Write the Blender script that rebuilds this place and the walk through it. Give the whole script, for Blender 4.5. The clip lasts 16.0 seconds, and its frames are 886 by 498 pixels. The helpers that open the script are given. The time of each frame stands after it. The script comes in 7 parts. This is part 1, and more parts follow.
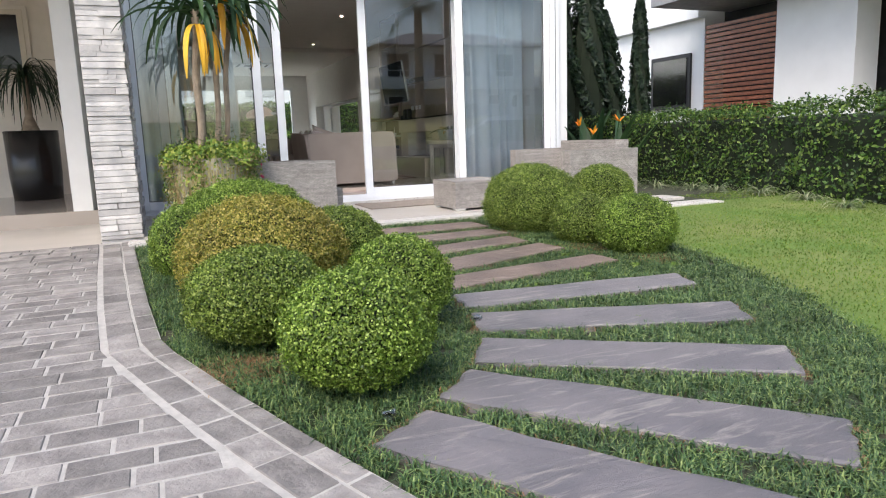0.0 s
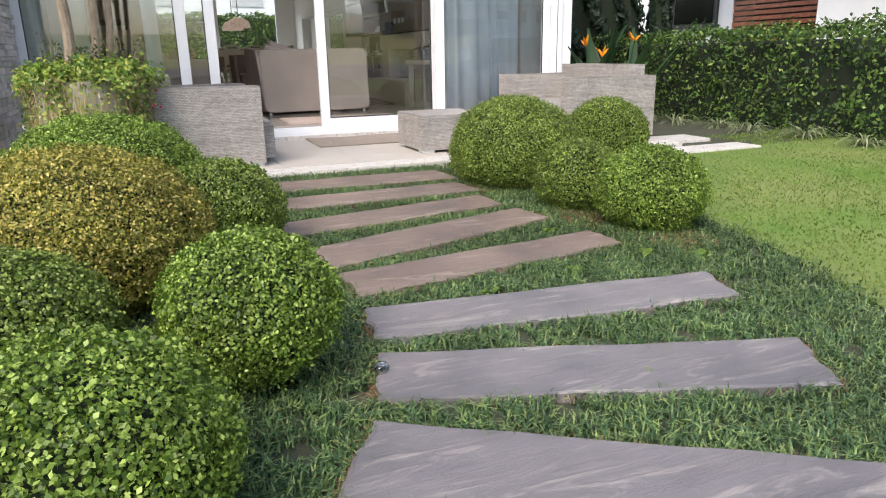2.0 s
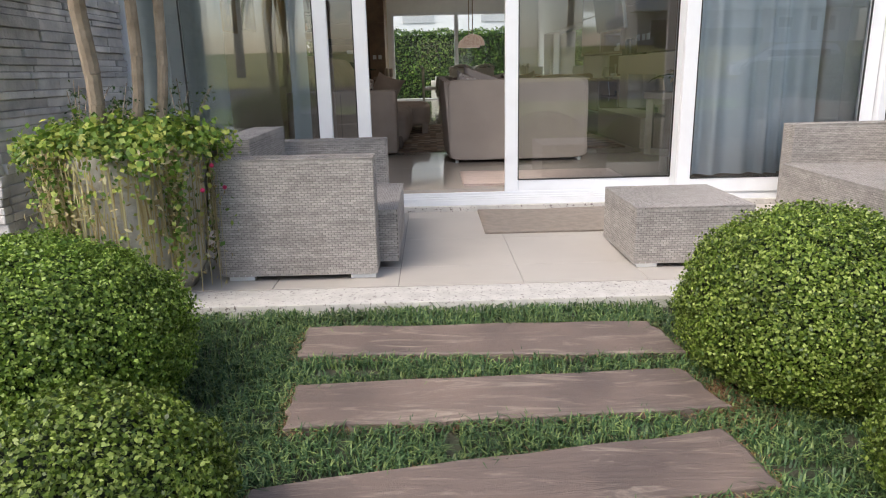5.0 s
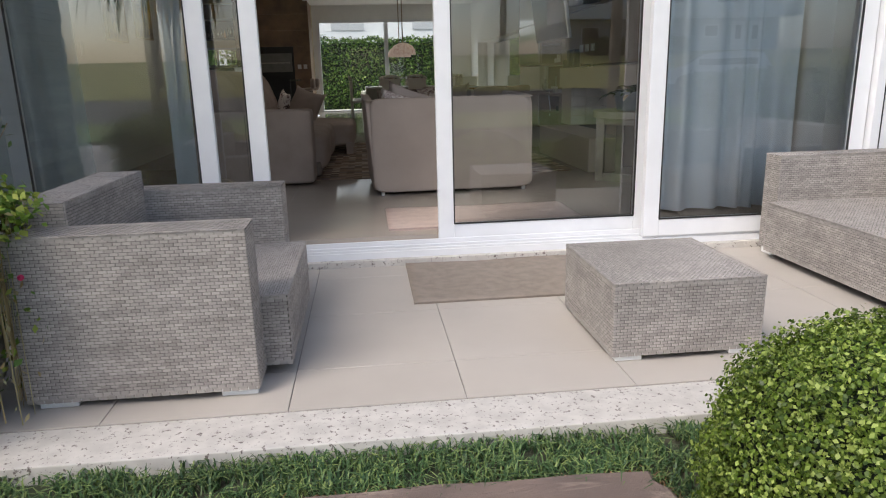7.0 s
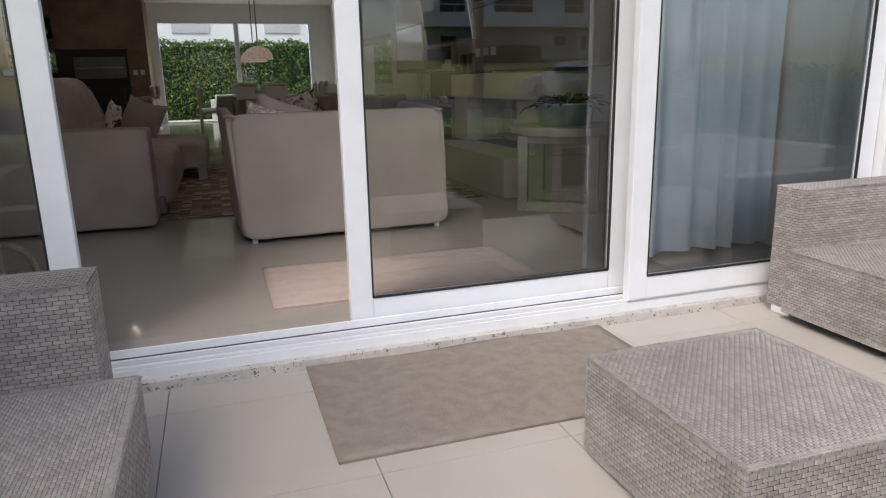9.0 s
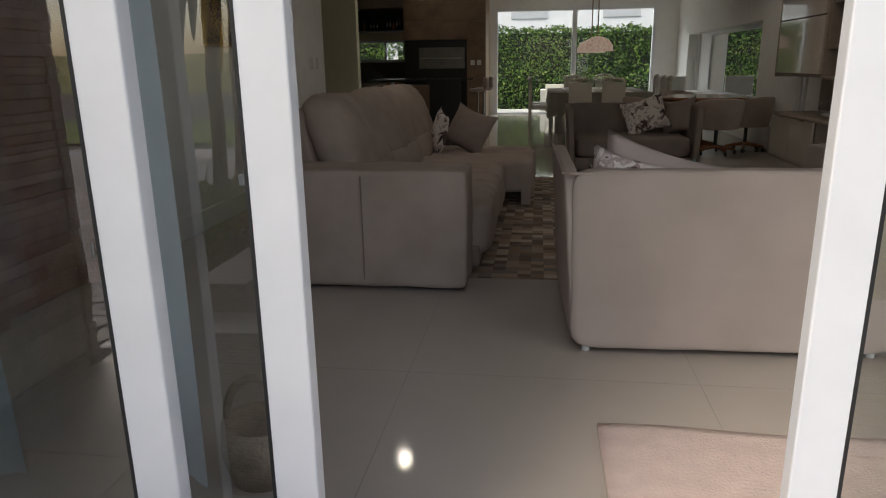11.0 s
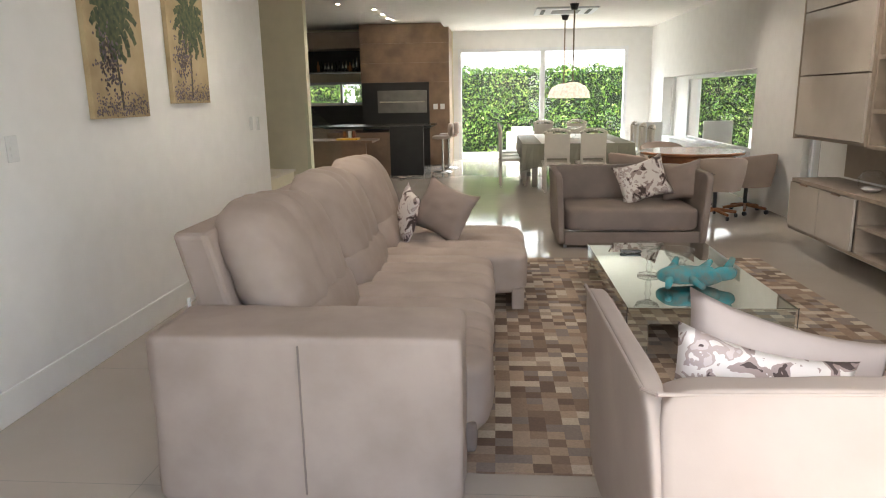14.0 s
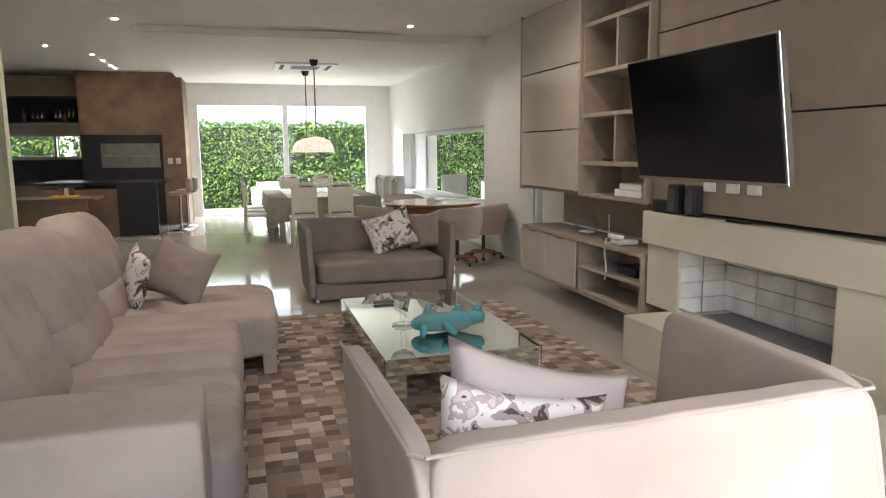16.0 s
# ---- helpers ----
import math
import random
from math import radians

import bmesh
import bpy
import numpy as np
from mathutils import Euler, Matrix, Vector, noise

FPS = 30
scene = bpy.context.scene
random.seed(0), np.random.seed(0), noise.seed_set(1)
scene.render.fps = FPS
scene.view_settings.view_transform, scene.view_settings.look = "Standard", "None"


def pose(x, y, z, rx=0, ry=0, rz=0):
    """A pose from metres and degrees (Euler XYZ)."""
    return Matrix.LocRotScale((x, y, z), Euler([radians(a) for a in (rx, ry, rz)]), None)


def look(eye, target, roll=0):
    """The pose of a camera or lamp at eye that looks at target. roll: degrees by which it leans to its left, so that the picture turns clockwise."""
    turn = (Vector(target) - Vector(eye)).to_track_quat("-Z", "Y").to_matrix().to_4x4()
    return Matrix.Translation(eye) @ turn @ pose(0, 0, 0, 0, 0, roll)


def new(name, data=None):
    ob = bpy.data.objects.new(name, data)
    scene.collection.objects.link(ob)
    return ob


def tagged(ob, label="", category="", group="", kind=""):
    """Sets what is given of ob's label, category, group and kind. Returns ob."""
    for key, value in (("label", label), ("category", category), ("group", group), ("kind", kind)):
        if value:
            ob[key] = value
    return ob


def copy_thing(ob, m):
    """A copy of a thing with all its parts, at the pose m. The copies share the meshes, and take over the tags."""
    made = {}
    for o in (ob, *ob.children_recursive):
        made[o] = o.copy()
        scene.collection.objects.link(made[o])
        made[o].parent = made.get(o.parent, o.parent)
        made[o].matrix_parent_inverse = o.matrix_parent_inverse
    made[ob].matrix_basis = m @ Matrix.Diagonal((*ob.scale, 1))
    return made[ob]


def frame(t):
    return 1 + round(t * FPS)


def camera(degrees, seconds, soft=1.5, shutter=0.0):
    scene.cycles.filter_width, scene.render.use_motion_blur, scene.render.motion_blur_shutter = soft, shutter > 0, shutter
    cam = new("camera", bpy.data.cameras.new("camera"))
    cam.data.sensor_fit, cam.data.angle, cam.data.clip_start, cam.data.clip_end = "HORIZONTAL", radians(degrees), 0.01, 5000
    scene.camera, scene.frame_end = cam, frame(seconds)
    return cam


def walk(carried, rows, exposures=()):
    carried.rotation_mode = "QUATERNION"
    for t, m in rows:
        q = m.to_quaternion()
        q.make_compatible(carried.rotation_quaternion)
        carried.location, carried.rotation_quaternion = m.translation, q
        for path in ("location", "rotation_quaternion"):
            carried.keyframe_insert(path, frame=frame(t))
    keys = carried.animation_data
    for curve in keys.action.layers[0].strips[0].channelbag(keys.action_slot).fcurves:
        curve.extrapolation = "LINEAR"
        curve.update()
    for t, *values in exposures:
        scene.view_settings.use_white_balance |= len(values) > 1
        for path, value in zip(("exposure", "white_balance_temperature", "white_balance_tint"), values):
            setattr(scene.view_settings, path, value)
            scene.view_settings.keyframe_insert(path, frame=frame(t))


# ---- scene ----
cam = camera(66.2, 16.0, soft=1.1)
PATH = [
    (0, (1.197, 0.717, 0.819), (1.949, 2.542, 0.493), -2.0),
    (0.5, (1.452, 1.003, 0.789), (2.256, 2.78, 0.345), -1.9),
    (1.5, (1.955, 1.617, 0.812), (2.768, 3.36, 0.265), -1.2),
    (2, (2.15, 1.97, 0.829), (2.861, 3.763, 0.278), -1.0),
    (2.5, (2.342, 2.344, 0.849), (2.942, 4.169, 0.291), -0.8),
    (3, (2.535, 2.775, 0.868), (2.998, 4.633, 0.316), -0.5),
    (3.5, (2.686, 3.135, 0.887), (2.986, 5.036, 0.341), -0.2),
    (4, (2.861, 3.469, 0.926), (3.021, 5.391, 0.397), -1.2),
    (6.3, (3.25, 4.832, 1.099), (3.231, 6.769, 0.602), -0.8),
    (6.5, (3.25, 4.913, 1.096), (3.261, 6.851, 0.601), -0.9),
    (7, (3.263, 5.15, 1.105), (3.471, 7.077, 0.612), -1.4),
    (7.5, (3.286, 5.462, 1.081), (3.767, 7.341, 0.593), -1.5),
    (8, (3.298, 5.806, 1.085), (3.917, 7.646, 0.603), -1.6),
    (8.5, (3.231, 6.161, 1.112), (3.89, 7.985, 0.624), -1.1),
    (9, (3.202, 6.535, 1.114), (3.807, 8.379, 0.632), -1.2),
    (9.5, (3.279, 6.918, 1.13), (3.475, 8.848, 0.641), -0.8),
    (10, (3.257, 7.252, 1.217), (3.123, 9.186, 0.726), -1.5),
    (12.5, (2.992, 8.936, 1.566), (2.684, 10.83, 1.0), -0.8),
    (13, (2.955, 9.15, 1.603), (2.677, 11.04, 1.058), -0.8),
    (13.5, (2.884, 9.337, 1.64), (2.606, 11.247, 1.116), -0.8),
    (14, (2.88, 9.376, 1.676), (2.727, 11.31, 1.24), -0.95),
    (14.5, (2.876, 9.407, 1.708), (2.863, 11.373, 1.344), -1.1),
    (15.3, (2.909, 9.492, 1.664), (3.194, 11.45, 1.368), -0.6),
    (16, (2.912, 9.577, 1.635), (3.474, 11.474, 1.346), -0.5),
]
walk(cam, [(t, look(eye, target, roll)) for t, eye, target, roll in PATH], exposures=[(0, 1.0, 6500, 10), (2.5, 1.15, 6650, 10), (4, 0.92, 6650, 10), (6.5, 0.75, 6550, 10), (8, 0.48, 6500, 10), (10, 0.65, 6600, 10), (12.5, 1.9, 7050, 10), (13.5, 3.15, 6750, 10), (14.5, 3.15, 6700, 10), (16, 2.98, 6450, 10)])
# heights of the front garden, from the drive to the patio
GY, GZ = [2.2, 3.3, 4.4, 5.0, 5.8, 6.7, 7.0], [-0.225, -0.19, -0.145, -0.12, -0.085, -0.045, -0.022]
SWITCHES = ((12.056, 1.45), (12.238, 1.45), (12.426, 1.455), (12.609, 1.455), (12.20, 0.50), (16.0, 1.445), (16.19, 1.44))
LAMP = 14

# ---- light ----
world = bpy.data.worlds.new("world")
scene.world = world
world.use_nodes = True
wn = world.node_tree
bg = wn.nodes["Background"]
sky = wn.nodes.new("ShaderNodeTexSky")
sky.sky_type, sky.sun_disc = "NISHITA", False
sky.sun_elevation, sky.sun_rotation = radians(50), radians(225)
sky.air_density, sky.dust_density = 1.0, 3.0
wn.links.new(sky.outputs[0], bg.inputs[0])
bg.inputs[1].default_value = 0.15
sun_data = bpy.data.lights.new("sun", "SUN")
sun_data.energy, sun_data.angle, sun_data.color = 1.15, radians(28), (1.0, 0.96, 0.9)
sun = new("sun", sun_data)
sd = Vector((math.sin(radians(225)) * math.cos(radians(50)), math.cos(radians(225)) * math.cos(radians(50)), math.sin(radians(50))))
sun.matrix_world = look(sd * 30, (0, 0, 0))


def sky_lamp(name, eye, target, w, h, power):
    """Stands in for the sky, outside above a window or just inside the doors."""
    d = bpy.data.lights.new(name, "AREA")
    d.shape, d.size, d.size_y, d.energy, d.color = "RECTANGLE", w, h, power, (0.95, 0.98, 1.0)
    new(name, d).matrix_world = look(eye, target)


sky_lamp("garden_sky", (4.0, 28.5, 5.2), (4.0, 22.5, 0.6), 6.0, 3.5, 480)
# two added fill lamps inside the glass doors, brightening curtains and west wall
sky_lamp("front_door_fill", (3.5, 9.43, 1.55), (3.3, 14.0, 1.25), 5.4, 2.2, 2.5)
sky_lamp("front_door_fill_east", (4.95, 9.9, 1.5), (2.0, 12.7, 1.4), 1.3, 2.1, 6.5)
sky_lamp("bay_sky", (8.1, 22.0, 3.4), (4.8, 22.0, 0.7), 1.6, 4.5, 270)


# ---- materials ----
def mat(name, color, rough=0.6, metal=0.0, var=0.12, scale=6.0, bump=0.0, bscale=60.0, c2=None, coat=0.0, rnd=0.0, spec=0.5):
    m = bpy.data.materials.new(name)
    m.use_nodes = True
    nt = m.node_tree
    b = nt.nodes["Principled BSDF"]
    b.inputs["Roughness"].default_value, b.inputs["Metallic"].default_value = rough, metal
    b.inputs["Coat Weight"].default_value = coat
    b.inputs["Specular IOR Level"].default_value = spec
    tc = nt.nodes.new("ShaderNodeTexCoord")
    n = nt.nodes.new("ShaderNodeTexNoise")
    n.inputs["Scale"].default_value, n.inputs["Detail"].default_value = scale, 6.0
    nt.links.new(tc.outputs["Object"], n.inputs["Vector"])
    mix = nt.nodes.new("ShaderNodeMix")
    mix.data_type = "RGBA"
    a = color
    c = c2 if c2 else tuple(v * (1 - var * 2) for v in color)
    mix.inputs[6].default_value, mix.inputs[7].default_value = (*a, 1), (*c, 1)
    ramp = nt.nodes.new("ShaderNodeMapRange")
    ramp.inputs[1].default_value, ramp.inputs[2].default_value = 0.35, 0.68
    nt.links.new(n.outputs["Fac"], ramp.inputs[0])
    nt.links.new(ramp.outputs[0], mix.inputs[0])
    out = mix.outputs[2]
    if rnd:
        oi = nt.nodes.new("ShaderNodeObjectInfo")
        ge = nt.nodes.new("ShaderNodeNewGeometry")
        ad = nt.nodes.new("ShaderNodeMath")
        ad.operation = "ADD"
        nt.links.new(oi.outputs["Random"], ad.inputs[0])
        nt.links.new(ge.outputs["Random Per Island"], ad.inputs[1])
        fr = nt.nodes.new("ShaderNodeMath")
        fr.operation = "FRACT"
        nt.links.new(ad.outputs[0], fr.inputs[0])
        mr = nt.nodes.new("ShaderNodeMapRange")
        mr.inputs[3].default_value, mr.inputs[4].default_value = 1 - rnd, 1 + rnd
        nt.links.new(fr.outputs[0], mr.inputs[0])
        hs = nt.nodes.new("ShaderNodeHueSaturation")
        nt.links.new(out, hs.inputs["Color"])
        nt.links.new(mr.outputs[0], hs.inputs["Value"])
        out = hs.outputs[0]
    nt.links.new(out, b.inputs["Base Color"])
    if bump:
        n2 = nt.nodes.new("ShaderNodeTexNoise")
        n2.inputs["Scale"].default_value, n2.inputs["Detail"].default_value = bscale, 5.0
        nt.links.new(tc.outputs["Object"], n2.inputs["Vector"])
        bp = nt.nodes.new("ShaderNodeBump")
        bp.inputs["Strength"].default_value, bp.inputs["Distance"].default_value = bump, 0.01
        nt.links.new(n2.outputs["Fac"], bp.inputs["Height"])
        nt.links.new(bp.outputs[0], b.inputs["Normal"])
    return m


def wicker_material():
    """Flat synthetic strands, each a shade of its own, in bands that run along the rows."""
    m = mat("wicker", (0.37, 0.34, 0.315), 0.5, c2=(0.30, 0.275, 0.255), scale=6, rnd=0.17)
    nt = m.node_tree
    b = nt.nodes["Principled BSDF"]
    src = b.inputs["Base Color"].links[0].from_socket
    tc = nt.nodes.new("ShaderNodeTexCoord")
    mp = nt.nodes.new("ShaderNodeMapping")
    mp.inputs["Scale"].default_value = (1.2, 1.2, 38.0)
    nt.links.new(tc.outputs["Object"], mp.inputs[0])
    n = nt.nodes.new("ShaderNodeTexNoise")
    n.inputs["Scale"].default_value, n.inputs["Detail"].default_value = 1.0, 1.0
    nt.links.new(mp.outputs[0], n.inputs["Vector"])
    mr = nt.nodes.new("ShaderNodeMapRange")
    mr.inputs[1].default_value, mr.inputs[2].default_value, mr.inputs[3].default_value, mr.inputs[4].default_value = 0.3, 0.7, 0.84, 1.12
    nt.links.new(n.outputs["Fac"], mr.inputs[0])
    hs = nt.nodes.new("ShaderNodeHueSaturation")
    nt.links.new(src, hs.inputs["Color"])
    nt.links.new(mr.outputs[0], hs.inputs["Value"])
    nt.links.new(hs.outputs[0], b.inputs["Base Color"])
    return m


def leaf_material(name, c1, c2, c3, rough=0.5, trans=0.25):
    m = bpy.data.materials.new(name)
    m.use_nodes = True
    nt = m.node_tree
    b = nt.nodes["Principled BSDF"]
    b.inputs["Roughness"].default_value = rough
    b.inputs["Specular IOR Level"].default_value = 0.35
    ge = nt.nodes.new("ShaderNodeNewGeometry")
    cr = nt.nodes.new("ShaderNodeValToRGB")
    cr.color_ramp.elements[0].color, cr.color_ramp.elements[1].color = (*c1, 1), (*c3, 1)
    e = cr.color_ramp.elements.new(0.55)
    e.color = (*c2, 1)
    nt.links.new(ge.outputs["Random Per Island"], cr.inputs[0])
    tc = nt.nodes.new("ShaderNodeTexCoord")
    n = nt.nodes.new("ShaderNodeTexNoise")
    n.inputs["Scale"].default_value = 3.5
    nt.links.new(tc.outputs["Object"], n.inputs["Vector"])
    hs = nt.nodes.new("ShaderNodeHueSaturation")
    mr = nt.nodes.new("ShaderNodeMapRange")
    mr.inputs[1].default_value, mr.inputs[2].default_value, mr.inputs[3].default_value, mr.inputs[4].default_value = 0.3, 0.7, 0.75, 1.25
    nt.links.new(n.outputs["Fac"], mr.inputs[0])
    nt.links.new(mr.outputs[0], hs.inputs["Value"])
    nt.links.new(cr.outputs[0], hs.inputs["Color"])
    nt.links.new(hs.outputs[0], b.inputs["Base Color"])
    tr = nt.nodes.new("ShaderNodeBsdfTranslucent")
    nt.links.new(hs.outputs[0], tr.inputs[0])
    ms = nt.nodes.new("ShaderNodeMixShader")
    ms.inputs[0].default_value = trans
    nt.links.new(b.outputs[0], ms.inputs[1])
    nt.links.new(tr.outputs[0], ms.inputs[2])
    nt.links.new(ms.outputs[0], nt.nodes["Material Output"].inputs[0])
    return m


def glass_material(name="glass", tint=(0.93, 0.97, 0.96), gloss=1.0):
    m = bpy.data.materials.new(name)
    m.use_nodes = True
    nt = m.node_tree
    nt.nodes.remove(nt.nodes["Principled BSDF"])
    t = nt.nodes.new("ShaderNodeBsdfTransparent")
    t.inputs[0].default_value = (*tint, 1)
    g = nt.nodes.new("ShaderNodeBsdfGlossy")
    g.inputs["Roughness"].default_value = 0.0
    f = nt.nodes.new("ShaderNodeFresnel")
    f.inputs[0].default_value = 1.5
    mu = nt.nodes.new("ShaderNodeMath")
    mu.operation, mu.use_clamp = "MULTIPLY", True
    mu.inputs[1].default_value = gloss
    nt.links.new(f.outputs[0], mu.inputs[0])
    ms = nt.nodes.new("ShaderNodeMixShader")
    nt.links.new(mu.outputs[0], ms.inputs[0])
    nt.links.new(t.outputs[0], ms.inputs[1])
    nt.links.new(g.outputs[0], ms.inputs[2])
    nt.links.new(ms.outputs[0], nt.nodes["Material Output"].inputs[0])
    return m


def emit(name, color, strength):
    m = bpy.data.materials.new(name)
    m.use_nodes = True
    b = m.node_tree.nodes["Principled BSDF"]
    b.inputs["Emission Color"].default_value, b.inputs["Emission Strength"].default_value = (*color, 1), strength
    return m


def grid_material(name, w, h, cols, mortar=0.0, mcol=(0.2, 0.2, 0.2), rough=0.6, offset=0.0, bump=0.3):
    """Patches or tiles of w by h metres on the surface's own metres."""
    m = mat(name, cols[0], rough)
    nt = m.node_tree
    b = nt.nodes["Principled BSDF"]
    uv = nt.nodes.new("ShaderNodeUVMap")
    sep = nt.nodes.new("ShaderNodeVectorMath")
    sep.operation = "DIVIDE"
    sep.inputs[1].default_value = (w, h, 1)
    nt.links.new(uv.outputs[0], sep.inputs[0])
    fl = nt.nodes.new("ShaderNodeVectorMath")
    fl.operation = "FLOOR"
    nt.links.new(sep.outputs[0], fl.inputs[0])
    wn2 = nt.nodes.new("ShaderNodeTexWhiteNoise")
    wn2.noise_dimensions = "2D"
    nt.links.new(fl.outputs[0], wn2.inputs["Vector"])
    cr = nt.nodes.new("ShaderNodeValToRGB")
    cr.color_ramp.interpolation = "CONSTANT"
    for k, c in enumerate(cols):
        e = cr.color_ramp.elements[0] if k == 0 else cr.color_ramp.elements.new(k / len(cols))
        e.color = (*c, 1)
    cr.color_ramp.elements.remove(cr.color_ramp.elements[-1]) if len(cr.color_ramp.elements) > len(cols) else None
    nt.links.new(wn2.outputs["Value"], cr.inputs[0])
    tc = nt.nodes.new("ShaderNodeTexCoord")
    n = nt.nodes.new("ShaderNodeTexNoise")
    n.inputs["Scale"].default_value = 90
    nt.links.new(tc.outputs["Object"], n.inputs["Vector"])
    mr = nt.nodes.new("ShaderNodeMapRange")
    mr.inputs[3].default_value, mr.inputs[4].default_value = 0.75, 1.25
    nt.links.new(n.outputs["Fac"], mr.inputs[0])
    hs = nt.nodes.new("ShaderNodeHueSaturation")
    nt.links.new(cr.outputs[0], hs.inputs["Color"])
    nt.links.new(mr.outputs[0], hs.inputs["Value"])
    nt.links.new(hs.outputs[0], b.inputs["Base Color"])
    return m


def slate_material(name, a, c, pale):
    """Riven slate: long fine grain, blotches and pale worn streaks."""
    m = mat(name, a, 0.5, c2=c, scale=2.6)
    nt = m.node_tree
    b = nt.nodes["Principled BSDF"]
    src = b.inputs["Base Color"].links[0].from_socket
    tc = nt.nodes.new("ShaderNodeTexCoord")
    mp = nt.nodes.new("ShaderNodeMapping")
    mp.inputs["Scale"].default_value = (1.6, 9.0, 9.0)
    mp.inputs["Rotation"].default_value = (0, 0, 0.1)
    nt.links.new(tc.outputs["Object"], mp.inputs[0])
    n = nt.nodes.new("ShaderNodeTexNoise")
    n.inputs["Scale"].default_value, n.inputs["Detail"].default_value, n.inputs["Roughness"].default_value, n.inputs["Distortion"].default_value = 1.6, 10.0, 0.72, 1.2
    nt.links.new(mp.outputs[0], n.inputs["Vector"])
    mr = nt.nodes.new("ShaderNodeMapRange")
    mr.inputs[1].default_value, mr.inputs[2].default_value, mr.inputs[4].default_value = 0.53, 0.74, 0.9
    nt.links.new(n.outputs["Fac"], mr.inputs[0])
    mix = nt.nodes.new("ShaderNodeMix")
    mix.data_type = "RGBA"
    mix.inputs[7].default_value = (*pale, 1)
    nt.links.new(mr.outputs[0], mix.inputs[0])
    nt.links.new(src, mix.inputs[6])
    nt.links.new(mix.outputs[2], b.inputs["Base Color"])
    bp = nt.nodes.new("ShaderNodeBump")
    bp.inputs["Strength"].default_value, bp.inputs["Distance"].default_value = 0.8, 0.012
    nt.links.new(n.outputs["Fac"], bp.inputs["Height"])
    nt.links.new(bp.outputs[0], b.inputs["Normal"])
    return m


def speckle_material(name, base, dark):
    m = mat(name, base, 0.5, var=0.1, scale=14)
    nt = m.node_tree
    b = nt.nodes["Principled BSDF"]
    src = b.inputs["Base Color"].links[0].from_socket
    tc = nt.nodes.new("ShaderNodeTexCoord")
    n = nt.nodes.new("ShaderNodeTexNoise")
    n.inputs["Scale"].default_value, n.inputs["Detail"].default_value, n.inputs["Roughness"].default_value = 55, 4, 0.7
    nt.links.new(tc.outputs["Object"], n.inputs["Vector"])
    mr = nt.nodes.new("ShaderNodeMapRange")
    mr.inputs[1].default_value, mr.inputs[2].default_value = 0.585, 0.63
    nt.links.new(n.outputs["Fac"], mr.inputs[0])
    mix = nt.nodes.new("ShaderNodeMix")
    mix.data_type = "RGBA"
    mix.inputs[7].default_value = (*dark, 1)
    nt.links.new(mr.outputs[0], mix.inputs[0])
    nt.links.new(src, mix.inputs[6])
    nt.links.new(mix.outputs[2], b.inputs["Base Color"])
    return m


M = {}
M["wicker"] = wicker_material()
M["wicker_gap"] = mat("wicker_gap", (0.10, 0.09, 0.083), 0.8)
M["white_frame"] = mat("white_frame", (0.80, 0.81, 0.83), 0.35, var=0.03)
M["gasket"] = mat("gasket", (0.02, 0.02, 0.02), 0.6)
M["glass"] = glass_material("glass", (0.86, 0.89, 0.89), 4.0)
M["clear"] = glass_material("clear", (0.9, 0.95, 0.94), 1.2)
M["patio_tile"] = mat("patio_tile", (0.48, 0.44, 0.395), 0.45, var=0.05, scale=2.0)
M["joint"] = mat("joint", (0.25, 0.23, 0.21), 0.9)
M["floor_tile"] = mat("floor_tile", (0.44, 0.385, 0.335), 0.07, var=0.04, scale=1.5)
M["wall_white"] = mat("wall_white", (0.82, 0.81, 0.79), 0.7, var=0.02, bump=0.05, bscale=30)
M["wall_cream"] = mat("wall_cream", (0.72, 0.66, 0.50), 0.7, var=0.03)
M["porch_wall"] = mat("porch_wall", (0.70, 0.64, 0.57), 0.75, var=0.04)
M["ceiling"] = mat("ceiling", (0.78, 0.75, 0.70), 0.8, var=0.02)
M["suede"] = mat("suede", (0.40, 0.32, 0.275), 0.85, c2=(0.33, 0.26, 0.22), scale=4, bump=0.1, bscale=25)
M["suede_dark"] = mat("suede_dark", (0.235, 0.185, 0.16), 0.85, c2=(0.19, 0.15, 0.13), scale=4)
M["suede_light"] = mat("suede_light", (0.395, 0.322, 0.28), 0.8, c2=(0.345, 0.28, 0.242), scale=3, bump=0.1, bscale=20)
M["wood_door"] = mat("wood_door", (0.24, 0.085, 0.032), 0.35, c2=(0.15, 0.05, 0.02), scale=7)
M["wood_red"] = mat("wood_red", (0.32, 0.10, 0.04), 0.5, c2=(0.2, 0.06, 0.025), scale=9, rnd=0.15)
M["wood_mid"] = mat("wood_mid", (0.26, 0.165, 0.105), 0.5, c2=(0.16, 0.1, 0.065), scale=3)
M["wood_top"] = mat("wood_top", (0.30, 0.13, 0.06), 0.2, c2=(0.2, 0.08, 0.04), scale=5)
M["taupe"] = mat("taupe", (0.30, 0.235, 0.18), 0.5, c2=(0.26, 0.20, 0.155), scale=5)
M["taupe_shelf"] = mat("taupe_shelf", (0.36, 0.29, 0.23), 0.5, c2=(0.29, 0.23, 0.185), scale=9)
M["gloss_taupe"] = mat("gloss_taupe", (0.54, 0.48, 0.42), 0.08, var=0.02, coat=0.6)
M["cream_stone"] = mat("cream_stone", (0.62, 0.55, 0.45), 0.35, var=0.05, scale=3)
M["black"] = mat("black", (0.012, 0.012, 0.013), 0.25)
M["black_matt"] = mat("black_matt", (0.02, 0.019, 0.02), 0.6)
M["screen"] = mat("screen", (0.006, 0.006, 0.007), 0.12)
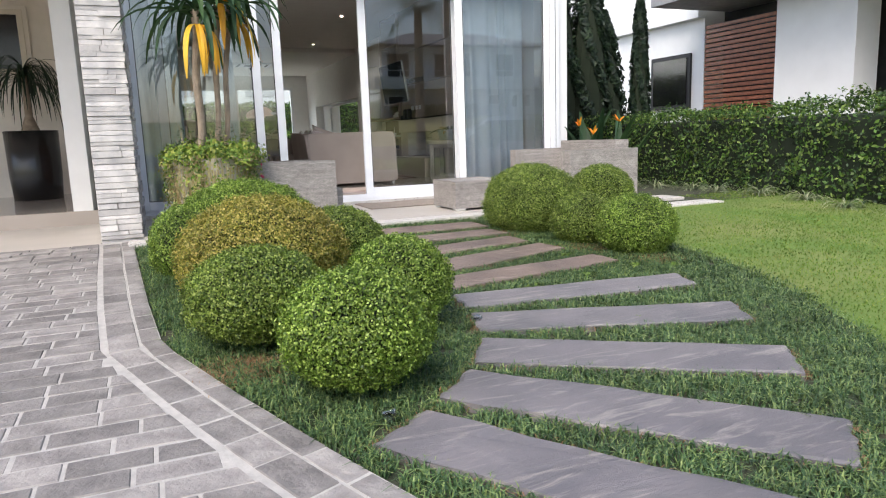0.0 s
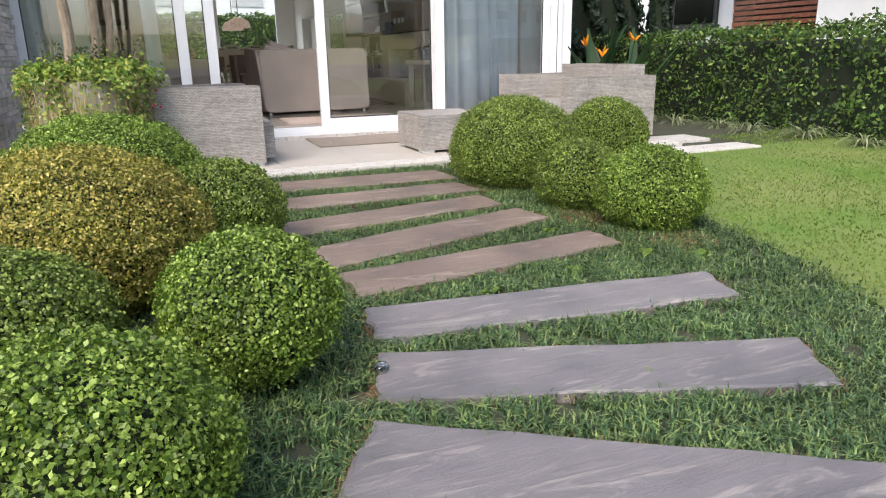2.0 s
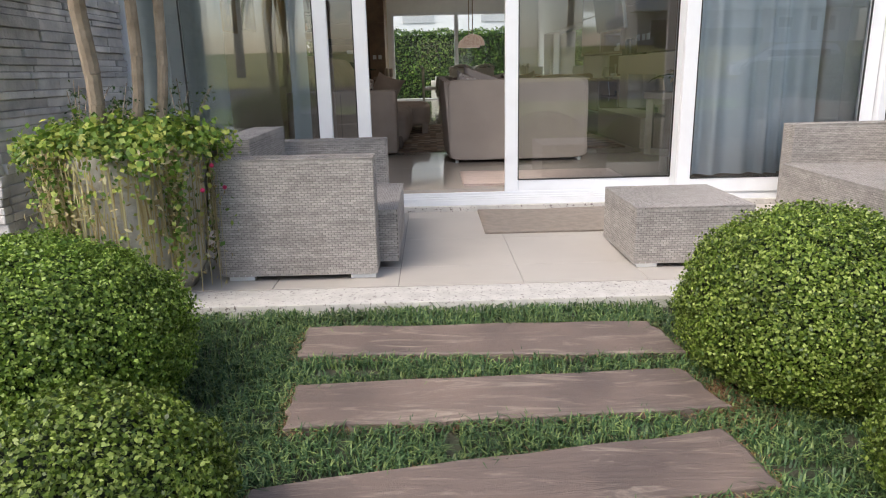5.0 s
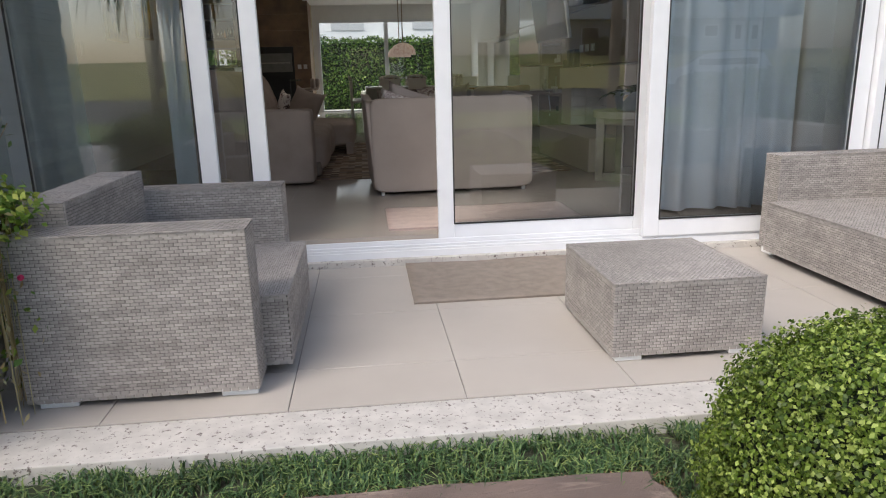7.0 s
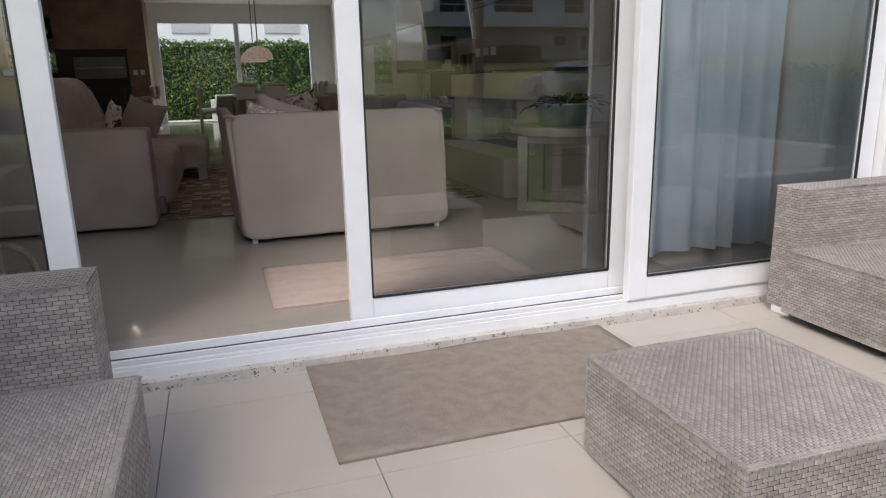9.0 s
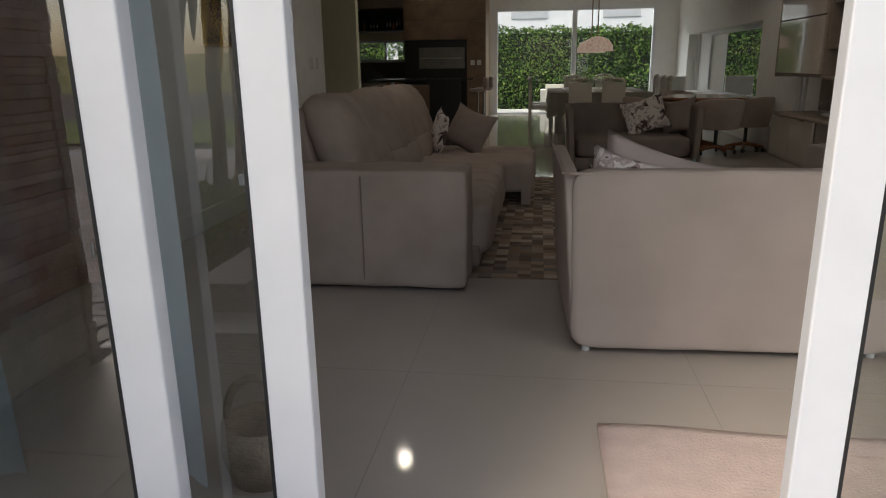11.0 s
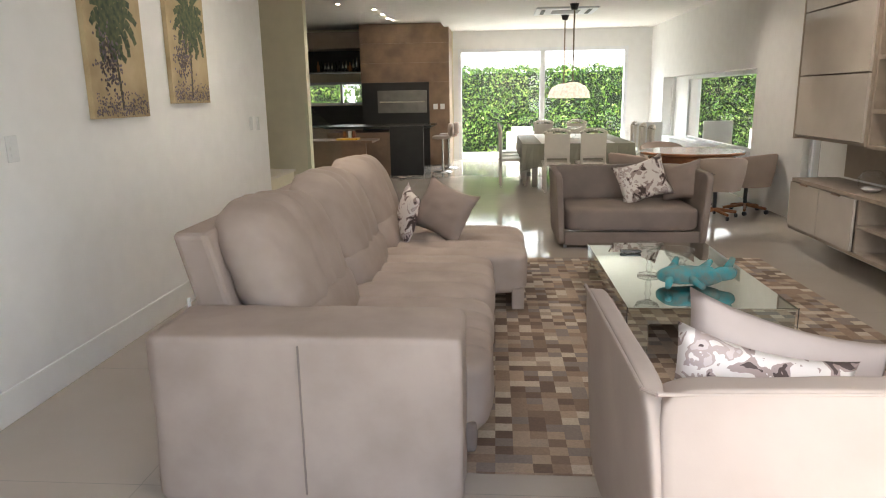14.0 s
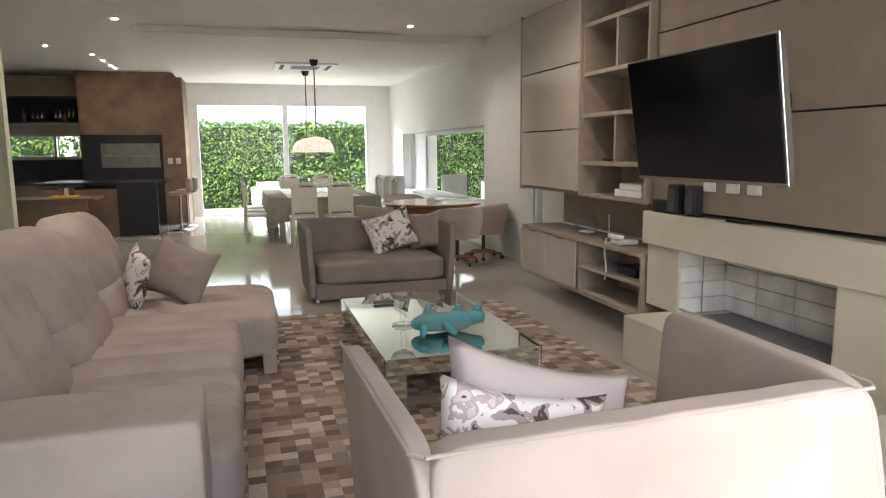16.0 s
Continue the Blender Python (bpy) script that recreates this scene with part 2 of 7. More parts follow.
M["metal"] = mat("metal", (0.6, 0.6, 0.6), 0.25, metal=1.0, var=0.04)
M["steel_dark"] = mat("steel_dark", (0.25, 0.24, 0.23), 0.35, metal=1.0, var=0.1)
M["mirror"] = mat("mirror", (0.72, 0.78, 0.74), 0.02, metal=1.0, var=0.0)
M["slate"] = slate_material("slate", (0.205, 0.185, 0.19), (0.125, 0.117, 0.125), (0.42, 0.38, 0.335))
M["slate_warm"] = slate_material("slate_warm", (0.215, 0.158, 0.13), (0.12, 0.09, 0.078), (0.46, 0.375, 0.30))
M["paver"] = mat("paver", (0.285, 0.262, 0.245), 0.6, c2=(0.165, 0.15, 0.142), scale=9, bump=0.8, bscale=45, rnd=0.3)
M["mortar"] = mat("mortar", (0.46, 0.435, 0.405), 0.9, var=0.1, scale=20, bump=0.2)
M["ledge"] = mat("ledge", (0.62, 0.59, 0.56), 0.8, c2=(0.40, 0.385, 0.38), scale=7, bump=0.8, bscale=35, rnd=0.22)
M["granite"] = speckle_material("granite", (0.60, 0.57, 0.53), (0.16, 0.13, 0.12))
M["soil"] = mat("soil", (0.06, 0.055, 0.035), 0.95, c2=(0.035, 0.05, 0.025), scale=8, bump=0.6)
M["lawn"] = mat("lawn", (0.09, 0.17, 0.02), 0.9, c2=(0.17, 0.20, 0.055), scale=1.2, bump=0.5, bscale=120)
M["mondo"] = leaf_material("mondo", (0.035, 0.075, 0.034), (0.09, 0.165, 0.062), (0.26, 0.33, 0.11), 0.45)
M["turf"] = leaf_material("turf", (0.09, 0.17, 0.02), (0.13, 0.22, 0.025), (0.27, 0.29, 0.08), 0.6)
M["dry"] = leaf_material("dry", (0.30, 0.17, 0.09), (0.22, 0.12, 0.06), (0.38, 0.27, 0.16), 0.8)
M["box_leaf"] = leaf_material("box_leaf", (0.035, 0.068, 0.010), (0.14, 0.21, 0.026), (0.38, 0.46, 0.12), 0.4)
M["box_leaf_bright"] = leaf_material("box_leaf_bright", (0.04, 0.085, 0.010), (0.15, 0.24, 0.028), (0.40, 0.52, 0.12), 0.4)
M["box_leaf_brown"] = leaf_material("box_leaf_brown", (0.09, 0.105, 0.016), (0.27, 0.265, 0.042), (0.54, 0.43, 0.13), 0.4)
M["hedge_leaf"] = leaf_material("hedge_leaf", (0.016, 0.042, 0.012), (0.04, 0.085, 0.02), (0.13, 0.19, 0.04))
M["hedge_light"] = leaf_material("hedge_light", (0.05, 0.12, 0.02), (0.12, 0.22, 0.035), (0.25, 0.33, 0.08))
M["lime_leaf"] = leaf_material("lime_leaf", (0.10, 0.22, 0.02), (0.26, 0.44, 0.04), (0.52, 0.66, 0.12), trans=0.35)
M["cypress"] = leaf_material("cypress", (0.008, 0.02, 0.012), (0.015, 0.034, 0.018), (0.035, 0.06, 0.025))
M["ivy"] = leaf_material("ivy", (0.06, 0.13, 0.02), (0.17, 0.27, 0.035), (0.42, 0.44, 0.10))
M["ivy_dry"] = leaf_material("ivy_dry", (0.26, 0.19, 0.08), (0.38, 0.31, 0.15), (0.5, 0.46, 0.26))
M["frond"] = leaf_material("frond", (0.02, 0.05, 0.02), (0.035, 0.08, 0.03), (0.06, 0.12, 0.03))
M["frond_yellow"] = leaf_material("frond_yellow", (0.62, 0.30, 0.02), (0.7, 0.40, 0.03), (0.75, 0.5, 0.05))
M["flower"] = leaf_material("flower", (0.8, 0.2, 0.02), (0.85, 0.28, 0.02), (0.9, 0.4, 0.02))
# near-black green: colours the shade deep inside bushes, hedges and cypresses
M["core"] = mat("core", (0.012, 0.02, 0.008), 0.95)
M["bark"] = mat("bark", (0.34, 0.27, 0.20), 0.9, c2=(0.22, 0.17, 0.12), scale=14, bump=0.6)
M["pot_stone"] = mat("pot_stone", (0.55, 0.52, 0.46), 0.85, c2=(0.33, 0.30, 0.25), scale=6, bump=0.5)
M["curtain"] = mat("curtain", (0.66, 0.72, 0.78), 0.8, var=0.04)
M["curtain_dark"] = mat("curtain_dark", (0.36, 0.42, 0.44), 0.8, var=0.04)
M["mat_fibre"] = mat("mat_fibre", (0.30, 0.25, 0.21), 0.9, c2=(0.24, 0.2, 0.17), scale=20, bump=0.6, bscale=160)
M["mat_pink"] = mat("mat_pink", (0.58, 0.46, 0.41), 0.95, var=0.06, scale=14, bump=0.5, bscale=90)
M["rug"] = grid_material("rug", 0.080, 0.072, [(0.34, 0.25, 0.18), (0.13, 0.08, 0.055), (0.24, 0.165, 0.115), (0.45, 0.37, 0.29), (0.18, 0.115, 0.08), (0.30, 0.23, 0.175), (0.20, 0.16, 0.14)], rough=0.75)
M["firebrick"] = mat("firebrick", (0.72, 0.70, 0.66), 0.8, c2=(0.5, 0.48, 0.45), scale=5, rnd=0.06)
M["ash"] = mat("ash", (0.2, 0.19, 0.18), 0.95, scale=20)
M["porcelain"] = mat("porcelain", (0.8, 0.8, 0.79), 0.25, var=0.02)
M["turquoise"] = mat("turquoise", (0.04, 0.27, 0.30), 0.7, c2=(0.16, 0.19, 0.17), scale=14)
M["rust"] = mat("rust", (0.35, 0.14, 0.05), 0.6)
M["cloth_green"] = mat("cloth_green", (0.30, 0.285, 0.23), 0.8, var=0.06)
M["cloth_white"] = mat("cloth_white", (0.76, 0.74, 0.71), 0.8, var=0.04)
M["chair_white"] = mat("chair_white", (0.66, 0.61, 0.54), 0.5, var=0.04)
M["yellow"] = mat("yellow", (0.85, 0.5, 0.03), 0.4)
M["plaster_white"] = mat("plaster_white", (0.80, 0.80, 0.80), 0.8, var=0.03, scale=2)
M["grey_dark"] = mat("grey_dark", (0.07, 0.07, 0.075), 0.7)
M["grey_mid"] = mat("grey_mid", (0.30, 0.30, 0.31), 0.8)
M["asphalt"] = mat("asphalt", (0.06, 0.06, 0.06), 0.9, scale=10)
M["lamp_on"] = emit("lamp_on", (1.0, 0.86, 0.66), 30)
M["pendant_glow"] = emit("pendant_glow", (1.0, 0.75, 0.5), 3)
M["tan_shade"] = mat("tan_shade", (0.86, 0.77, 0.71), 0.4, c2=(0.58, 0.40, 0.33), scale=22)
for key, value in (("Emission Color", (1.0, 0.74, 0.6, 1)), ("Emission Strength", 0.12)):
    M["tan_shade"].node_tree.nodes["Principled BSDF"].inputs[key].default_value = value


# ---- builders ----
def finish(bm, scale=1.0):
    uv = bm.loops.layers.uv.verify()
    bm.normal_update()
    for f in bm.faces:
        n = f.normal
        a = max(range(3), key=lambda k: abs(n[k]))
        for lp in f.loops:
            c = lp.vert.co
            lp[uv].uv = ((c.y, c.z), (c.x, c.z), (c.x, c.y))[a]


def part(name, bm, material, parent=None, label="", kind="", smooth=False):
    finish(bm)
    me = bpy.data.meshes.new(name)
    bm.to_mesh(me)
    bm.free()
    if smooth:
        for p in me.polygons:
            p.use_smooth = True
    me.materials.append(M[material])
    ob = new(name, me)
    if parent:
        ob.parent = parent
    return tagged(ob, label=label, kind=kind)


def boxm(x0, x1, y0, y1, z0, z1, bevel=0.0, segs=2, bm=None):
    bm = bm or bmesh.new()
    r = bmesh.ops.create_cube(bm, size=1)
    vs = r["verts"]
    for v in vs:
        v.co = Vector(((x0 + x1) / 2 + v.co.x * (x1 - x0), (y0 + y1) / 2 + v.co.y * (y1 - y0), (z0 + z1) / 2 + v.co.z * (z1 - z0)))
    if bevel:
        es = list({e for v in vs for e in v.link_edges})
        bmesh.ops.bevel(bm, geom=es, offset=bevel, segments=segs, profile=0.5, affect="EDGES")
    return bm


def cyl(p, q, r0, r1=None, n=16, bm=None):
    bm = bm or bmesh.new()
    p, q = Vector(p), Vector(q)
    r1 = r0 if r1 is None else r1
    m = Matrix.Translation((p + q) / 2) @ (q - p).to_track_quat("Z", "Y").to_matrix().to_4x4()
    bmesh.ops.create_cone(bm, cap_ends=True, segments=n, radius1=r0, radius2=r1, depth=(q - p).length, matrix=m)
    return bm


def lathe(profile, n=24, centre=(0, 0, 0), bm=None):
    bm = bm or bmesh.new()
    rings = []
    for r, z in profile:
        rings.append([bm.verts.new((centre[0] + r * math.cos(2 * math.pi * k / n), centre[1] + r * math.sin(2 * math.pi * k / n), centre[2] + z)) for k in range(n)])
    for a, b in zip(rings, rings[1:]):
        for k in range(n):
            bm.faces.new((a[k], a[(k + 1) % n], b[(k + 1) % n], b[k]))
    if profile[0][0] > 0.001:
        bm.faces.new(list(reversed(rings[0])))
    if profile[-1][0] > 0.001:
        bm.faces.new(rings[-1])
    return bm


def quad(bm, pts):
    return bm.faces.new([bm.verts.new(p) for p in pts])


def prism(pts, z0, z1, bm=None):
    """An upright prism on the plan pts (anticlockwise)."""
    bm = bm or bmesh.new()
    a = [bm.verts.new((x, y, z0)) for x, y in pts]
    b = [bm.verts.new((x, y, z1)) for x, y in pts]
    bm.faces.new(list(reversed(a)))
    bm.faces.new(b)
    for k in range(len(pts)):
        bm.faces.new((a[k], a[(k + 1) % len(pts)], b[(k + 1) % len(pts)], b[k]))
    return bm


def empty(name, at, label, category, group="", turn=0):
    ob = new(name)
    ob.empty_display_size = 0.1
    ob.matrix_world = pose(*at, 0, 0, turn)
    return tagged(ob, label, category, group)


def structure(name, bm, material, label="", smooth=False):
    return part(name, bm, material, None, label, "structure", smooth)


def pillow_mesh(w, h, t, n=12, seed=0):
    """A cushion in the x-z plane, standing on its lower edge, with a crease at its seam."""
    bm = bmesh.new()
    grid = {}
    for s in (-1, 1):
        for i in range(n + 1):
            for j in range(n + 1):
                u, v = i / n * 2 - 1, j / n * 2 - 1
                f = max(0.0, (1 - u * u)) ** 0.5 * max(0.0, (1 - v * v)) ** 0.5
                pinch = 1 - 0.17 * (1 - u * u) * abs(v) ** 2
                x = u * w / 2 * (1 - 0.10 * (1 - v * v) * abs(u) ** 3)
                z = h / 2 + v * h / 2 * pinch
                y = s * t / 2 * f ** 0.8 + (0.016 * noise.noise(Vector((u * 3 + seed, v * 3, s))) + 0.007 * noise.noise(Vector((u * 9 + seed, v * 5, s)))) * f
                if s == 1 and (i in (0, n) or j in (0, n)):
                    grid[s, i, j] = grid[-1, i, j]
                else:
                    grid[s, i, j] = bm.verts.new((x, y, z))
    for s in (-1, 1):
        for i in range(n):
            for j in range(n):
                q = [grid[s, i, j], grid[s, i + 1, j], grid[s, i + 1, j + 1], grid[s, i, j + 1]]
                bm.faces.new(q if s == -1 else list(reversed(q)))
    return bm


def leaf_cloud(name, pts, nrm, size, material, parent=None, seed=1, aspect=0.6, tilt=0.9, label="", kind="", shape=4):
    """Small leaves, one quad or folded pair each, at the points pts with the normals nrm."""
    rng = np.random.default_rng(seed)
    n = len(pts)
    r = rng.normal(size=(n, 3))
    d = nrm + tilt * r * 0.6
    d /= np.linalg.norm(d, axis=1, keepdims=True)
    t = np.cross(d, rng.normal(size=(n, 3)))
    t /= np.linalg.norm(t, axis=1, keepdims=True)
    b = np.cross(d, t)
    s = size * rng.uniform(0.65, 1.3, (n, 1))
    # kite-like leaf: base, side, tip, side
    v = np.stack([pts - t * s * 0.5, pts + b * s * aspect * 0.5 + d * s * 0.08, pts + t * s * 0.5, pts - b * s * aspect * 0.5 + d * s * 0.08], 1).reshape(-1, 3)
    return fast_mesh(name, v, n, 4, material, parent, label, kind)


def fast_mesh(name, v, n, k, material, parent=None, label="", kind=""):
    me = bpy.data.meshes.new(name)
    me.vertices.add(len(v))
    me.vertices.foreach_set("co", v.astype(np.float32).ravel())
    me.loops.add(n * k)
    me.loops.foreach_set("vertex_index", np.arange(n * k, dtype=np.int32))
    me.polygons.add(n)
    me.polygons.foreach_set("loop_start", np.arange(n, dtype=np.int32) * k)
    me.update(calc_edges=True)
    me.materials.append(M[material])
    ob = new(name, me)
    if parent:
        ob.parent = parent
    return tagged(ob, label=label, kind=kind)


def blades(name, xy, z, length, width, material, seed=3, lean=0.6, kind="stuff", label="", parent=None):
    """Blades of grass, two quads long, bent outwards."""
    rng = np.random.default_rng(seed)
    n = len(xy)
    a = rng.uniform(0, 2 * np.pi, n)
    ln = length * rng.uniform(0.6, 1.25, n)
    out = np.stack([np.cos(a), np.sin(a), np.zeros(n)], 1)
    side = np.stack([-np.sin(a), np.cos(a), np.zeros(n)], 1) * (width * rng.uniform(0.7, 1.2, n))[:, None] / 2
    base = np.column_stack([xy, z])
    le = (lean * rng.uniform(0.3, 1.3, n))[:, None]
    up = np.array([0, 0, 1.0])
    mid = base + (out * le * 0.35 + up * 0.6) * ln[:, None]
    tip = base + (out * le * 1.0 + up * (1.0 - 0.35 * le)) * ln[:, None]
    v = np.stack([base - side, base + side, mid + side, mid - side, mid - side, mid + side, tip + side * 0.15, tip - side * 0.15], 1).reshape(-1, 3)
    return fast_mesh(name, v, n * 2, 4, material, parent, label, kind)


def gz(y):
    """The height of the front garden."""
    return float(np.interp(y, GY, GZ))


# ---- ground ----
def ground_sheet():
    bm = bmesh.new()
    xs = [-400, -60, -12, -4, 0, 4, 8, 14, 60, 400]
    ys = [-400, -60, -12, -4, 0, 2.2, 3.3, 4.4, 5.0, 5.8, 6.7, 7.2, 9, 14, 30, 60, 400]
    g = [[bm.verts.new((x, y, gz(y) - 0.03)) for x in xs] for y in ys]
    for j in range(len(ys) - 1):
        for i in range(len(xs) - 1):
            bm.faces.new((g[j][i], g[j][i + 1], g[j + 1][i + 1], g[j + 1][i]))
    return structure("ground", bm, "soil", "dark garden soil under the planting, reaching to the horizon")


ground_sheet()


def lawn():
    bm = bmesh.new()
    # edge of the lawn against the dark ground cover, then out to the hedge
    edge = [(4.75, 6.9), (4.9, 5.6), (5.05, 5.0), (4.95, 4.3), (4.72, 3.6), (4.25, 2.7), (3.7, 1.7), (3.2, 0.8), (2.6, -0.5)]
    a = [bm.verts.new((x, y, gz(y) - 0.012)) for x, y in edge]
    b = [bm.verts.new((9.0, y, gz(y) - 0.012)) for x, y in edge]
    for k in range(len(edge) - 1):
        bm.faces.new((a[k + 1], b[k + 1], b[k], a[k]))
    structure("lawn", bm, "lawn", "bright green mown lawn")
    rng = np.random.default_rng(5)
    n = 90000
    x = rng.uniform(2.6, 8.6, n)
    y = rng.uniform(0.0, 7.6, n)
    ex = np.interp(y, [e[1] for e in edge][::-1], [e[0] for e in edge][::-1])
    k = (x > ex - 0.04) & ~((x < 7.3) & (y > 6.9))
    x, y = x[k], y[k]
    blades("lawn_grass", np.column_stack([x, y]), np.interp(y, GY, GZ) - 0.015, 0.022, 0.006, "turf", 6, 1.2, label="short bright lawn grass with yellowish patches")


lawn()

# stepping slabs from the patio to the drive: left-far, left-near, right-near, right-far
SLABS = [
    ((2.58, 6.87), (2.58, 6.61), (4.10, 6.55), (4.04, 6.84)),
    ((2.62, 6.37), (2.63, 6.09), (4.10, 6.15), (4.02, 6.42)),
    ((2.60, 5.78), (2.63, 5.53), (4.06, 5.74), (4.01, 6.02)),
    ((2.71, 5.28), (2.78, 4.96), (4.17, 5.35), (4.09, 5.62)),
    ((2.79, 4.88), (2.82, 4.58), (4.27, 4.79), (4.23, 5.04)),
    ((2.79, 4.45), (2.75, 4.16), (4.29, 4.00), (4.36, 4.28)),
    ((2.73, 4.06), (2.64, 3.76), (4.02, 3.30), (4.17, 3.60)),
    ((2.60, 3.66), (2.42, 3.36), (3.61, 2.65), (3.82, 2.92)),
    ((2.37, 3.31), (2.13, 3.08), (3.10, 2.03), (3.37, 2.26)),
    ((2.05, 3.00), (1.78, 2.82), (2.60, 1.62), (2.90, 1.80)),
]


def inside_slab(x, y, grow=0.0):
    k = np.zeros(len(x), bool)
    for s in SLABS:
        c = np.mean(s, axis=0)
        m = np.ones(len(x), bool)
        for p, q in zip(s, s[1:] + s[:1]):
            ex, ey = q[0] - p[0], q[1] - p[1]
            l = math.hypot(ex, ey)
            m &= ((x - p[0]) * ey - (y - p[1]) * ex) / l * -1 > -grow
        k |= m
    return k


def slab(k, s):
    bm = bmesh.new()
    rng = random.Random(k)
    pts = []
    for p, q in zip(s, s[1:] + s[:1]):
        for i in range(7):
            t = i / 7
            j = 0.0 if i == 0 else 0.012
            pts.append((p[0] + (q[0] - p[0]) * t + rng.uniform(-j, j), p[1] + (q[1] - p[1]) * t + rng.uniform(-j, j)))
    cx, cy = np.mean(pts, axis=0)
    lo = [bm.verts.new((x, y, gz(y) - 0.05)) for x, y in pts]
    hi = [bm.verts.new((x, y, gz(y) + 0.002)) for x, y in pts]
    tp = [bm.verts.new((cx + (x - cx) * 0.985, cy + (y - cy) * 0.96, gz(y) + 0.009)) for x, y in pts]
    n = len(pts)
    for i in range(n):
        bm.faces.new((lo[i], lo[(i + 1) % n], hi[(i + 1) % n], hi[i]))
        bm.faces.new((hi[i], hi[(i + 1) % n], tp[(i + 1) % n], tp[i]))
    bm.faces.new(tp)
    bm.normal_update()
    warm = k < 5
    ob = part("stepping_slab", bm, "slate_warm" if warm else "slate")
    tagged(ob, ("brown weathered" if warm else "bluish grey") + " slate stepping slab set in dark ground cover", "paving slab", "slabs of the garden path")


for k, s in enumerate(SLABS):
    slab(k, s)

# kerb line of the drive
KERB = [(0.93, 7.45), (1.0, 6.2), (1.07, 5.1), (1.138, 4.28), (1.425, 3.45), (1.66, 2.82), (1.83, 2.40), (2.25, 1.80), (2.75, 1.2)]


def ground_cover():
    rng = np.random.default_rng(8)
    n = 260000
    x, y = rng.uniform(0.9, 5.2, n), rng.uniform(0.6, 7.085, n)
    kx = np.interp(y, [e[1] for e in KERB][::-1], [e[0] for e in KERB][::-1])
    lx = np.interp(y, [0.8, 1.7, 2.7, 3.6, 4.3, 5.0, 5.6, 6.9], [3.2, 3.7, 4.25, 4.72, 4.95, 5.05, 4.9, 4.75])
    k = (x > kx + 0.01) & (x < lx + rng.normal(0, 0.05, n)) & ~inside_slab(x, y, -0.008)
    x, y = x[k], y[k]
    clump = np.array([noise.noise(Vector((a * 9, b * 9, 0))) for a, b in zip(x[::1], y[::1])])
    keep = clump > -0.33
    x, y = x[keep], y[keep]
    z = np.interp(y, GY, GZ) - 0.03
    blades("ground_cover", np.column_stack([x, y]), z, 0.052, 0.0055, "mondo", 9, 1.0, label="dark green dwarf lilyturf between the stepping slabs")
    # straw-coloured edges and bare patches
    m = 6000
    pick = rng.integers(0, len(SLABS), m)
    pts = []
    for i in pick:
        s = SLABS[i]
        e = rng.integers(0, 4)
        p, q = s[e], s[(e + 1) % 4]
        t = rng.uniform()
        pts.append((p[0] + (q[0] - p[0]) * t + rng.normal(0, 0.012), p[1] + (q[1] - p[1]) * t + rng.normal(0, 0.012)))
    for cx, cy, r, c in ((4.42, 5.35, 0.2, 2200), (4.62, 4.80, 0.16, 1500), (1.45, 3.78, 0.2, 1500), (4.1, 6.2, 0.16, 900)):
        for _ in range(c):
            a, b = rng.normal(0, r / 2, 2)
            pts.append((cx + a, cy + b))
    pts = np.array(pts)
    blades("dry_grass", pts, np.interp(pts[:, 1], GY, GZ) - 0.02, 0.028, 0.004, "dry", 10, 1.6, label="dry straw and dead runners at the edges of the slabs")


ground_cover()


# ---- bushes ----
def dome_points(rng, n, rx, ry, rz, lo=-0.75):
    p = rng.normal(size=(n * 2, 3))
    p /= np.linalg.norm(p, axis=1, keepdims=True)
    p = p[p[:, 2] > lo][:n]
    bumps = np.array([noise.noise(Vector(q * 2.6)) * 0.06 + noise.noise(Vector(q * 7.0)) * 0.06 + noise.noise(Vector(q * 19.0)) * 0.07 for q in p])
    rad = (1 + bumps + rng.normal(0, 0.03, len(p)))[:, None]
    pts = p * rad * np.array([rx, ry, rz])
    nr = p / np.array([rx, ry, rz])
    nr /= np.linalg.norm(nr, axis=1, keepdims=True)
    return pts, nr


def bush(x, y, z, rx, rz, material, label, seed, dens=2.7, size=0.0135):
    e = empty("boxwood_bush", (x, y, gz(y) - 0.03), label, "bush", "clipped boxwood bushes")
    rng = np.random.default_rng(seed)
    zc = z - gz(y) + 0.03
    n = int(11500 * dens * (rx / 0.35) ** 2)
    pts, nr = dome_points(rng, n, rx, rx, rz)
    pts[:, 2] += zc
    leaf_cloud("foliage", pts, nr, size, material, e, seed, 0.7, 1.1)
    pts, nr = dome_points(rng, n // 2, rx * 0.93, rx * 0.93, rz * 0.93)
    pts[:, 2] += zc
    leaf_cloud("inner_foliage", pts, nr, size, material, e, seed + 50, 0.7, 1.3)
    # added solid core whose dark colour gives the shade between the leaves
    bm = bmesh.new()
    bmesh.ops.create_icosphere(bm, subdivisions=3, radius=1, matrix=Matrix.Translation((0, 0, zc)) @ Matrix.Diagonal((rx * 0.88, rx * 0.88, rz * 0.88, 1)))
    part("shade_core", bm, "core", e, smooth=True)
    part("stem", cyl((0, 0, 0), (0, 0, zc), 0.03, 0.02, 8), "bark", e)


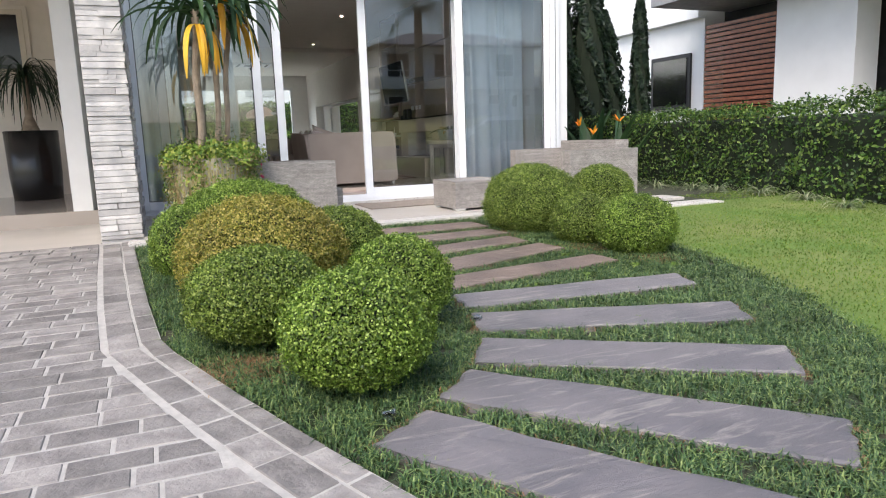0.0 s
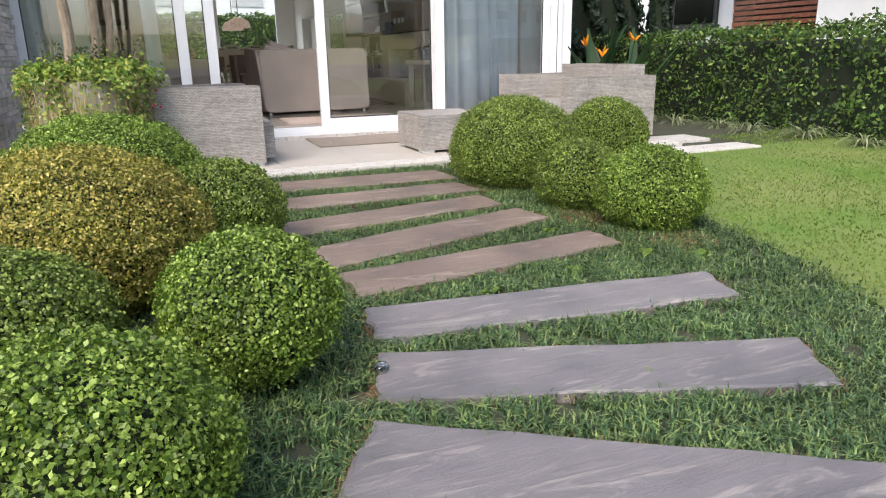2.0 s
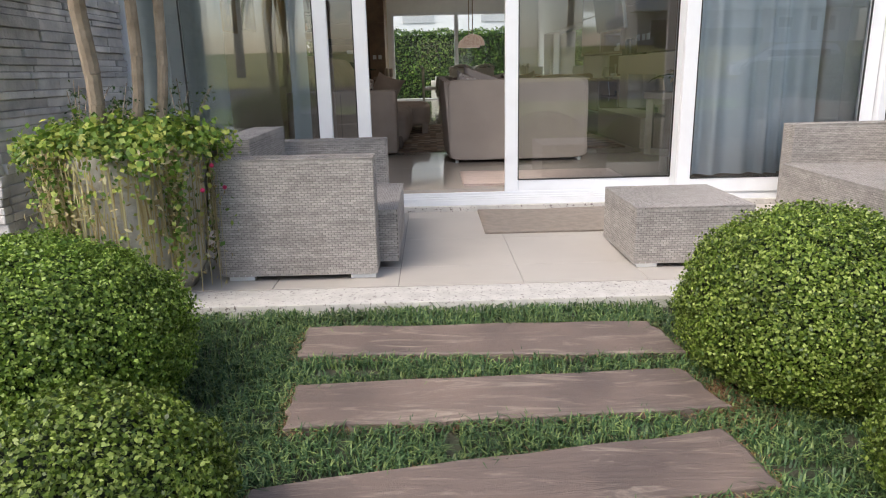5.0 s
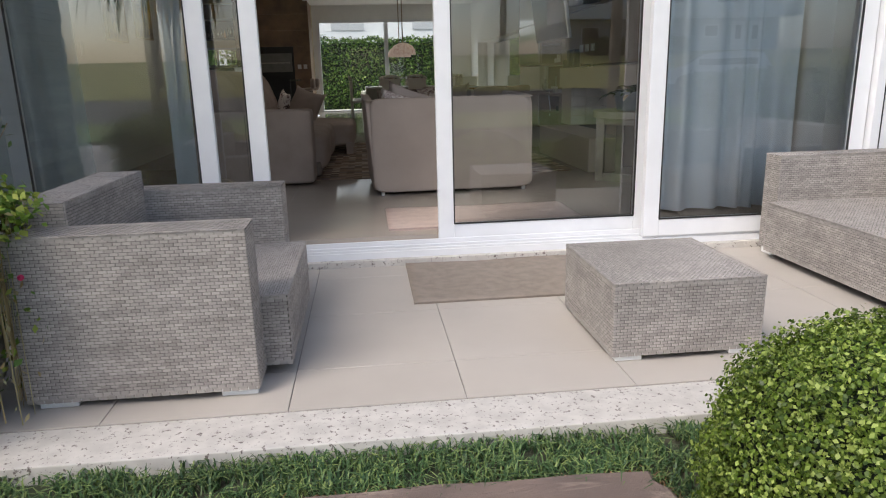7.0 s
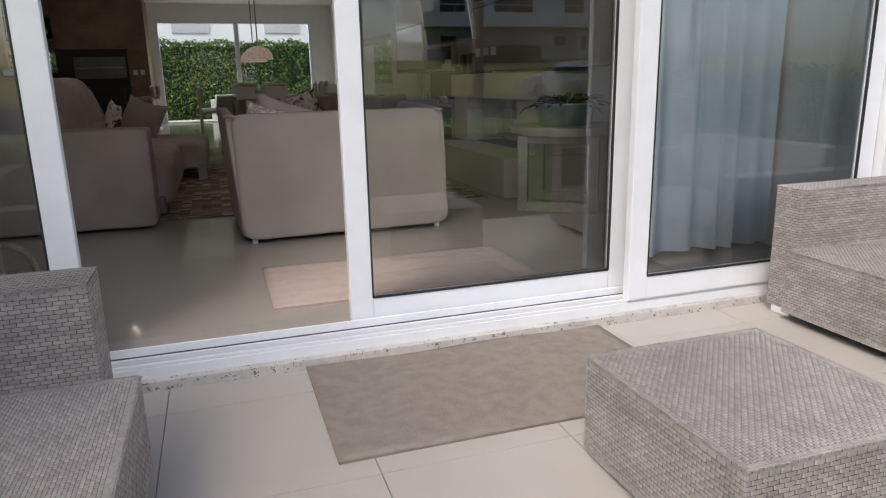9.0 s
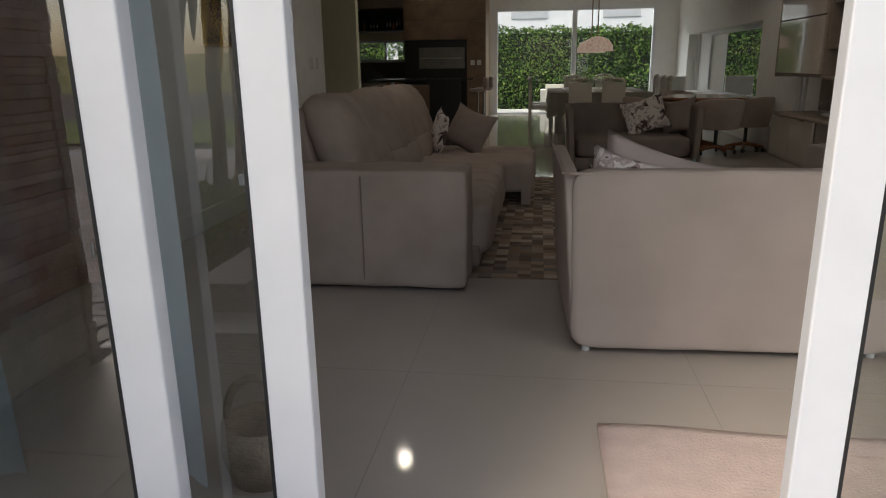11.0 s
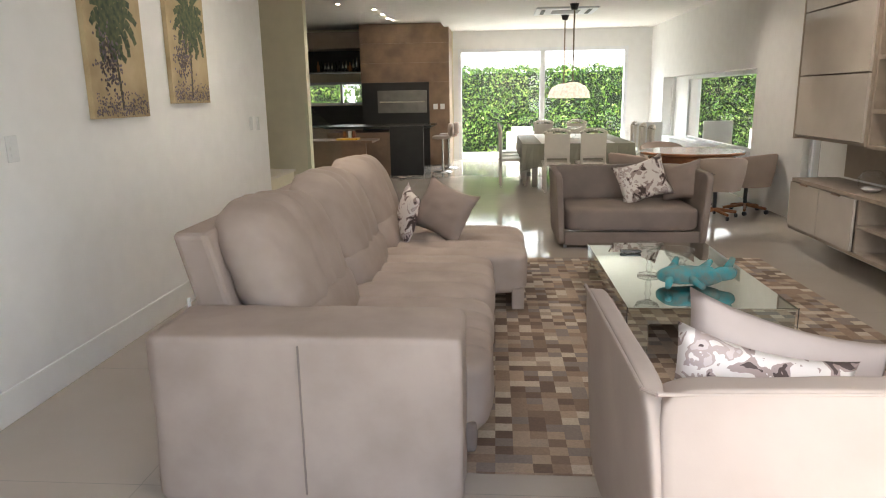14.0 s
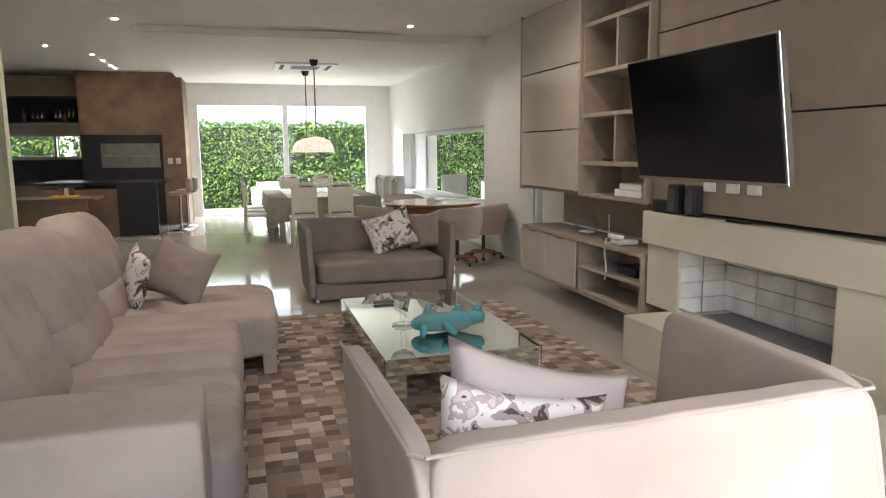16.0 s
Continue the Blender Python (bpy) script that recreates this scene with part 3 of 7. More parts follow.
bush(1.90, 3.38, 0.045, 0.31, 0.245, "box_leaf_bright", "bright lime green clipped boxwood ball beside the drive", 11)
bush(1.60, 4.14, 0.07, 0.34, 0.235, "box_leaf", "mid green clipped boxwood ball with a pale crown", 12)
bush(2.33, 4.10, 0.06, 0.275, 0.245, "box_leaf_bright", "fresh green clipped boxwood ball beside the slabs", 13)
bush(1.76, 5.05, 0.12, 0.50, 0.36, "box_leaf_brown", "large clipped boxwood mound with bronze brown tips", 14)
bush(2.34, 5.45, 0.10, 0.31, 0.25, "box_leaf", "olive green clipped boxwood ball near the patio", 15)
bush(1.80, 6.18, 0.20, 0.50, 0.33, "box_leaf_bright", "wide green clipped boxwood mound before the planter", 16)
bush(1.36, 5.95, 0.10, 0.27, 0.29, "box_leaf_bright", "small green clipped boxwood by the kerb", 17)
bush(4.50, 6.42, 0.16, 0.455, 0.36, "box_leaf", "large rounded green boxwood at the patio edge", 18)
bush(4.53, 5.62, 0.07, 0.268, 0.235, "box_leaf", "flattened green boxwood ball beside the lawn", 19)
bush(4.68, 5.10, 0.06, 0.31, 0.25, "box_leaf_bright", "bright round boxwood ball on the lawn edge", 20)
bush(5.46, 6.65, 0.17, 0.32, 0.30, "box_leaf", "round green boxwood ball behind the others", 21)


def hedge(name, x0, x1, y0, y1, z0, z1, n, size, material, label, seed, light="hedge_light", share=0.25):
    e = empty(name, ((x0 + x1) / 2, (y0 + y1) / 2, z0), label, "hedge")
    w, l, h = (x1 - x0) / 2, (y1 - y0) / 2, z1 - z0
    rng = np.random.default_rng(seed)
    areas = np.array([2 * l * h, 2 * l * h, 2 * w * h, 2 * w * h, 4 * w * l])
    f = rng.choice(5, n, p=areas / areas.sum())
    a, b = rng.uniform(-1, 1, n), rng.uniform(0, 1, n)
    px = np.select([f == 0, f == 1, f == 2, f == 3], [-w + 0 * a, w + 0 * a, a * w, a * w], a * w)
    py = np.select([f == 0, f == 1, f == 2, f == 3], [a * l, a * l, -l + 0 * a, l + 0 * a], (b * 2 - 1) * l)
    pz = np.where(f == 4, h, b * h)
    nr = np.zeros((n, 3))
    for k, v in enumerate(((-1, 0, 0), (1, 0, 0), (0, -1, 0), (0, 1, 0), (0, 0, 1))):
        nr[f == k] = v
    pts = np.column_stack([px, py, pz])
    bump = np.array([noise.noise(Vector(q * 2.2)) * 0.16 + noise.noise(Vector(q * 6)) * 0.08 for q in pts])
    pts += nr * (bump + rng.normal(0, 0.035, n))[:, None]
    s = rng.uniform(size=n) < share
    leaf_cloud("foliage", pts[~s], nr[~s], size, material, e, seed, 0.55, 1.2)
    leaf_cloud("young_foliage", pts[s], nr[s], size, light, e, seed + 1, 0.55, 1.2)
    # added box in shade colour fills the inside of the hedge
    part("shade_core", boxm(-w + 0.1, w - 0.1, -l + 0.1, l - 0.1, 0, h - 0.1, 0.08), "core", e)
    return e


hedge("side_hedge", 8.5, 9.5, 2.2, 11.5, -0.15, 1.02, 34000, 0.055, "hedge_leaf", "dense dark green clipped hedge along the lawn", 31, share=0.38)


# ---- house shell ----
structure("patio_floor", boxm(1.02, 6.62, 7.32, 9.10, -0.14, 0.0), "joint", "pale stone patio slab")
structure("granite_edge", boxm(0.9, 6.62, 7.085, 7.318, -0.16, 0.003, 0.004), "granite", "white speckled granite edge of the patio")
structure("house_floor", boxm(-6.2, 6.5, 9.36, 26.25, -0.1, 0.13), "floor_tile", "glossy greige porcelain floor")
structure("house_floor_east", boxm(6.5, 7.0, 16.4, 26.25, -0.1, 0.13), "floor_tile", "glossy greige porcelain floor")
structure("sill_stone", boxm(0.95, 6.49, 9.098, 9.14, -0.05, 0.045, 0.003), "granite", "speckled granite strip under the sliding doors")
structure("wall_west", boxm(0.28, 0.48, 9.36, 10.80, 0.13, 3.28), "wall_white", "white living room wall")
structure("wall_west_middle", boxm(0.28, 0.48, 11.76, 16.49, 0.13, 3.28), "wall_white", "white living room wall with two palm pictures")
structure("wall_west_lintel", boxm(0.28, 0.48, 10.80, 11.76, 2.3, 3.28), "wall_white", "white wall above the wooden door")
structure("baseboard", boxm(0.48, 0.495, 11.78, 16.49, 0.13, 0.30, 0.003), "wall_white", "high white baseboard")
structure("stair_wall", boxm(-6.0, 0.38, 18.5, 18.65, 0.13, 3.28), "wall_cream", "cream wall beside the stair")
structure("wall_kitchen_west", boxm(-6.2, -6.0, 16.0, 26.25, 0.13, 3.28), "wall_cream", "kitchen side wall")
structure("wall_behind_stair", boxm(-6.0, 0.28, 16.29, 16.49, 0.13, 3.28), "wall_cream", "wall of the stair hall")
structure("wall_east", boxm(6.25, 6.45, 9.36, 16.40, 0.13, 3.28), "wall_white", "white wall behind the fireplace")
structure("wall_east_recess", boxm(6.49, 6.69, 16.30, 17.3, 0.13, 3.28, bm=boxm(6.451, 6.489, 16.30, 16.40, 0.13, 3.28)), "wall_white", "white wall beyond the cabinets")
structure("wall_east_window_side", boxm(6.49, 6.69, 17.75, 19.40, 0.13, 3.28), "wall_white", "white wall beside the slit window")
structure("wall_east_under", boxm(6.49, 6.69, 17.3, 17.75, 0.13, 0.35), "wall_white", "wall under the slit window")
structure("wall_east_over", boxm(6.49, 6.69, 17.3, 17.75, 2.4, 3.28), "wall_white", "wall over the slit window")
structure("wall_jog", boxm(6.692, 6.74, 19.2, 19.40, 0.13, 3.28), "wall_white", "white wall corner")
structure("wall_dining_over", boxm(6.54, 6.74, 19.40, 26.3, 2.0, 3.28), "wall_white", "white dining room wall over the bay")
structure("wall_dining_under", boxm(6.54, 6.74, 19.40, 26.3, 0.13, 0.75), "wall_white", "white dining room wall under the bay")
structure("wall_dining_end", boxm(6.54, 6.74, 25.0, 26.3, 0.75, 2.0), "wall_white", "white dining room wall")
structure("bay_end", boxm(6.742, 7.02, 24.95, 25.05, 0.7, 2.05), "wall_white", "white end of the bay window")
structure("bay_sill", boxm(6.742, 7.02, 19.4, 24.948, 0.68, 0.75), "wall_white", "white sill of the bay window")
structure("bay_head", boxm(6.742, 7.02, 19.4, 24.948, 2.0, 2.06), "wall_white", "white head of the bay window")
structure("bay_wall", boxm(6.80, 7.02, 24.002, 24.948, 0.752, 1.998), "wall_white", "white outer wall of the bay")
structure("ceiling", boxm(-6.2, 7.0, 9.36, 26.5, 3.28, 3.4), "ceiling", "warm white plaster ceiling")
structure("dining_ceiling", boxm(1.735, 6.54, 19.43, 26.3, 3.18, 3.278), "ceiling", "dropped white ceiling over the dining table")
structure("ceiling_trim", boxm(1.70, 6.54, 19.39, 19.428, 3.20, 3.24), "ceiling", "stepped edge of the dropped ceiling")
structure("wall_rear_left", boxm(1.86, 1.98, 26.3, 26.45, 0.13, 3.28), "wall_white", "white rear wall")
structure("wall_rear_over", boxm(1.98, 6.0, 26.3, 26.45, 2.77, 3.28), "wall_white", "white wall over the garden door")
structure("wall_rear_right", boxm(6.0, 6.74, 26.3, 26.45, 0.13, 3.28), "wall_white", "white rear wall")
structure("wall_kitchen_rear_low", boxm(-6.0, 1.86, 26.25, 26.4, 0.13, 1.5), "wall_cream", "kitchen rear wall")
structure("wall_kitchen_rear_high", boxm(-6.0, 1.86, 26.25, 26.4, 2.05, 3.28), "wall_cream", "kitchen rear wall")
structure("wall_kitchen_rear_mid", boxm(-0.1, 1.86, 26.25, 26.4, 1.5, 2.05), "wall_cream", "kitchen rear wall")
structure("wall_kitchen_rear_far", boxm(-6.0, -1.9, 26.25, 26.4, 1.5, 2.05), "wall_cream", "kitchen rear wall")
structure("wall_over_doors", boxm(0.67, 6.49, 9.10, 9.36, 2.75, 3.5), "plaster_white", "white wall above the sliding doors")
structure("wall_front_east", boxm(6.49, 6.64, 9.12, 9.40, 0.0, 3.5), "plaster_white", "white facade edge")
structure("roof_slab", boxm(-6.4, 7.2, 9.0, 26.8, 3.5, 3.75), "plaster_white", "flat roof of the house")
structure("wall_front_west", boxm(-6.0, 0.26, 12.9, 13.1, -0.05, 3.4), "porch_wall", "beige porch wall")
structure("porch_floor", boxm(-6.0, 0.66, 7.5, 12.9, -0.16, -0.03), "patio_tile", "pale tiled porch floor")
structure("porch_ceiling", boxm(-6.0, 0.66, 7.2, 12.9, 3.3, 3.5), "plaster_white", "white porch ceiling")
structure("porch_baseboard", boxm(-6.0, 0.26, 12.87, 12.9, -0.03, 0.12), "grey_mid", "grey stone skirting of the porch")


def tiles():
    # patio tiles, laid with thin joints, and the joints of the inner floor
    xs = [1.02 + 0.0] + [1.09 + 0.62 * k for k in range(9)] + [6.62]
    rows = [(7.32, 7.65), (7.65, 8.27), (8.27, 8.89), (8.89, 9.098)]
    floor = bpy.data.objects["patio_floor"]
    for y0, y1 in rows:
        for a, b in zip(xs, xs[1:]):
            if b - a > 0.05:
                part("tile", boxm(a + 0.0015, b - 0.0015, y0 + 0.0015, y1 - 0.0015, 0.0, 0.006, 0.001, 1), "patio_tile", floor)
    floor = bpy.data.objects["house_floor"]
    bm = bmesh.new()
    for k in range(-3, 7):
        x = 2.62 + 1.2 * k
        if -3 < x < 6.2:
            boxm(x - 0.0012, x + 0.0012, 9.4, 26.0, 0.129, 0.1305, bm=bm)
    for k in range(14):
        boxm(-3.0, 6.2, 10.6 + 1.2 * k - 0.0012, 10.6 + 1.2 * k + 0.0012, 0.129, 0.1303, bm=bm)
    part("tile_joint", bm, "joint", floor, "thin grey floor joints")


tiles()


def frame_boxes(x0, x1, y0, y1, z0, z1, st, rb, rt, sr=None):
    """The four members of a sash: two stiles, a bottom and a top rail."""
    sr = sr or st
    return [("left_stile", (x0, x0 + st, y0, y1, z0, z1)), ("right_stile", (x1 - sr, x1, y0, y1, z0, z1)),
            ("bottom_rail", (x0 + st, x1 - sr, y0 + 0.003, y1 - 0.003, z0, z0 + rb)), ("top_rail", (x0 + st, x1 - sr, y0 + 0.003, y1 - 0.003, z1 - rt, z1))]


def sash(name, x0, x1, y0, y1, z0, z1, st=0.09, rb=0.10, rt=0.09, label="", glass="glass", sr=None, handle=False):
    e = empty(name, (0, 0, 0), label, "glass door")
    for nm, b in frame_boxes(x0, x1, y0, y1, z0, z1, st, rb, rt, sr):
        part(nm, boxm(*b, bevel=0.004), "white_frame", e)
    sr = sr or st
    part("gasket", boxm(x0 + st - 0.004, x0 + st + 0.004, y0 - 0.001, y0 + 0.012, z0 + rb, z1 - rt, bm=boxm(x1 - sr - 0.004, x1 - sr + 0.004, y0 - 0.001, y0 + 0.012, z0 + rb, z1 - rt, bm=boxm(x0 + st, x1 - sr, y0 - 0.001, y0 + 0.012, z0 + rb - 0.004, z0 + rb + 0.004))), "gasket", e, "black rubber gasket")
    ym = (y0 + y1) / 2
    bm = bmesh.new()
    quad(bm, [(x0 + st, ym, z0 + rb), (x1 - sr, ym, z0 + rb), (x1 - sr, ym, z1 - rt), (x0 + st, ym, z1 - rt)])
    part("pane", bm, glass, e, "large clear pane")
    if handle:
        h = boxm(x1 - 0.055, x1 - 0.02, y1, y1 + 0.012, 1.08, 1.24, 0.004)
        for bx in ((x1 - 0.045, x1 - 0.028, y1 + 0.01, y1 + 0.055, 1.16, 1.18), (x1 - 0.16, x1 - 0.028, y1 + 0.045, y1 + 0.06, 1.158, 1.182)):
            box = boxm(*bx, 0.004)
            me = bpy.data.meshes.new("lever")
            box.to_mesh(me)
            h.from_mesh(me)
        part("handle", h, "white_frame", e, "white lever handle")
    return e


sash("fixed_door_leaf", 0.98, 2.42, 9.125, 9.17, 0.10, 2.70, 0.10, 0.10, label="fixed glass door leaf with white frame beside the stone pier")
sash("sliding_door_leaf", 1.27, 2.69, 9.215, 9.26, 0.10, 2.70, 0.10, 0.10, label="open sliding glass door leaf with a white frame", handle=True)
sash("sliding_door_leaf", 3.69, 5.06, 9.315, 9.36, 0.10, 2.70, 0.10, 0.10, label="sliding glass door leaf with a white frame, half open")
sash("fixed_door_leaf", 4.95, 6.36, 9.125, 9.17, 0.10, 2.70, 0.10, 0.11, label="fixed glass door leaf with a white frame before a sheer curtain")


def door_track():
    e = empty("door_track", (0, 0, 0), "white aluminium door track with three rails across the threshold", "door track")
    part("base", boxm(0.95, 6.49, 9.14, 9.40, 0.0, 0.085, 0.003), "white_frame", e)
    for k, y in enumerate((9.145, 9.19, 9.285, 9.37)):
        part("rail", boxm(0.96, 6.36, y, y + 0.012, 0.085, 0.10 + 0.008 * k, 0.002, 1), "white_frame", e)
    part("top_track", boxm(0.95, 6.49, 9.11, 9.40, 2.70, 2.75, 0.003), "white_frame", e)
    for y in (9.175, 9.265):
        part("groove", boxm(0.97, 6.34, y, y + 0.012, 0.084, 0.0865), "gasket", e, "dark groove between the rails")
    for x in (3.05, 3.78, 4.6, 5.4):
        part("drain_cap", boxm(x, x + 0.035, 9.132, 9.14, 0.03, 0.045, 0.002, 1), "porcelain", e)
    part("left_jamb", boxm(0.90, 0.975, 9.10, 9.40, 0.0, 2.7, 0.003), "white_frame", e)
    part("right_jamb", boxm(6.37, 6.49, 9.08, 9.40, 0.0, 2.7, 0.003), "white_frame", e)
    part("right_jamb_groove", boxm(6.425, 6.432, 9.077, 9.081, 0.0, 2.7), "gasket", e)


door_track()


def curtain(x0, x1, y, material, label, seed):
    bm = bmesh.new()
    n = int((x1 - x0) * 90)
    rng = random.Random(seed)
    cols = []
    ph = 0
    for i in range(n + 1):
        ph += 0.55 + 0.25 * math.sin(i * 0.11 + seed)
        off = 0.035 * math.sin(ph * 0.75) + 0.02 * math.sin(ph * 0.31)
        x = x0 + (x1 - x0) * i / n
        cols.append([bm.verts.new((x + 0.03 * math.sin(z * 0.9 + i * 0.03) * (3 - z) / 3, y + off * (1.1 - z * 0.12), z)) for z in (0.16, 0.9, 1.7, 2.5, 3.1)])
    for a, b in zip(cols, cols[1:]):
        for k in range(4):
            bm.faces.new((a[k], b[k], b[k + 1], a[k + 1]))
    e = empty("curtain", (0, 0, 0), label, "curtain")
    part("sheer_cloth", bm, material, e, smooth=True)
    part("rail", boxm(x0, x1, y - 0.02, y + 0.02, 3.1, 3.14), "white_frame", e)
    return e


curtain(5.15, 6.22, 9.62, "curtain", "pale blue-white sheer curtain behind the fixed door leaf", 1)
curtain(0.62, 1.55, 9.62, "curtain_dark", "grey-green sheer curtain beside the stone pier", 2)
curtain(2.02, 2.16, 9.68, "curtain", "gathered white sheer curtain behind the open door leaf", 3)


def rear_door():
    e = empty("garden_door", (0, 0, 0), "wide white sliding garden door with two large panes", "glass door")
    part("left_frame", boxm(1.98, 2.06, 26.30, 26.42, 0.13, 2.77), "white_frame", e)
    part("right_frame", boxm(5.92, 6.0, 26.30, 26.42, 0.13, 2.77), "white_frame", e)
    part("head", boxm(2.06, 5.92, 26.30, 26.42, 2.69, 2.77), "white_frame", e)
    part("sill", boxm(2.06, 5.92, 26.30, 26.42, 0.13, 0.17), "white_frame", e)
    part("mullion", boxm(3.94, 4.06, 26.31, 26.41, 0.17, 2.69), "white_frame", e)
    for a, b in ((2.06, 3.94), (4.06, 5.92)):
        bm = bmesh.new()
        quad(bm, [(a, 26.36, 0.17), (b, 26.36, 0.17), (b, 26.36, 2.69), (a, 26.36, 2.69)])
        part("pane", bm, "clear", e)


rear_door()


def bay_window():
    e = empty("bay_window", (0, 0, 0), "deep white bay with a wide low window onto greenery", "window")
    for nm, b in (("left_frame", (6.80, 6.85, 23.93, 24.0, 0.752, 1.998)), ("right_frame", (6.80, 6.85, 19.42, 19.5, 0.752, 1.998)), ("head", (6.80, 6.85, 19.5, 23.93, 1.93, 1.998)), ("sill", (6.80, 6.85, 19.5, 23.93, 0.752, 0.80))):
        part(nm, boxm(*b), "white_frame", e)
    bm = bmesh.new()
    quad(bm, [(6.825, 19.5, 0.8), (6.825, 23.93, 0.8), (6.825, 23.93, 1.93), (6.825, 19.5, 1.93)])
    part("pane", bm, "clear", e)
    e = empty("slit_window", (0, 0, 0), "narrow white window low beside the cabinet", "window")
    part("frame", boxm(6.57, 6.61, 17.3, 17.36, 0.35, 2.4, bm=boxm(6.57, 6.61, 17.69, 17.75, 0.35, 2.4)), "white_frame", e)
    bm = bmesh.new()
    quad(bm, [(6.59, 17.36, 0.35), (6.59, 17.69, 0.35), (6.59, 17.69, 2.4), (6.59, 17.36, 2.4)])
    part("pane", bm, "clear", e)
    e = empty("kitchen_window", (0, 0, 0), "low white kitchen window with two panes", "window")
    for x in (-1.9, -0.92, -0.16):
        part("stile", boxm(x, x + 0.06, 26.26, 26.32, 1.5, 2.05), "white_frame", e)
    part("sill", boxm(-1.84, -0.16, 26.26, 26.32, 1.5, 1.56), "white_frame", e)
    part("head", boxm(-1.84, -0.16, 26.26, 26.32, 1.99, 2.05), "white_frame", e)
    bm = bmesh.new()
    quad(bm, [(-1.84, 26.29, 1.56), (-0.16, 26.29, 1.56), (-0.16, 26.29, 1.99), (-1.84, 26.29, 1.99)])
    part("pane", bm, "clear", e)


bay_window()


def wood_door():
    e = empty("entrance_door", (0, 0, 0), "reddish wooden door with a wide frame in the white wall", "door")
    part("slab", boxm(0.38, 0.42, 10.88, 11.64, 0.135, 2.22, 0.004), "wood_door", e)
    part("frame", boxm(0.30, 0.505, 11.64, 11.77, 0.13, 2.33, 0.004, bm=boxm(0.30, 0.505, 10.78, 10.88, 0.13, 2.33, 0.004, bm=boxm(0.30, 0.505, 10.88, 11.64, 2.22, 2.33, 0.004))), "wood_door", e)
    part("hinge", cyl((0.50, 11.60, 0.30), (0.50, 11.60, 0.40), 0.008), "metal", e)
    s = empty("door_stop", (0.56, 11.55, 0.13), "small chrome door stop on the floor", "door stop")
    part("post", cyl((0, 0, 0), (0, 0, 0.06), 0.012), "metal", s)


wood_door()


# ---- stone pier ----
def stone_pier():
    core = structure("stone_pier", boxm(0.70, 0.995, 7.50, 9.09, -0.1, 3.4), "mortar", "pier clad in thin rough white ledge stones")
    rng = random.Random(4)
    z, k = -0.08, 0
    rest = bmesh.new()
    while z < 3.3:
        h = rng.choice((0.035, 0.04, 0.045, 0.055, 0.06))
        # front face
        x = 0.672
        cuts = [0.672] + ([rng.uniform(0.76, 0.94)] if rng.random() < 0.45 else []) + [1.02]
        for a, b in zip(cuts, cuts[1:]):
            d = rng.uniform(0.0, 0.022)
            args = (a + 0.001, b - 0.001 + rng.uniform(-0.006, 0.006), 7.462 - d + 0.01, 7.52, z + 0.001, z + h - 0.002)
            if k < 150:
                part("ledge_stone", boxm(*args, bevel=0.004, segs=1), "ledge", core)
                k += 1
            else:
                boxm(*args, bm=rest)
        # side face towards the patio
        y = 7.53
        while y < 9.08:
            l = min(rng.uniform(0.18, 0.55), 9.09 - y)
            d = rng.uniform(0.0, 0.024)
            args = (0.98, 1.004 + d, y + 0.001, y + l - 0.001, z + 0.001, z + h - 0.002)
            if k < 300 and z < 1.9:
                part("ledge_stone", boxm(*args, bevel=0.004, segs=1), "ledge", core)
                k += 1
            else:
                boxm(*args, bm=rest)
            y += l
        z += h
    part("ledge_stones", rest, "ledge", core, "rough white ledge stones", "stuff")


stone_pier()


# ---- patio things ----
def wicker(bm, name, parent, label=""):
    """A padded box with woven strands on its faces: rows of short arched strands, each row shifted by half a strand."""
    bm.normal_update()
    rects = []
    for f in bm.faces:
        if f.calc_area() > 0.004 and f.normal.z > -0.5:
            n = f.normal.copy()
            ax = max(range(3), key=lambda k: abs(n[k]))
            lo = [min(v.co[k] for v in f.verts) for k in range(3)]
            hi = [max(v.co[k] for v in f.verts) for k in range(3)]
            rects.append((n, ax, lo, hi))
    rng = random.Random(len(name) * 7 + int(abs(parent.matrix_world.translation.x) * 100))
    for n, ax, lo, hi in rects:
        S, R = (0.022, 0.0095) if ax == 2 else (0.030, 0.0118)
        if ax == 2:
            u = 1 if (min(hi[0] - lo[0], hi[1] - lo[1]) > 0.3 or hi[1] - lo[1] > hi[0] - lo[0]) else 0
            v = 1 - u
        else:
            u, v = 1 - ax, 2
        out = 1.0 if n[ax] > 0 else -1.0
        g = 0.009
        rows = max(1, int((hi[v] - lo[v] + 2 * g) / R))
        r = (hi[v] - lo[v] + 2 * g) / rows
        for j in range(rows):
            v0 = lo[v] - g + r * j
            v1 = v0 + r * 0.88
            x = lo[u] - g - (S / 2 if j % 2 else 0)
            while x < hi[u] + g - 0.004:
                a, b = max(x, lo[u] - g), min(x + S * 0.95, hi[u] + g)
                x += S
                if b - a < 0.006:
                    continue
                top = 0.0014 + rng.uniform(0, 0.0008)
                ring = []
                for t, k in ((0, 0.0002), (0.14, top), (0.86, top), (1, 0.0002)):
                    row = []
                    for w in (v0, v1):
                        c = [0, 0, 0]
                        c[u], c[v], c[ax] = a + (b - a) * t, w, (hi if out > 0 else lo)[ax] + out * k
                        row.append(bm.verts.new(c))
                    ring.append(row)
                for p, q in zip(ring, ring[1:]):
                    f = bm.faces.new((p[0], q[0], q[1], p[1]))
                    f.material_index = 1
    ob = part(name, bm, "wicker_gap", parent, label)
    ob.data.materials.append(M["wicker"])
    return ob


def rbox(*a):
    return boxm(*a, bevel=0.009)


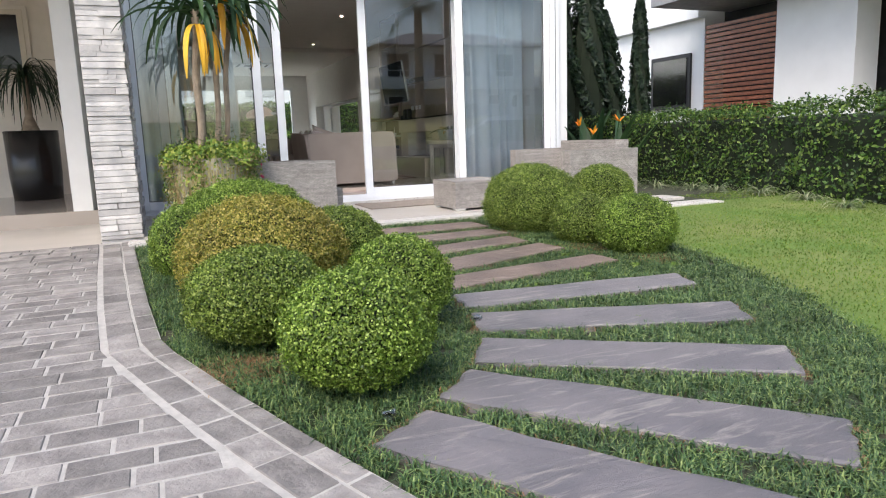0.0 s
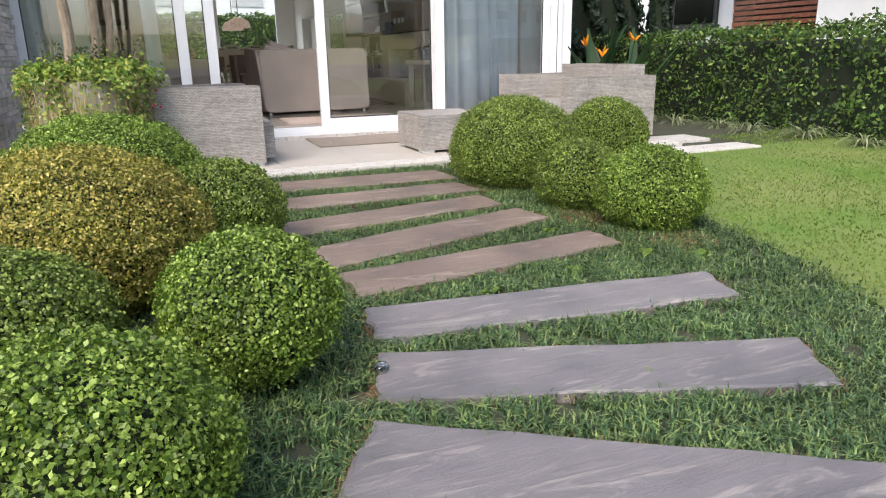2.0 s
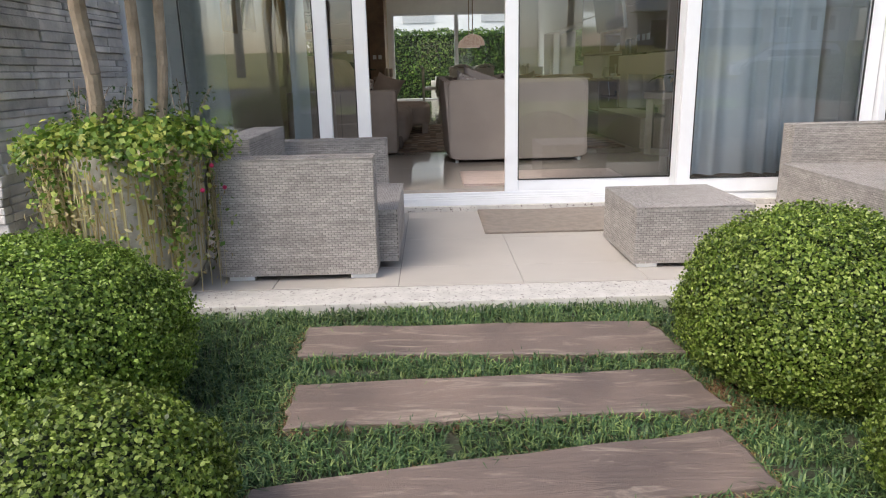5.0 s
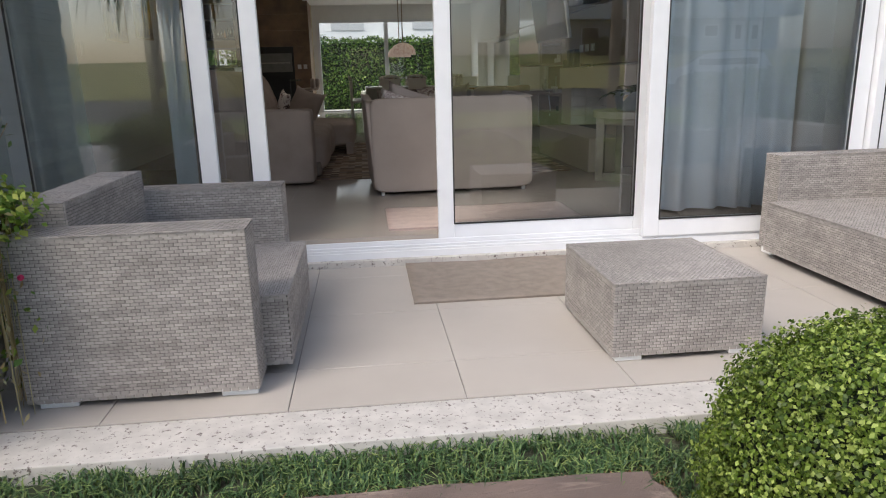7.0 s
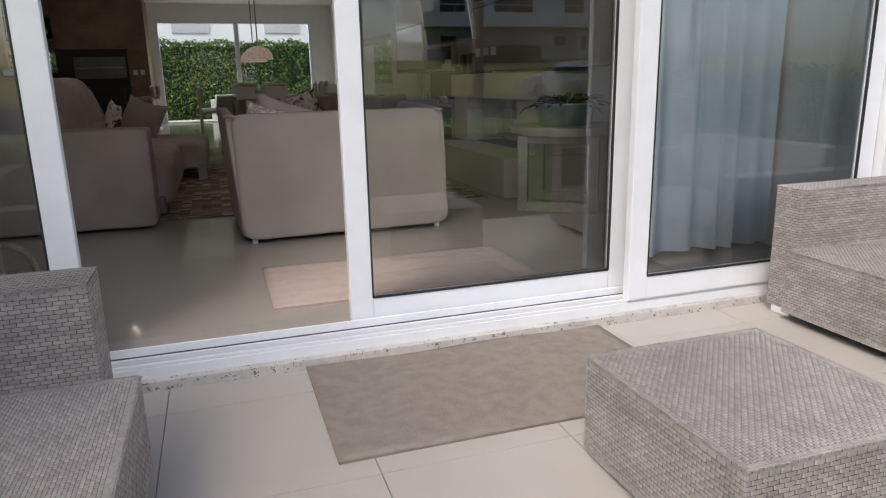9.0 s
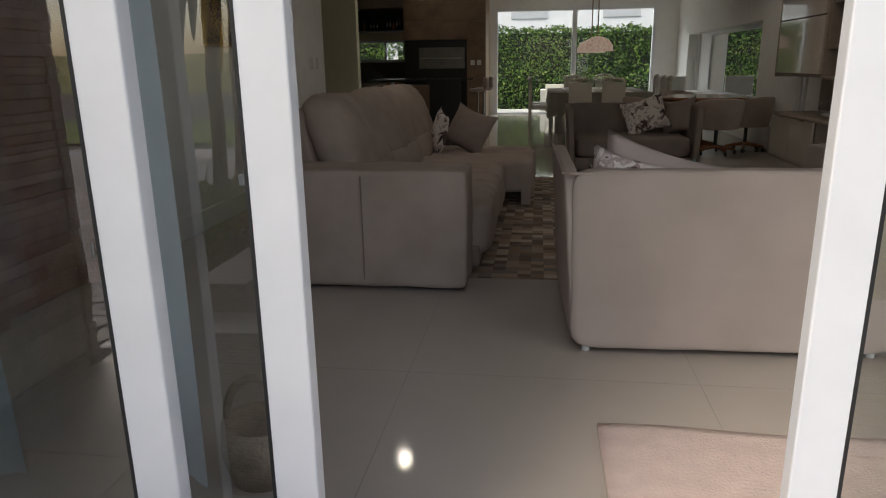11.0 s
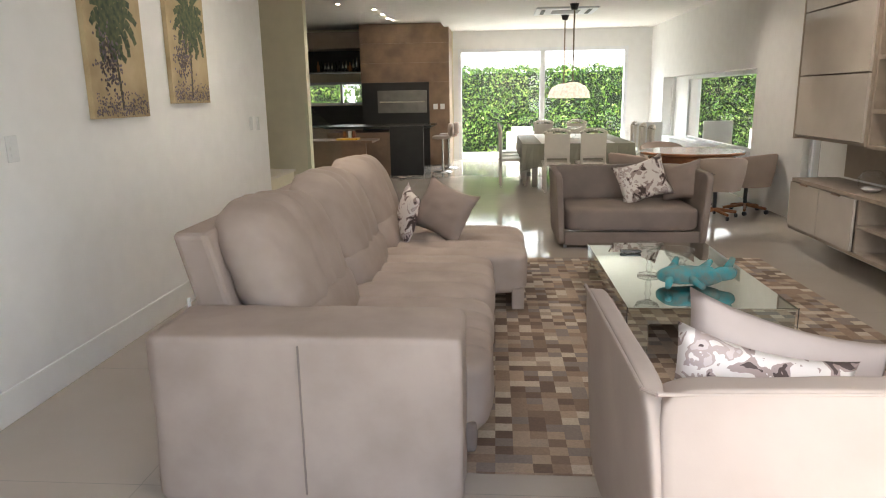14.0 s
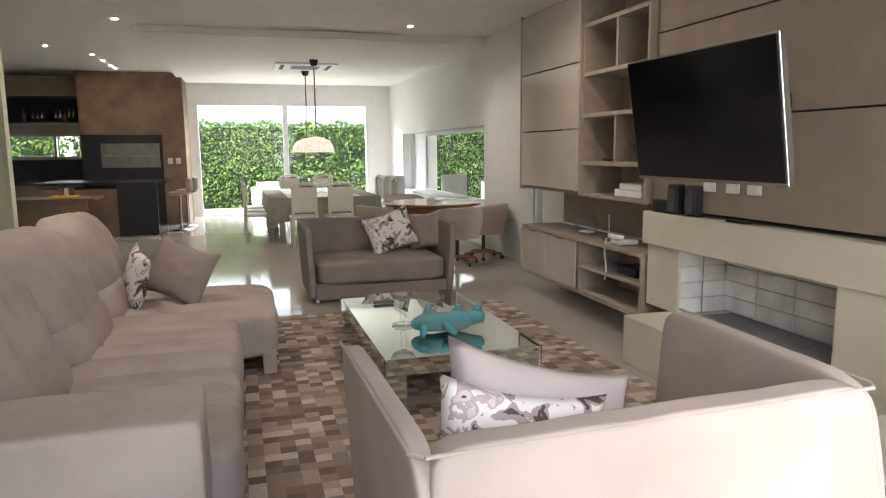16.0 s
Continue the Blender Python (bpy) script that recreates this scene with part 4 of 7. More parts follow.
def armchair():
    e = empty("wicker_armchair", (2.44, 8.05, 0.006), "grey-brown woven wicker armchair on flat white feet", "armchair")
    b = lambda *a: rbox(a[0] - 2.44, a[1] - 2.44, a[2] - 8.05, a[3] - 8.05, a[4], a[5])
    wicker(b(2.05, 2.84, 7.45, 7.62, 0.035, 0.615), "near_arm", e)
    wicker(b(2.05, 2.84, 8.48, 8.66, 0.035, 0.60), "far_arm", e)
    wicker(b(2.02, 2.20, 7.622, 8.478, 0.035, 0.70), "backrest", e)
    wicker(b(2.202, 2.94, 7.622, 8.478, 0.05, 0.32), "seat", e)
    for x in (2.08, 2.70):
        for y in (7.47, 8.52):
            part("foot", boxm(x - 2.44, x + 0.13 - 2.44, y - 8.05, y + 0.12 - 8.05, 0.0, 0.034, 0.004), "porcelain", e, "flat white foot")


def ottoman():
    e = empty("wicker_ottoman", (4.475, 7.84, 0.006), "square grey-brown woven wicker ottoman on flat white feet", "ottoman")
    wicker(rbox(-0.305, 0.305, -0.32, 0.32, 0.03, 0.318), "body", e)
    for x in (-0.29, 0.18):
        for y in (-0.31, 0.2):
            part("foot", boxm(x, x + 0.11, y, y + 0.11, 0.0, 0.03, 0.004), "porcelain", e, "flat white foot")


def wicker_sofa():
    e = empty("wicker_sofa", (6.1, 8.25, 0.006), "long grey-brown woven wicker sofa at the end of the patio", "sofa")
    b = lambda *a: rbox(a[0] - 6.1, a[1] - 6.1, a[2] - 8.25, a[3] - 8.25, a[4], a[5])
    wicker(b(5.66, 6.58, 8.87, 9.02, 0.035, 0.60), "far_arm", e)
    wicker(b(5.62, 6.58, 7.48, 7.64, 0.035, 0.60), "near_arm", e)
    wicker(b(6.38, 6.56, 7.642, 8.868, 0.05, 0.70), "backrest", e)
    wicker(b(5.60, 6.378, 7.642, 8.868, 0.05, 0.33), "seat", e)
    for x in (5.66, 6.42):
        for y in (7.5, 8.88):
            part("foot", boxm(x - 6.1, x + 0.12 - 6.1, y - 8.25, y + 0.11 - 8.25, 0.0, 0.034, 0.004), "porcelain", e, "flat white foot")


armchair()
ottoman()
wicker_sofa()


def doormat(name, x0, x1, y0, y1, z, t, material, label, wav=0.004):
    bm = bmesh.new()
    nx, ny = 28, 18
    g = {}
    for i in range(nx + 1):
        for j in range(ny + 1):
            u, v = i / nx, j / ny
            x, y = x0 + (x1 - x0) * u, y0 + (y1 - y0) * v
            y += 0.012 * math.sin(u * 9) * v
            zz = z + t + wav * (1 + math.sin(u * 11 + 1) * v + noise.noise(Vector((x * 4, y * 4, 0))))
            g[i, j] = bm.verts.new((x, y, zz))
    for i in range(nx):
        for j in range(ny):
            bm.faces.new((g[i, j], g[i + 1, j], g[i + 1, j + 1], g[i, j + 1]))
    ring = [g[i, 0] for i in range(nx + 1)] + [g[nx, j] for j in range(1, ny + 1)] + [g[i, ny] for i in range(nx - 1, -1, -1)] + [g[0, j] for j in range(ny - 1, 0, -1)]
    low = [bm.verts.new((v.co.x, v.co.y, z)) for v in ring]
    for k in range(len(ring)):
        bm.faces.new((ring[(k + 1) % len(ring)], ring[k], low[k], low[(k + 1) % len(ring)]))
    e = empty(name, (0, 0, 0), label, "mat")
    part("woven_sheet", bm, material, e, smooth=True)
    bm = bmesh.new()
    for k in range(26):
        u0, u1 = k / 26, (k + 1) / 26
        p = Vector((x0 + (x1 - x0) * u0, y0, z + t + wav))
        q = Vector((x0 + (x1 - x0) * u1, y0, z + t + wav))
        cyl(p, q, 0.004, n=6, bm=bm)
    part("stitched_border", bm, material, e)


doormat("doormat", 3.46, 4.78, 8.36, 9.12, 0.006, 0.006, "mat_fibre", "flat grey-brown woven doormat with a wavy edge before the sliding door")
doormat("indoor_mat", 3.38, 4.72, 9.50, 10.22, 0.13, 0.012, "mat_pink", "soft pinkish beige mat on the floor inside the door", 0.002)


def leaf_strip(bm, base, direction, length, width, droop, n=7, fold=0.0):
    d = Vector(direction).normalized()
    side = d.cross(Vector((0, 0, 1)))
    side = side.normalized() if side.length > 0.01 else Vector((1, 0, 0))
    p = Vector(base)
    prev = None
    step = length / n
    for i in range(n + 1):
        t = i / n
        w = width * (math.sin(math.pi * min(0.98, 0.12 + 0.88 * t)) ** 0.6) * 0.5
        a, b = bm.verts.new(p - side * w), bm.verts.new(p + side * w)
        c = bm.verts.new(p - Vector((0, 0, fold * w)))
        if prev:
            bm.faces.new((prev[0], prev[2], c, a))
            bm.faces.new((prev[2], prev[1], b, c))
        prev = (a, b, c)
        d = (d + Vector((0, 0, -droop * step / length * 2.2 * (0.3 + t)))).normalized()
        p = p + d * step


def planter():
    e = empty("planter_with_ivy", (1.68, 7.42, 0.0), "weathered stone planter overgrown with ivy and dry trailing roots", "planter")
    part("pot", lathe([(0.24, 0.0), (0.30, 0.12), (0.34, 0.45), (0.35, 0.66), (0.36, 0.70), (0.32, 0.70), (0.30, 0.64)], 28), "pot_stone", e, "round weathered pale pot", smooth=True)
    part("soil_top", lathe([(0.0, 0.63), (0.31, 0.64)], 20), "soil", e)
    rng = np.random.default_rng(41)
    n = 5200
    a = rng.uniform(0, 2 * np.pi, n)
    r = (0.45 + 0.05 * np.sin(a * 5 + 1) + 0.03 * np.sin(a * 11)) * np.sqrt(rng.uniform(0, 1, n))
    z = 0.71 + 0.09 * (1 - (r / 0.45) ** 2) + 0.03 * np.sin(a * 7) * r / 0.45 + rng.normal(0, 0.035, n)
    pts = np.column_stack([r * np.cos(a), r * np.sin(a), z])
    nr = np.column_stack([np.cos(a) * r, np.sin(a) * r, np.full(n, 0.6)])
    leaf_cloud("ivy_crown", pts, nr / np.linalg.norm(nr, axis=1, keepdims=True), 0.032, "ivy", e, 42, 0.75, 1.0)
    n = 5200
    a = rng.uniform(0, 2 * np.pi, n)
    a = a + 0.3 * np.sin(a * 5 + 0.5)
    h = rng.beta(1.2, 2.2, n)
    z = 0.74 - h * 0.72
    r = 0.41 + rng.normal(0, 0.04, n) - 0.05 * h
    pts = np.column_stack([r * np.cos(a), r * np.sin(a), z])
    nr = np.column_stack([np.cos(a), np.sin(a), np.zeros(n)])
    k = rng.uniform(size=n) < 0.5
    leaf_cloud("ivy_skirt", pts[k], nr[k], 0.03, "ivy", e, 43, 0.7, 0.8)
    leaf_cloud("dry_ivy_skirt", pts[~k], nr[~k], 0.034, "ivy_dry", e, 44, 0.35, 0.8)
    # thin dry roots hanging down
    n = 380
    a = rng.uniform(0, 2 * np.pi, n)
    L = rng.uniform(0.15, 0.5, n)
    z0 = rng.uniform(0.45, 0.72, n)
    r0 = 0.375 + rng.uniform(0, 0.04, n)
    o = np.column_stack([np.cos(a), np.sin(a), np.zeros(n)])
    s = np.column_stack([-np.sin(a), np.cos(a), np.zeros(n)]) * 0.003
    top = o * r0[:, None] + np.array([0, 0, 1]) * z0[:, None]
    bot = o * (r0[:, None] - 0.01) + np.array([0, 0, 1]) * (z0 - L)[:, None] + s * rng.normal(0, 6, n)[:, None]
    v = np.stack([top - s, top + s, bot + s, bot - s], 1).reshape(-1, 3)
    fast_mesh("root_fringe", v, n, 4, "ivy_dry", e, "dry hanging roots")
    # shrub sprigs at the back
    bm = bmesh.new()
    rg = random.Random(5)
    pts, nr = [], []
    for k in range(26):
        an = rg.uniform(0, 6.28)
        b = Vector((0.25 * math.cos(an), 0.1 + 0.22 * math.sin(an), 0.72))
        d = Vector((rg.uniform(-0.5, 0.7), rg.uniform(-0.2, 0.6), 1)).normalized()
        ln = rg.uniform(0.15, 0.32)
        cyl(b, b + d * ln, 0.003, 0.002, 5, bm=bm)
        for j in range(22):
            t = rg.uniform(0.1, 1)
            pts.append(b + d * ln * t + Vector((rg.gauss(0, 0.02), rg.gauss(0, 0.02), 0)))
            nr.append(d + Vector((rg.gauss(0, 0.6), rg.gauss(0, 0.6), 0)))
    part("sprigs", bm, "bark", e)
    leaf_cloud("sprig_leaves", np.array(pts), np.array(nr), 0.024, "hedge_leaf", e, 45, 0.5, 0.9)
    bm = bmesh.new()
    for x, y, z in ((0.42, -0.1, 0.62), (0.44, 0.0, 0.5), (0.40, -0.2, 0.52), (0.46, 0.1, 0.42)):
        bmesh.ops.create_icosphere(bm, subdivisions=1, radius=0.012, matrix=Matrix.Translation((x, y, z)))
    M["petal_pink"] = mat("petal_pink", (0.6, 0.03, 0.12), 0.6)
    part("pink_flower", bm, "petal_pink", e, "small pink flowers", "stuff")
    # dracaena trunks and leaves
    t = empty("dracaena", (1.60, 7.42, 0.64), "tall dracaena with pale trunks and drooping green and yellow leaves", "potted tree")
    tops = []
    for (x, y), (x2, y2), h, r in (((-0.02, -0.05), (0.02, -0.16), 1.35, 0.035), ((0.12, 0.03), (0.24, 0.02), 1.6, 0.026), ((0.2, 0.08), (0.34, 0.16), 1.45, 0.024)):
        bm = bmesh.new()
        p = Vector((x, y, 0))
        for k in range(10):
            u = (k + 1) / 10
            q = Vector((x + (x2 - x) * u + 0.012 * math.sin(k), y + (y2 - y) * u, h * u))
            cyl(p, q, r * (1.03 if k % 2 else 1.0), r, 10, bm=bm)
            p = q
        part("trunk", bm, "bark", t)
        tops.append(p)
    rg = random.Random(9)
    g, yl = bmesh.new(), bmesh.new()
    for p in tops:
        for k in range(34):
            an = rg.uniform(0, 6.28)
            d = (math.cos(an), math.sin(an), rg.uniform(0.1, 1.3))
            leaf_strip(g, p + Vector((0, 0, rg.uniform(-0.1, 0.15))), d, rg.uniform(0.5, 0.85), 0.055, rg.uniform(1.0, 2.4), 8, 0.5)
        for k in range(7):
            an = rg.uniform(3.4, 6.2)
            leaf_strip(yl, p + Vector((0, 0, -0.12)), (math.cos(an), math.sin(an), 0.1), rg.uniform(0.45, 0.7), 0.05, 3.2, 8, 0.5)
    part("leaves", g, "frond", t, "long dark green leaves")
    part("yellow_leaves", yl, "frond_yellow", t, "withered orange yellow leaves")


planter()


def porch_pot():
    e = empty("tall_pot", (-0.42, 12.05, -0.03), "tall glossy black cylinder pot on the porch", "plant pot")
    part("body", lathe([(0.30, 0.0), (0.335, 0.5), (0.345, 1.13), (0.33, 1.13), (0.31, 1.05)], 32), "black", e, smooth=True)
    part("soil_top", lathe([(0.0, 1.04), (0.315, 1.05)], 20), "soil", e)
    t = empty("ponytail_palm", (-0.42, 12.05, 1.01), "dark ponytail palm with thin hanging leaves in the tall pot", "potted palm")
    part("trunk", lathe([(0.16, 0.0), (0.12, 0.1), (0.05, 0.3), (0.035, 0.85)], 14), "bark", t, smooth=True)
    rg = random.Random(3)
    bm = bmesh.new()
    for k in range(120):
        an = rg.uniform(0, 6.28)
        leaf_strip(bm, (0, 0, rg.uniform(0.72, 0.95)), (math.cos(an), math.sin(an), rg.uniform(0.2, 1.5)), rg.uniform(0.6, 1.1), 0.022, rg.uniform(2.0, 3.2), 9, 0.4)
    part("leaves", bm, "cypress", t, "thin dark hanging leaves")
    w = empty("porch_window", (-0.75, 12.9, 1.9), "small dark window in a moulded cream frame", "window")
    part("outer_frame", boxm(-0.36, 0.36, -0.05, 0, 0.0, 1.06, 0.01), "porch_wall", w)
    part("inner_frame", boxm(-0.30, 0.30, -0.07, -0.05, 0.06, 1.0, 0.008), "cream_stone", w)
    part("pane", boxm(-0.22, 0.22, -0.075, -0.07, 0.14, 0.92), "screen", w)


porch_pot()


M["dome_glass"] = glass_material("dome_glass", (0.85, 0.88, 0.86), 1.0)
dt = M["dome_glass"].node_tree
dl = dt.nodes.new("ShaderNodeLayerWeight")
dl.inputs[0].default_value = 0.4
dt.links.new(dl.outputs["Facing"], [n for n in dt.nodes if n.type == "MATH"][0].inputs[0])


def garden_light(x, y):
    e = empty("garden_light", (x, y, gz(y) - 0.02), "small round glass ground light beside the slabs", "garden light")
    part("base", lathe([(0.024, 0.0), (0.026, 0.035)], 14), "metal", e)
    part("glass_dome", lathe([(0.028, 0.035), (0.030, 0.045), (0.02, 0.056), (0.0, 0.06)], 14), "dome_glass", e, smooth=True)


for p in ((1.90, 3.0), (2.70, 3.92), (4.42, 5.52)):
    garden_light(*p)


def weeds():
    rg = random.Random(12)
    for x, y in ((4.30, 4.62), (4.52, 4.50), (3.35, 4.44), (3.82, 4.52), (3.55, 3.62), (4.05, 5.15)):
        e = empty("weed", (x, y, gz(y) - 0.02), "small pale green weed between the slabs", "weed", "weeds in the ground cover")
        bm = bmesh.new()
        for k in range(9):
            an = rg.uniform(0, 6.28)
            leaf_strip(bm, (0, 0, 0.01), (math.cos(an), math.sin(an), rg.uniform(0.5, 1.6)), rg.uniform(0.05, 0.09), 0.03, 1.3, 4, 0.2)
        part("leaves", bm, "box_leaf_bright", e)


weeds()


def path_slab(x0, x1, y0, y1, z):
    ob = part("pale_slab", boxm(x0, x1, y0, y1, z - 0.06, z, 0.006), "granite")
    tagged(ob, "pale granite slab beside the patio at the lawn", "paving slab")


path_slab(6.05, 7.25, 6.75, 7.06, -0.03)
path_slab(6.66, 7.2, 7.35, 7.75, -0.02)


def paradise():
    e = empty("bird_of_paradise", (7.35, 9.4, -0.1), "bird of paradise plant with broad grey-green leaves and orange flowers", "plant")
    rg = random.Random(21)
    bm = bmesh.new()
    for k in range(26):
        an = rg.uniform(0, 6.28)
        b = (0.35 * rg.uniform(-1, 1), 0.35 * rg.uniform(-1, 1), 0)
        leaf_strip(bm, b, (0.45 * math.cos(an), 0.45 * math.sin(an), 1), rg.uniform(1.0, 1.5), 0.13, 0.35, 7, 0.6)
    part("leaves", bm, "frond", e)
    for x, y, z in ((-0.55, -0.35, 1.0), (-0.42, -0.5, 0.88), (0.1, -0.4, 1.05)):
        fl = bmesh.new()
        for k in range(5):
            leaf_strip(fl, (x, y, z), (rg.uniform(-1, 1), rg.uniform(-1, 1), rg.uniform(0.3, 1.6)), 0.14, 0.035, 0.2, 4, 0.3)
        part("stem", cyl((x * 0.5, y * 0.5, 0), (x, y, z), 0.01, 0.008, 6), "frond", e)
        part("flower", fl, "flower", e, "orange flower")


paradise()


def spiky():
    rg = random.Random(31)
    for k in range(9):
        y = 4.6 + 0.62 * k
        e = empty("ribbon_grass", (8.15 + rg.uniform(-0.1, 0.1), y, gz(y) - 0.03), "tuft of striped pale ribbon grass at the foot of the hedge", "plant", "tufts below the hedge")
        bm = bmesh.new()
        for j in range(60):
            an = rg.uniform(0, 6.28)
            leaf_strip(bm, (0, 0, 0), (math.cos(an), math.sin(an), rg.uniform(0.5, 1.6)), rg.uniform(0.25, 0.42), 0.013, 1.3, 5, 0.2)
        part("leaves", bm, "ribbon_leaf", e)


M["ribbon_leaf"] = leaf_material("ribbon_leaf", (0.10, 0.15, 0.06), (0.22, 0.26, 0.14), (0.45, 0.45, 0.3))
spiky()


def cypress(x, y, h, r, seed):
    e = empty("cypress", (x, y, -0.15), "tall narrow dark green cypress behind the hedge", "tree", "row of cypresses")
    part("trunk", cyl((0, 0, 0), (0, 0, h * 0.9), 0.07, 0.02, 8), "bark", e)
    rng = np.random.default_rng(seed)
    # added solid, coloured as the shade behind the needles
    part("shade_core", lathe([(r * 0.45, 0.2), (r * 0.75, 0.12 * h), (r * 0.62, 0.5 * h), (r * 0.25, 0.85 * h), (0.02, 0.95 * h)], 12), "core", e)
    n = 12000
    z = rng.uniform(0.02, 1, n)
    prof = np.interp(z, [0, 0.1, 0.5, 0.85, 1], [0.7, 1, 0.8, 0.45, 0.03]) * r
    a = rng.uniform(0, 2 * np.pi, n)
    rr = prof * (0.72 + 0.28 * np.sin(a * 5 + z * 22 + seed)) * rng.uniform(0.75, 1.08, n)
    pts = np.column_stack([rr * np.cos(a), rr * np.sin(a), z * h])
    nr = np.column_stack([np.cos(a), np.sin(a), np.full(n, 0.3)])
    leaf_cloud("crown", pts, nr, 0.11, "cypress", e, seed, 0.4, 0.7)


for k, (x, y, h, r) in enumerate(((7.75, 12.3, 4.6, 0.55), (8.3, 12.1, 5.0, 0.6), (8.85, 11.8, 4.4, 0.5), (8.2, 13.2, 5.2, 0.6), (10.0, 11.75, 3.7, 0.24), (9.3, 11.9, 3.2, 0.5))):
    cypress(x, y, h, r, 60 + k)


# ---- neighbouring house ----
def neighbour():
    e = empty("neighbour_house", (13, 12, -0.15), "white modern neighbouring house with red wooden slats and a grey canopy", "house")
    b = lambda x0, x1, y0, y1, z0, z1: boxm(x0 - 13, x1 - 13, y0 - 12, y1 - 12, z0, z1)
    w = part("wall", b(13.3, 20, 13.56, 26, 0, 7), "plaster_white", e)
    wi = part("window", b(13.24, 13.31, 13.95, 15.35, 1.45, 2.75), "black_matt", e, "dark framed window")
    part("pane", b(13.22, 13.24, 14.05, 15.25, 1.55, 2.65), "screen", wi)
    part("upper_trim", b(13.1, 13.3, 13.56, 26, 3.5, 3.8), "plaster_white", e)
    part("recess_wall", b(13.9, 14.0, 10.6, 13.56, 0, 4), "black_matt", e)
    for k in range(26):
        part("slat", b(13.32, 13.36, 11.0, 13.55, 0.6 + k * 0.105, 0.675 + k * 0.105), "wood_red", e)
    part("pillar", b(12.7, 13.3, 9.3, 11.0, 0, 4.6), "plaster_white", e)
    part("garage_wall", b(15.5, 15.6, 2, 10.9, 0, 3.6), "grey_dark", e)
    part("canopy", b(11.6, 16, 2, 13.4, 3.62, 4.0), "grey_mid", e)
    part("upper_floor", b(12.6, 20, 2, 12.9, 4.0, 7.5), "plaster_white", e)
    part("drive", b(9.6, 20, 2, 9.5, 0.0, 0.03), "asphalt", e)


neighbour()


# ---- across the road, seen in the panes ----
def street_side():
    # the ground rises gently from the gate to the house across the road
    for nm, mt, lab, rows in (("verge", "lawn", "grass verge before the gate", ((-4, -0.215), (-8, -0.02))), ("road", "asphalt", "grey asphalt road", ((-8, -0.02), (-17, 0.42))), ("verge_across", "dry_lawn", "yellowish lawn rising across the road", ((-17, 0.43), (-28, 2.25), (-70, 2.3)))):
        bm = bmesh.new()
        v = [[bm.verts.new((x, y, z)) for x in (-70, 70)] for y, z in rows]
        for p, q in zip(v, v[1:]):
            bm.faces.new((q[0], q[1], p[1], p[0]))
        structure(nm, bm, mt, lab)
    e = empty("opposite_house", (22, -32, 2.2), "pale two-storey house with a white balcony and grey roof", "house")
    part("ground_floor", boxm(-6.2, 7, -4, 3.6, 0, 2.0), "house_grey", e)
    part("upper_floor", boxm(-5.6, 6.4, -4, 3.0, 2.0, 5.0), "plaster_white", e)
    part("balcony", boxm(-6.8, 7.6, 3.0, 5.0, 1.95, 2.75), "plaster_white", e)
    bm = bmesh.new()
    a = [bm.verts.new(p) for p in ((-6.4, -4.8, 5.0), (7.2, -4.8, 5.0), (7.2, 4.4, 5.0), (-6.4, 4.4, 5.0))]
    t = [bm.verts.new(p) for p in ((-2.5, 0, 6.4), (3.4, 0, 6.4))]
    bm.faces.new((a[0], a[1], t[1], t[0])), bm.faces.new((a[1], a[2], t[1])), bm.faces.new((a[2], a[3], t[0], t[1])), bm.faces.new((a[3], a[0], t[0])), bm.faces.new(list(reversed(a)))
    part("roof", bm, "grey_mid", e)
    for k in range(9):
        part("rail_post", boxm(-6.7 + k * 1.77, -6.66 + k * 1.77, 4.9, 4.94, 2.75, 3.15), "plaster_white", e)
    part("rail", boxm(-6.75, 7.55, 4.89, 4.95, 3.15, 3.2), "plaster_white", e)
    for x, w in ((-5.2, 1.6), (-1.6, 2.6), (3.2, 1.4)):
        part("window", boxm(x, x + w, 2.99, 3.03, 2.8, 4.5), "black_matt", e)
    for x, w, z0, z1 in ((-5.4, 1.0, 0.6, 1.5), (2.2, 0.8, 0.9, 1.5)):
        f = part("window", boxm(x - 0.08, x + w + 0.08, 3.6, 3.64, z0 - 0.08, z1 + 0.08), "plaster_white", e)
        part("pane", boxm(x, x + w, 3.641, 3.66, z0, z1), "black_matt", f)
    for x in (3.9, 5.0):
        f = part("door", boxm(x, x + 0.85, 3.6, 3.66, 0.0, 1.75), "plaster_white", e)
        part("pane", boxm(x + 0.25, x + 0.6, 3.661, 3.68, 0.7, 1.5), "black_matt", f)
    for (x, y, h, s) in ((13.0, -13.0, 6.6, 1), (31.0, -24.0, 7.5, 2), (-6.0, -20.0, 6.5, 3), (12.0, -30.0, 4.2, 4)):
        t = empty("palm_tree", (x, y, float(np.interp(-y, (8, 17, 28), (-0.1, 0.4, 2.2)))), "tall palm with a slender trunk and arching fronds", "tree")
        part("trunk", cyl((0, 0, 0), (0.1, 0, h), 0.24, 0.19, 10), "bark", t)
        rg = random.Random(s)
        bm = bmesh.new()
        for k in range(22):
            an = k * 2.399
            el = rg.uniform(-0.1, 1.2)
            d = Vector((math.cos(an), math.sin(an), el)).normalized()
            p = Vector((0.1, 0, h))
            for j in range(16):
                side = d.cross(Vector((0, 0, 1))).normalized()
                for sg in (-1, 1):
                    tip = p + side * sg * 0.42 * math.sin(0.3 + j / 16 * 2.6) + Vector((0, 0, -0.22)) + d * 0.16
                    v = [bm.verts.new(p), bm.verts.new(p + d * 0.06), bm.verts.new(tip)]
                    bm.faces.new(v)
                p = p + d * 0.15
                d = (d + Vector((0, 0, -0.09))).normalized()
        part("fronds", bm, "frond", t)
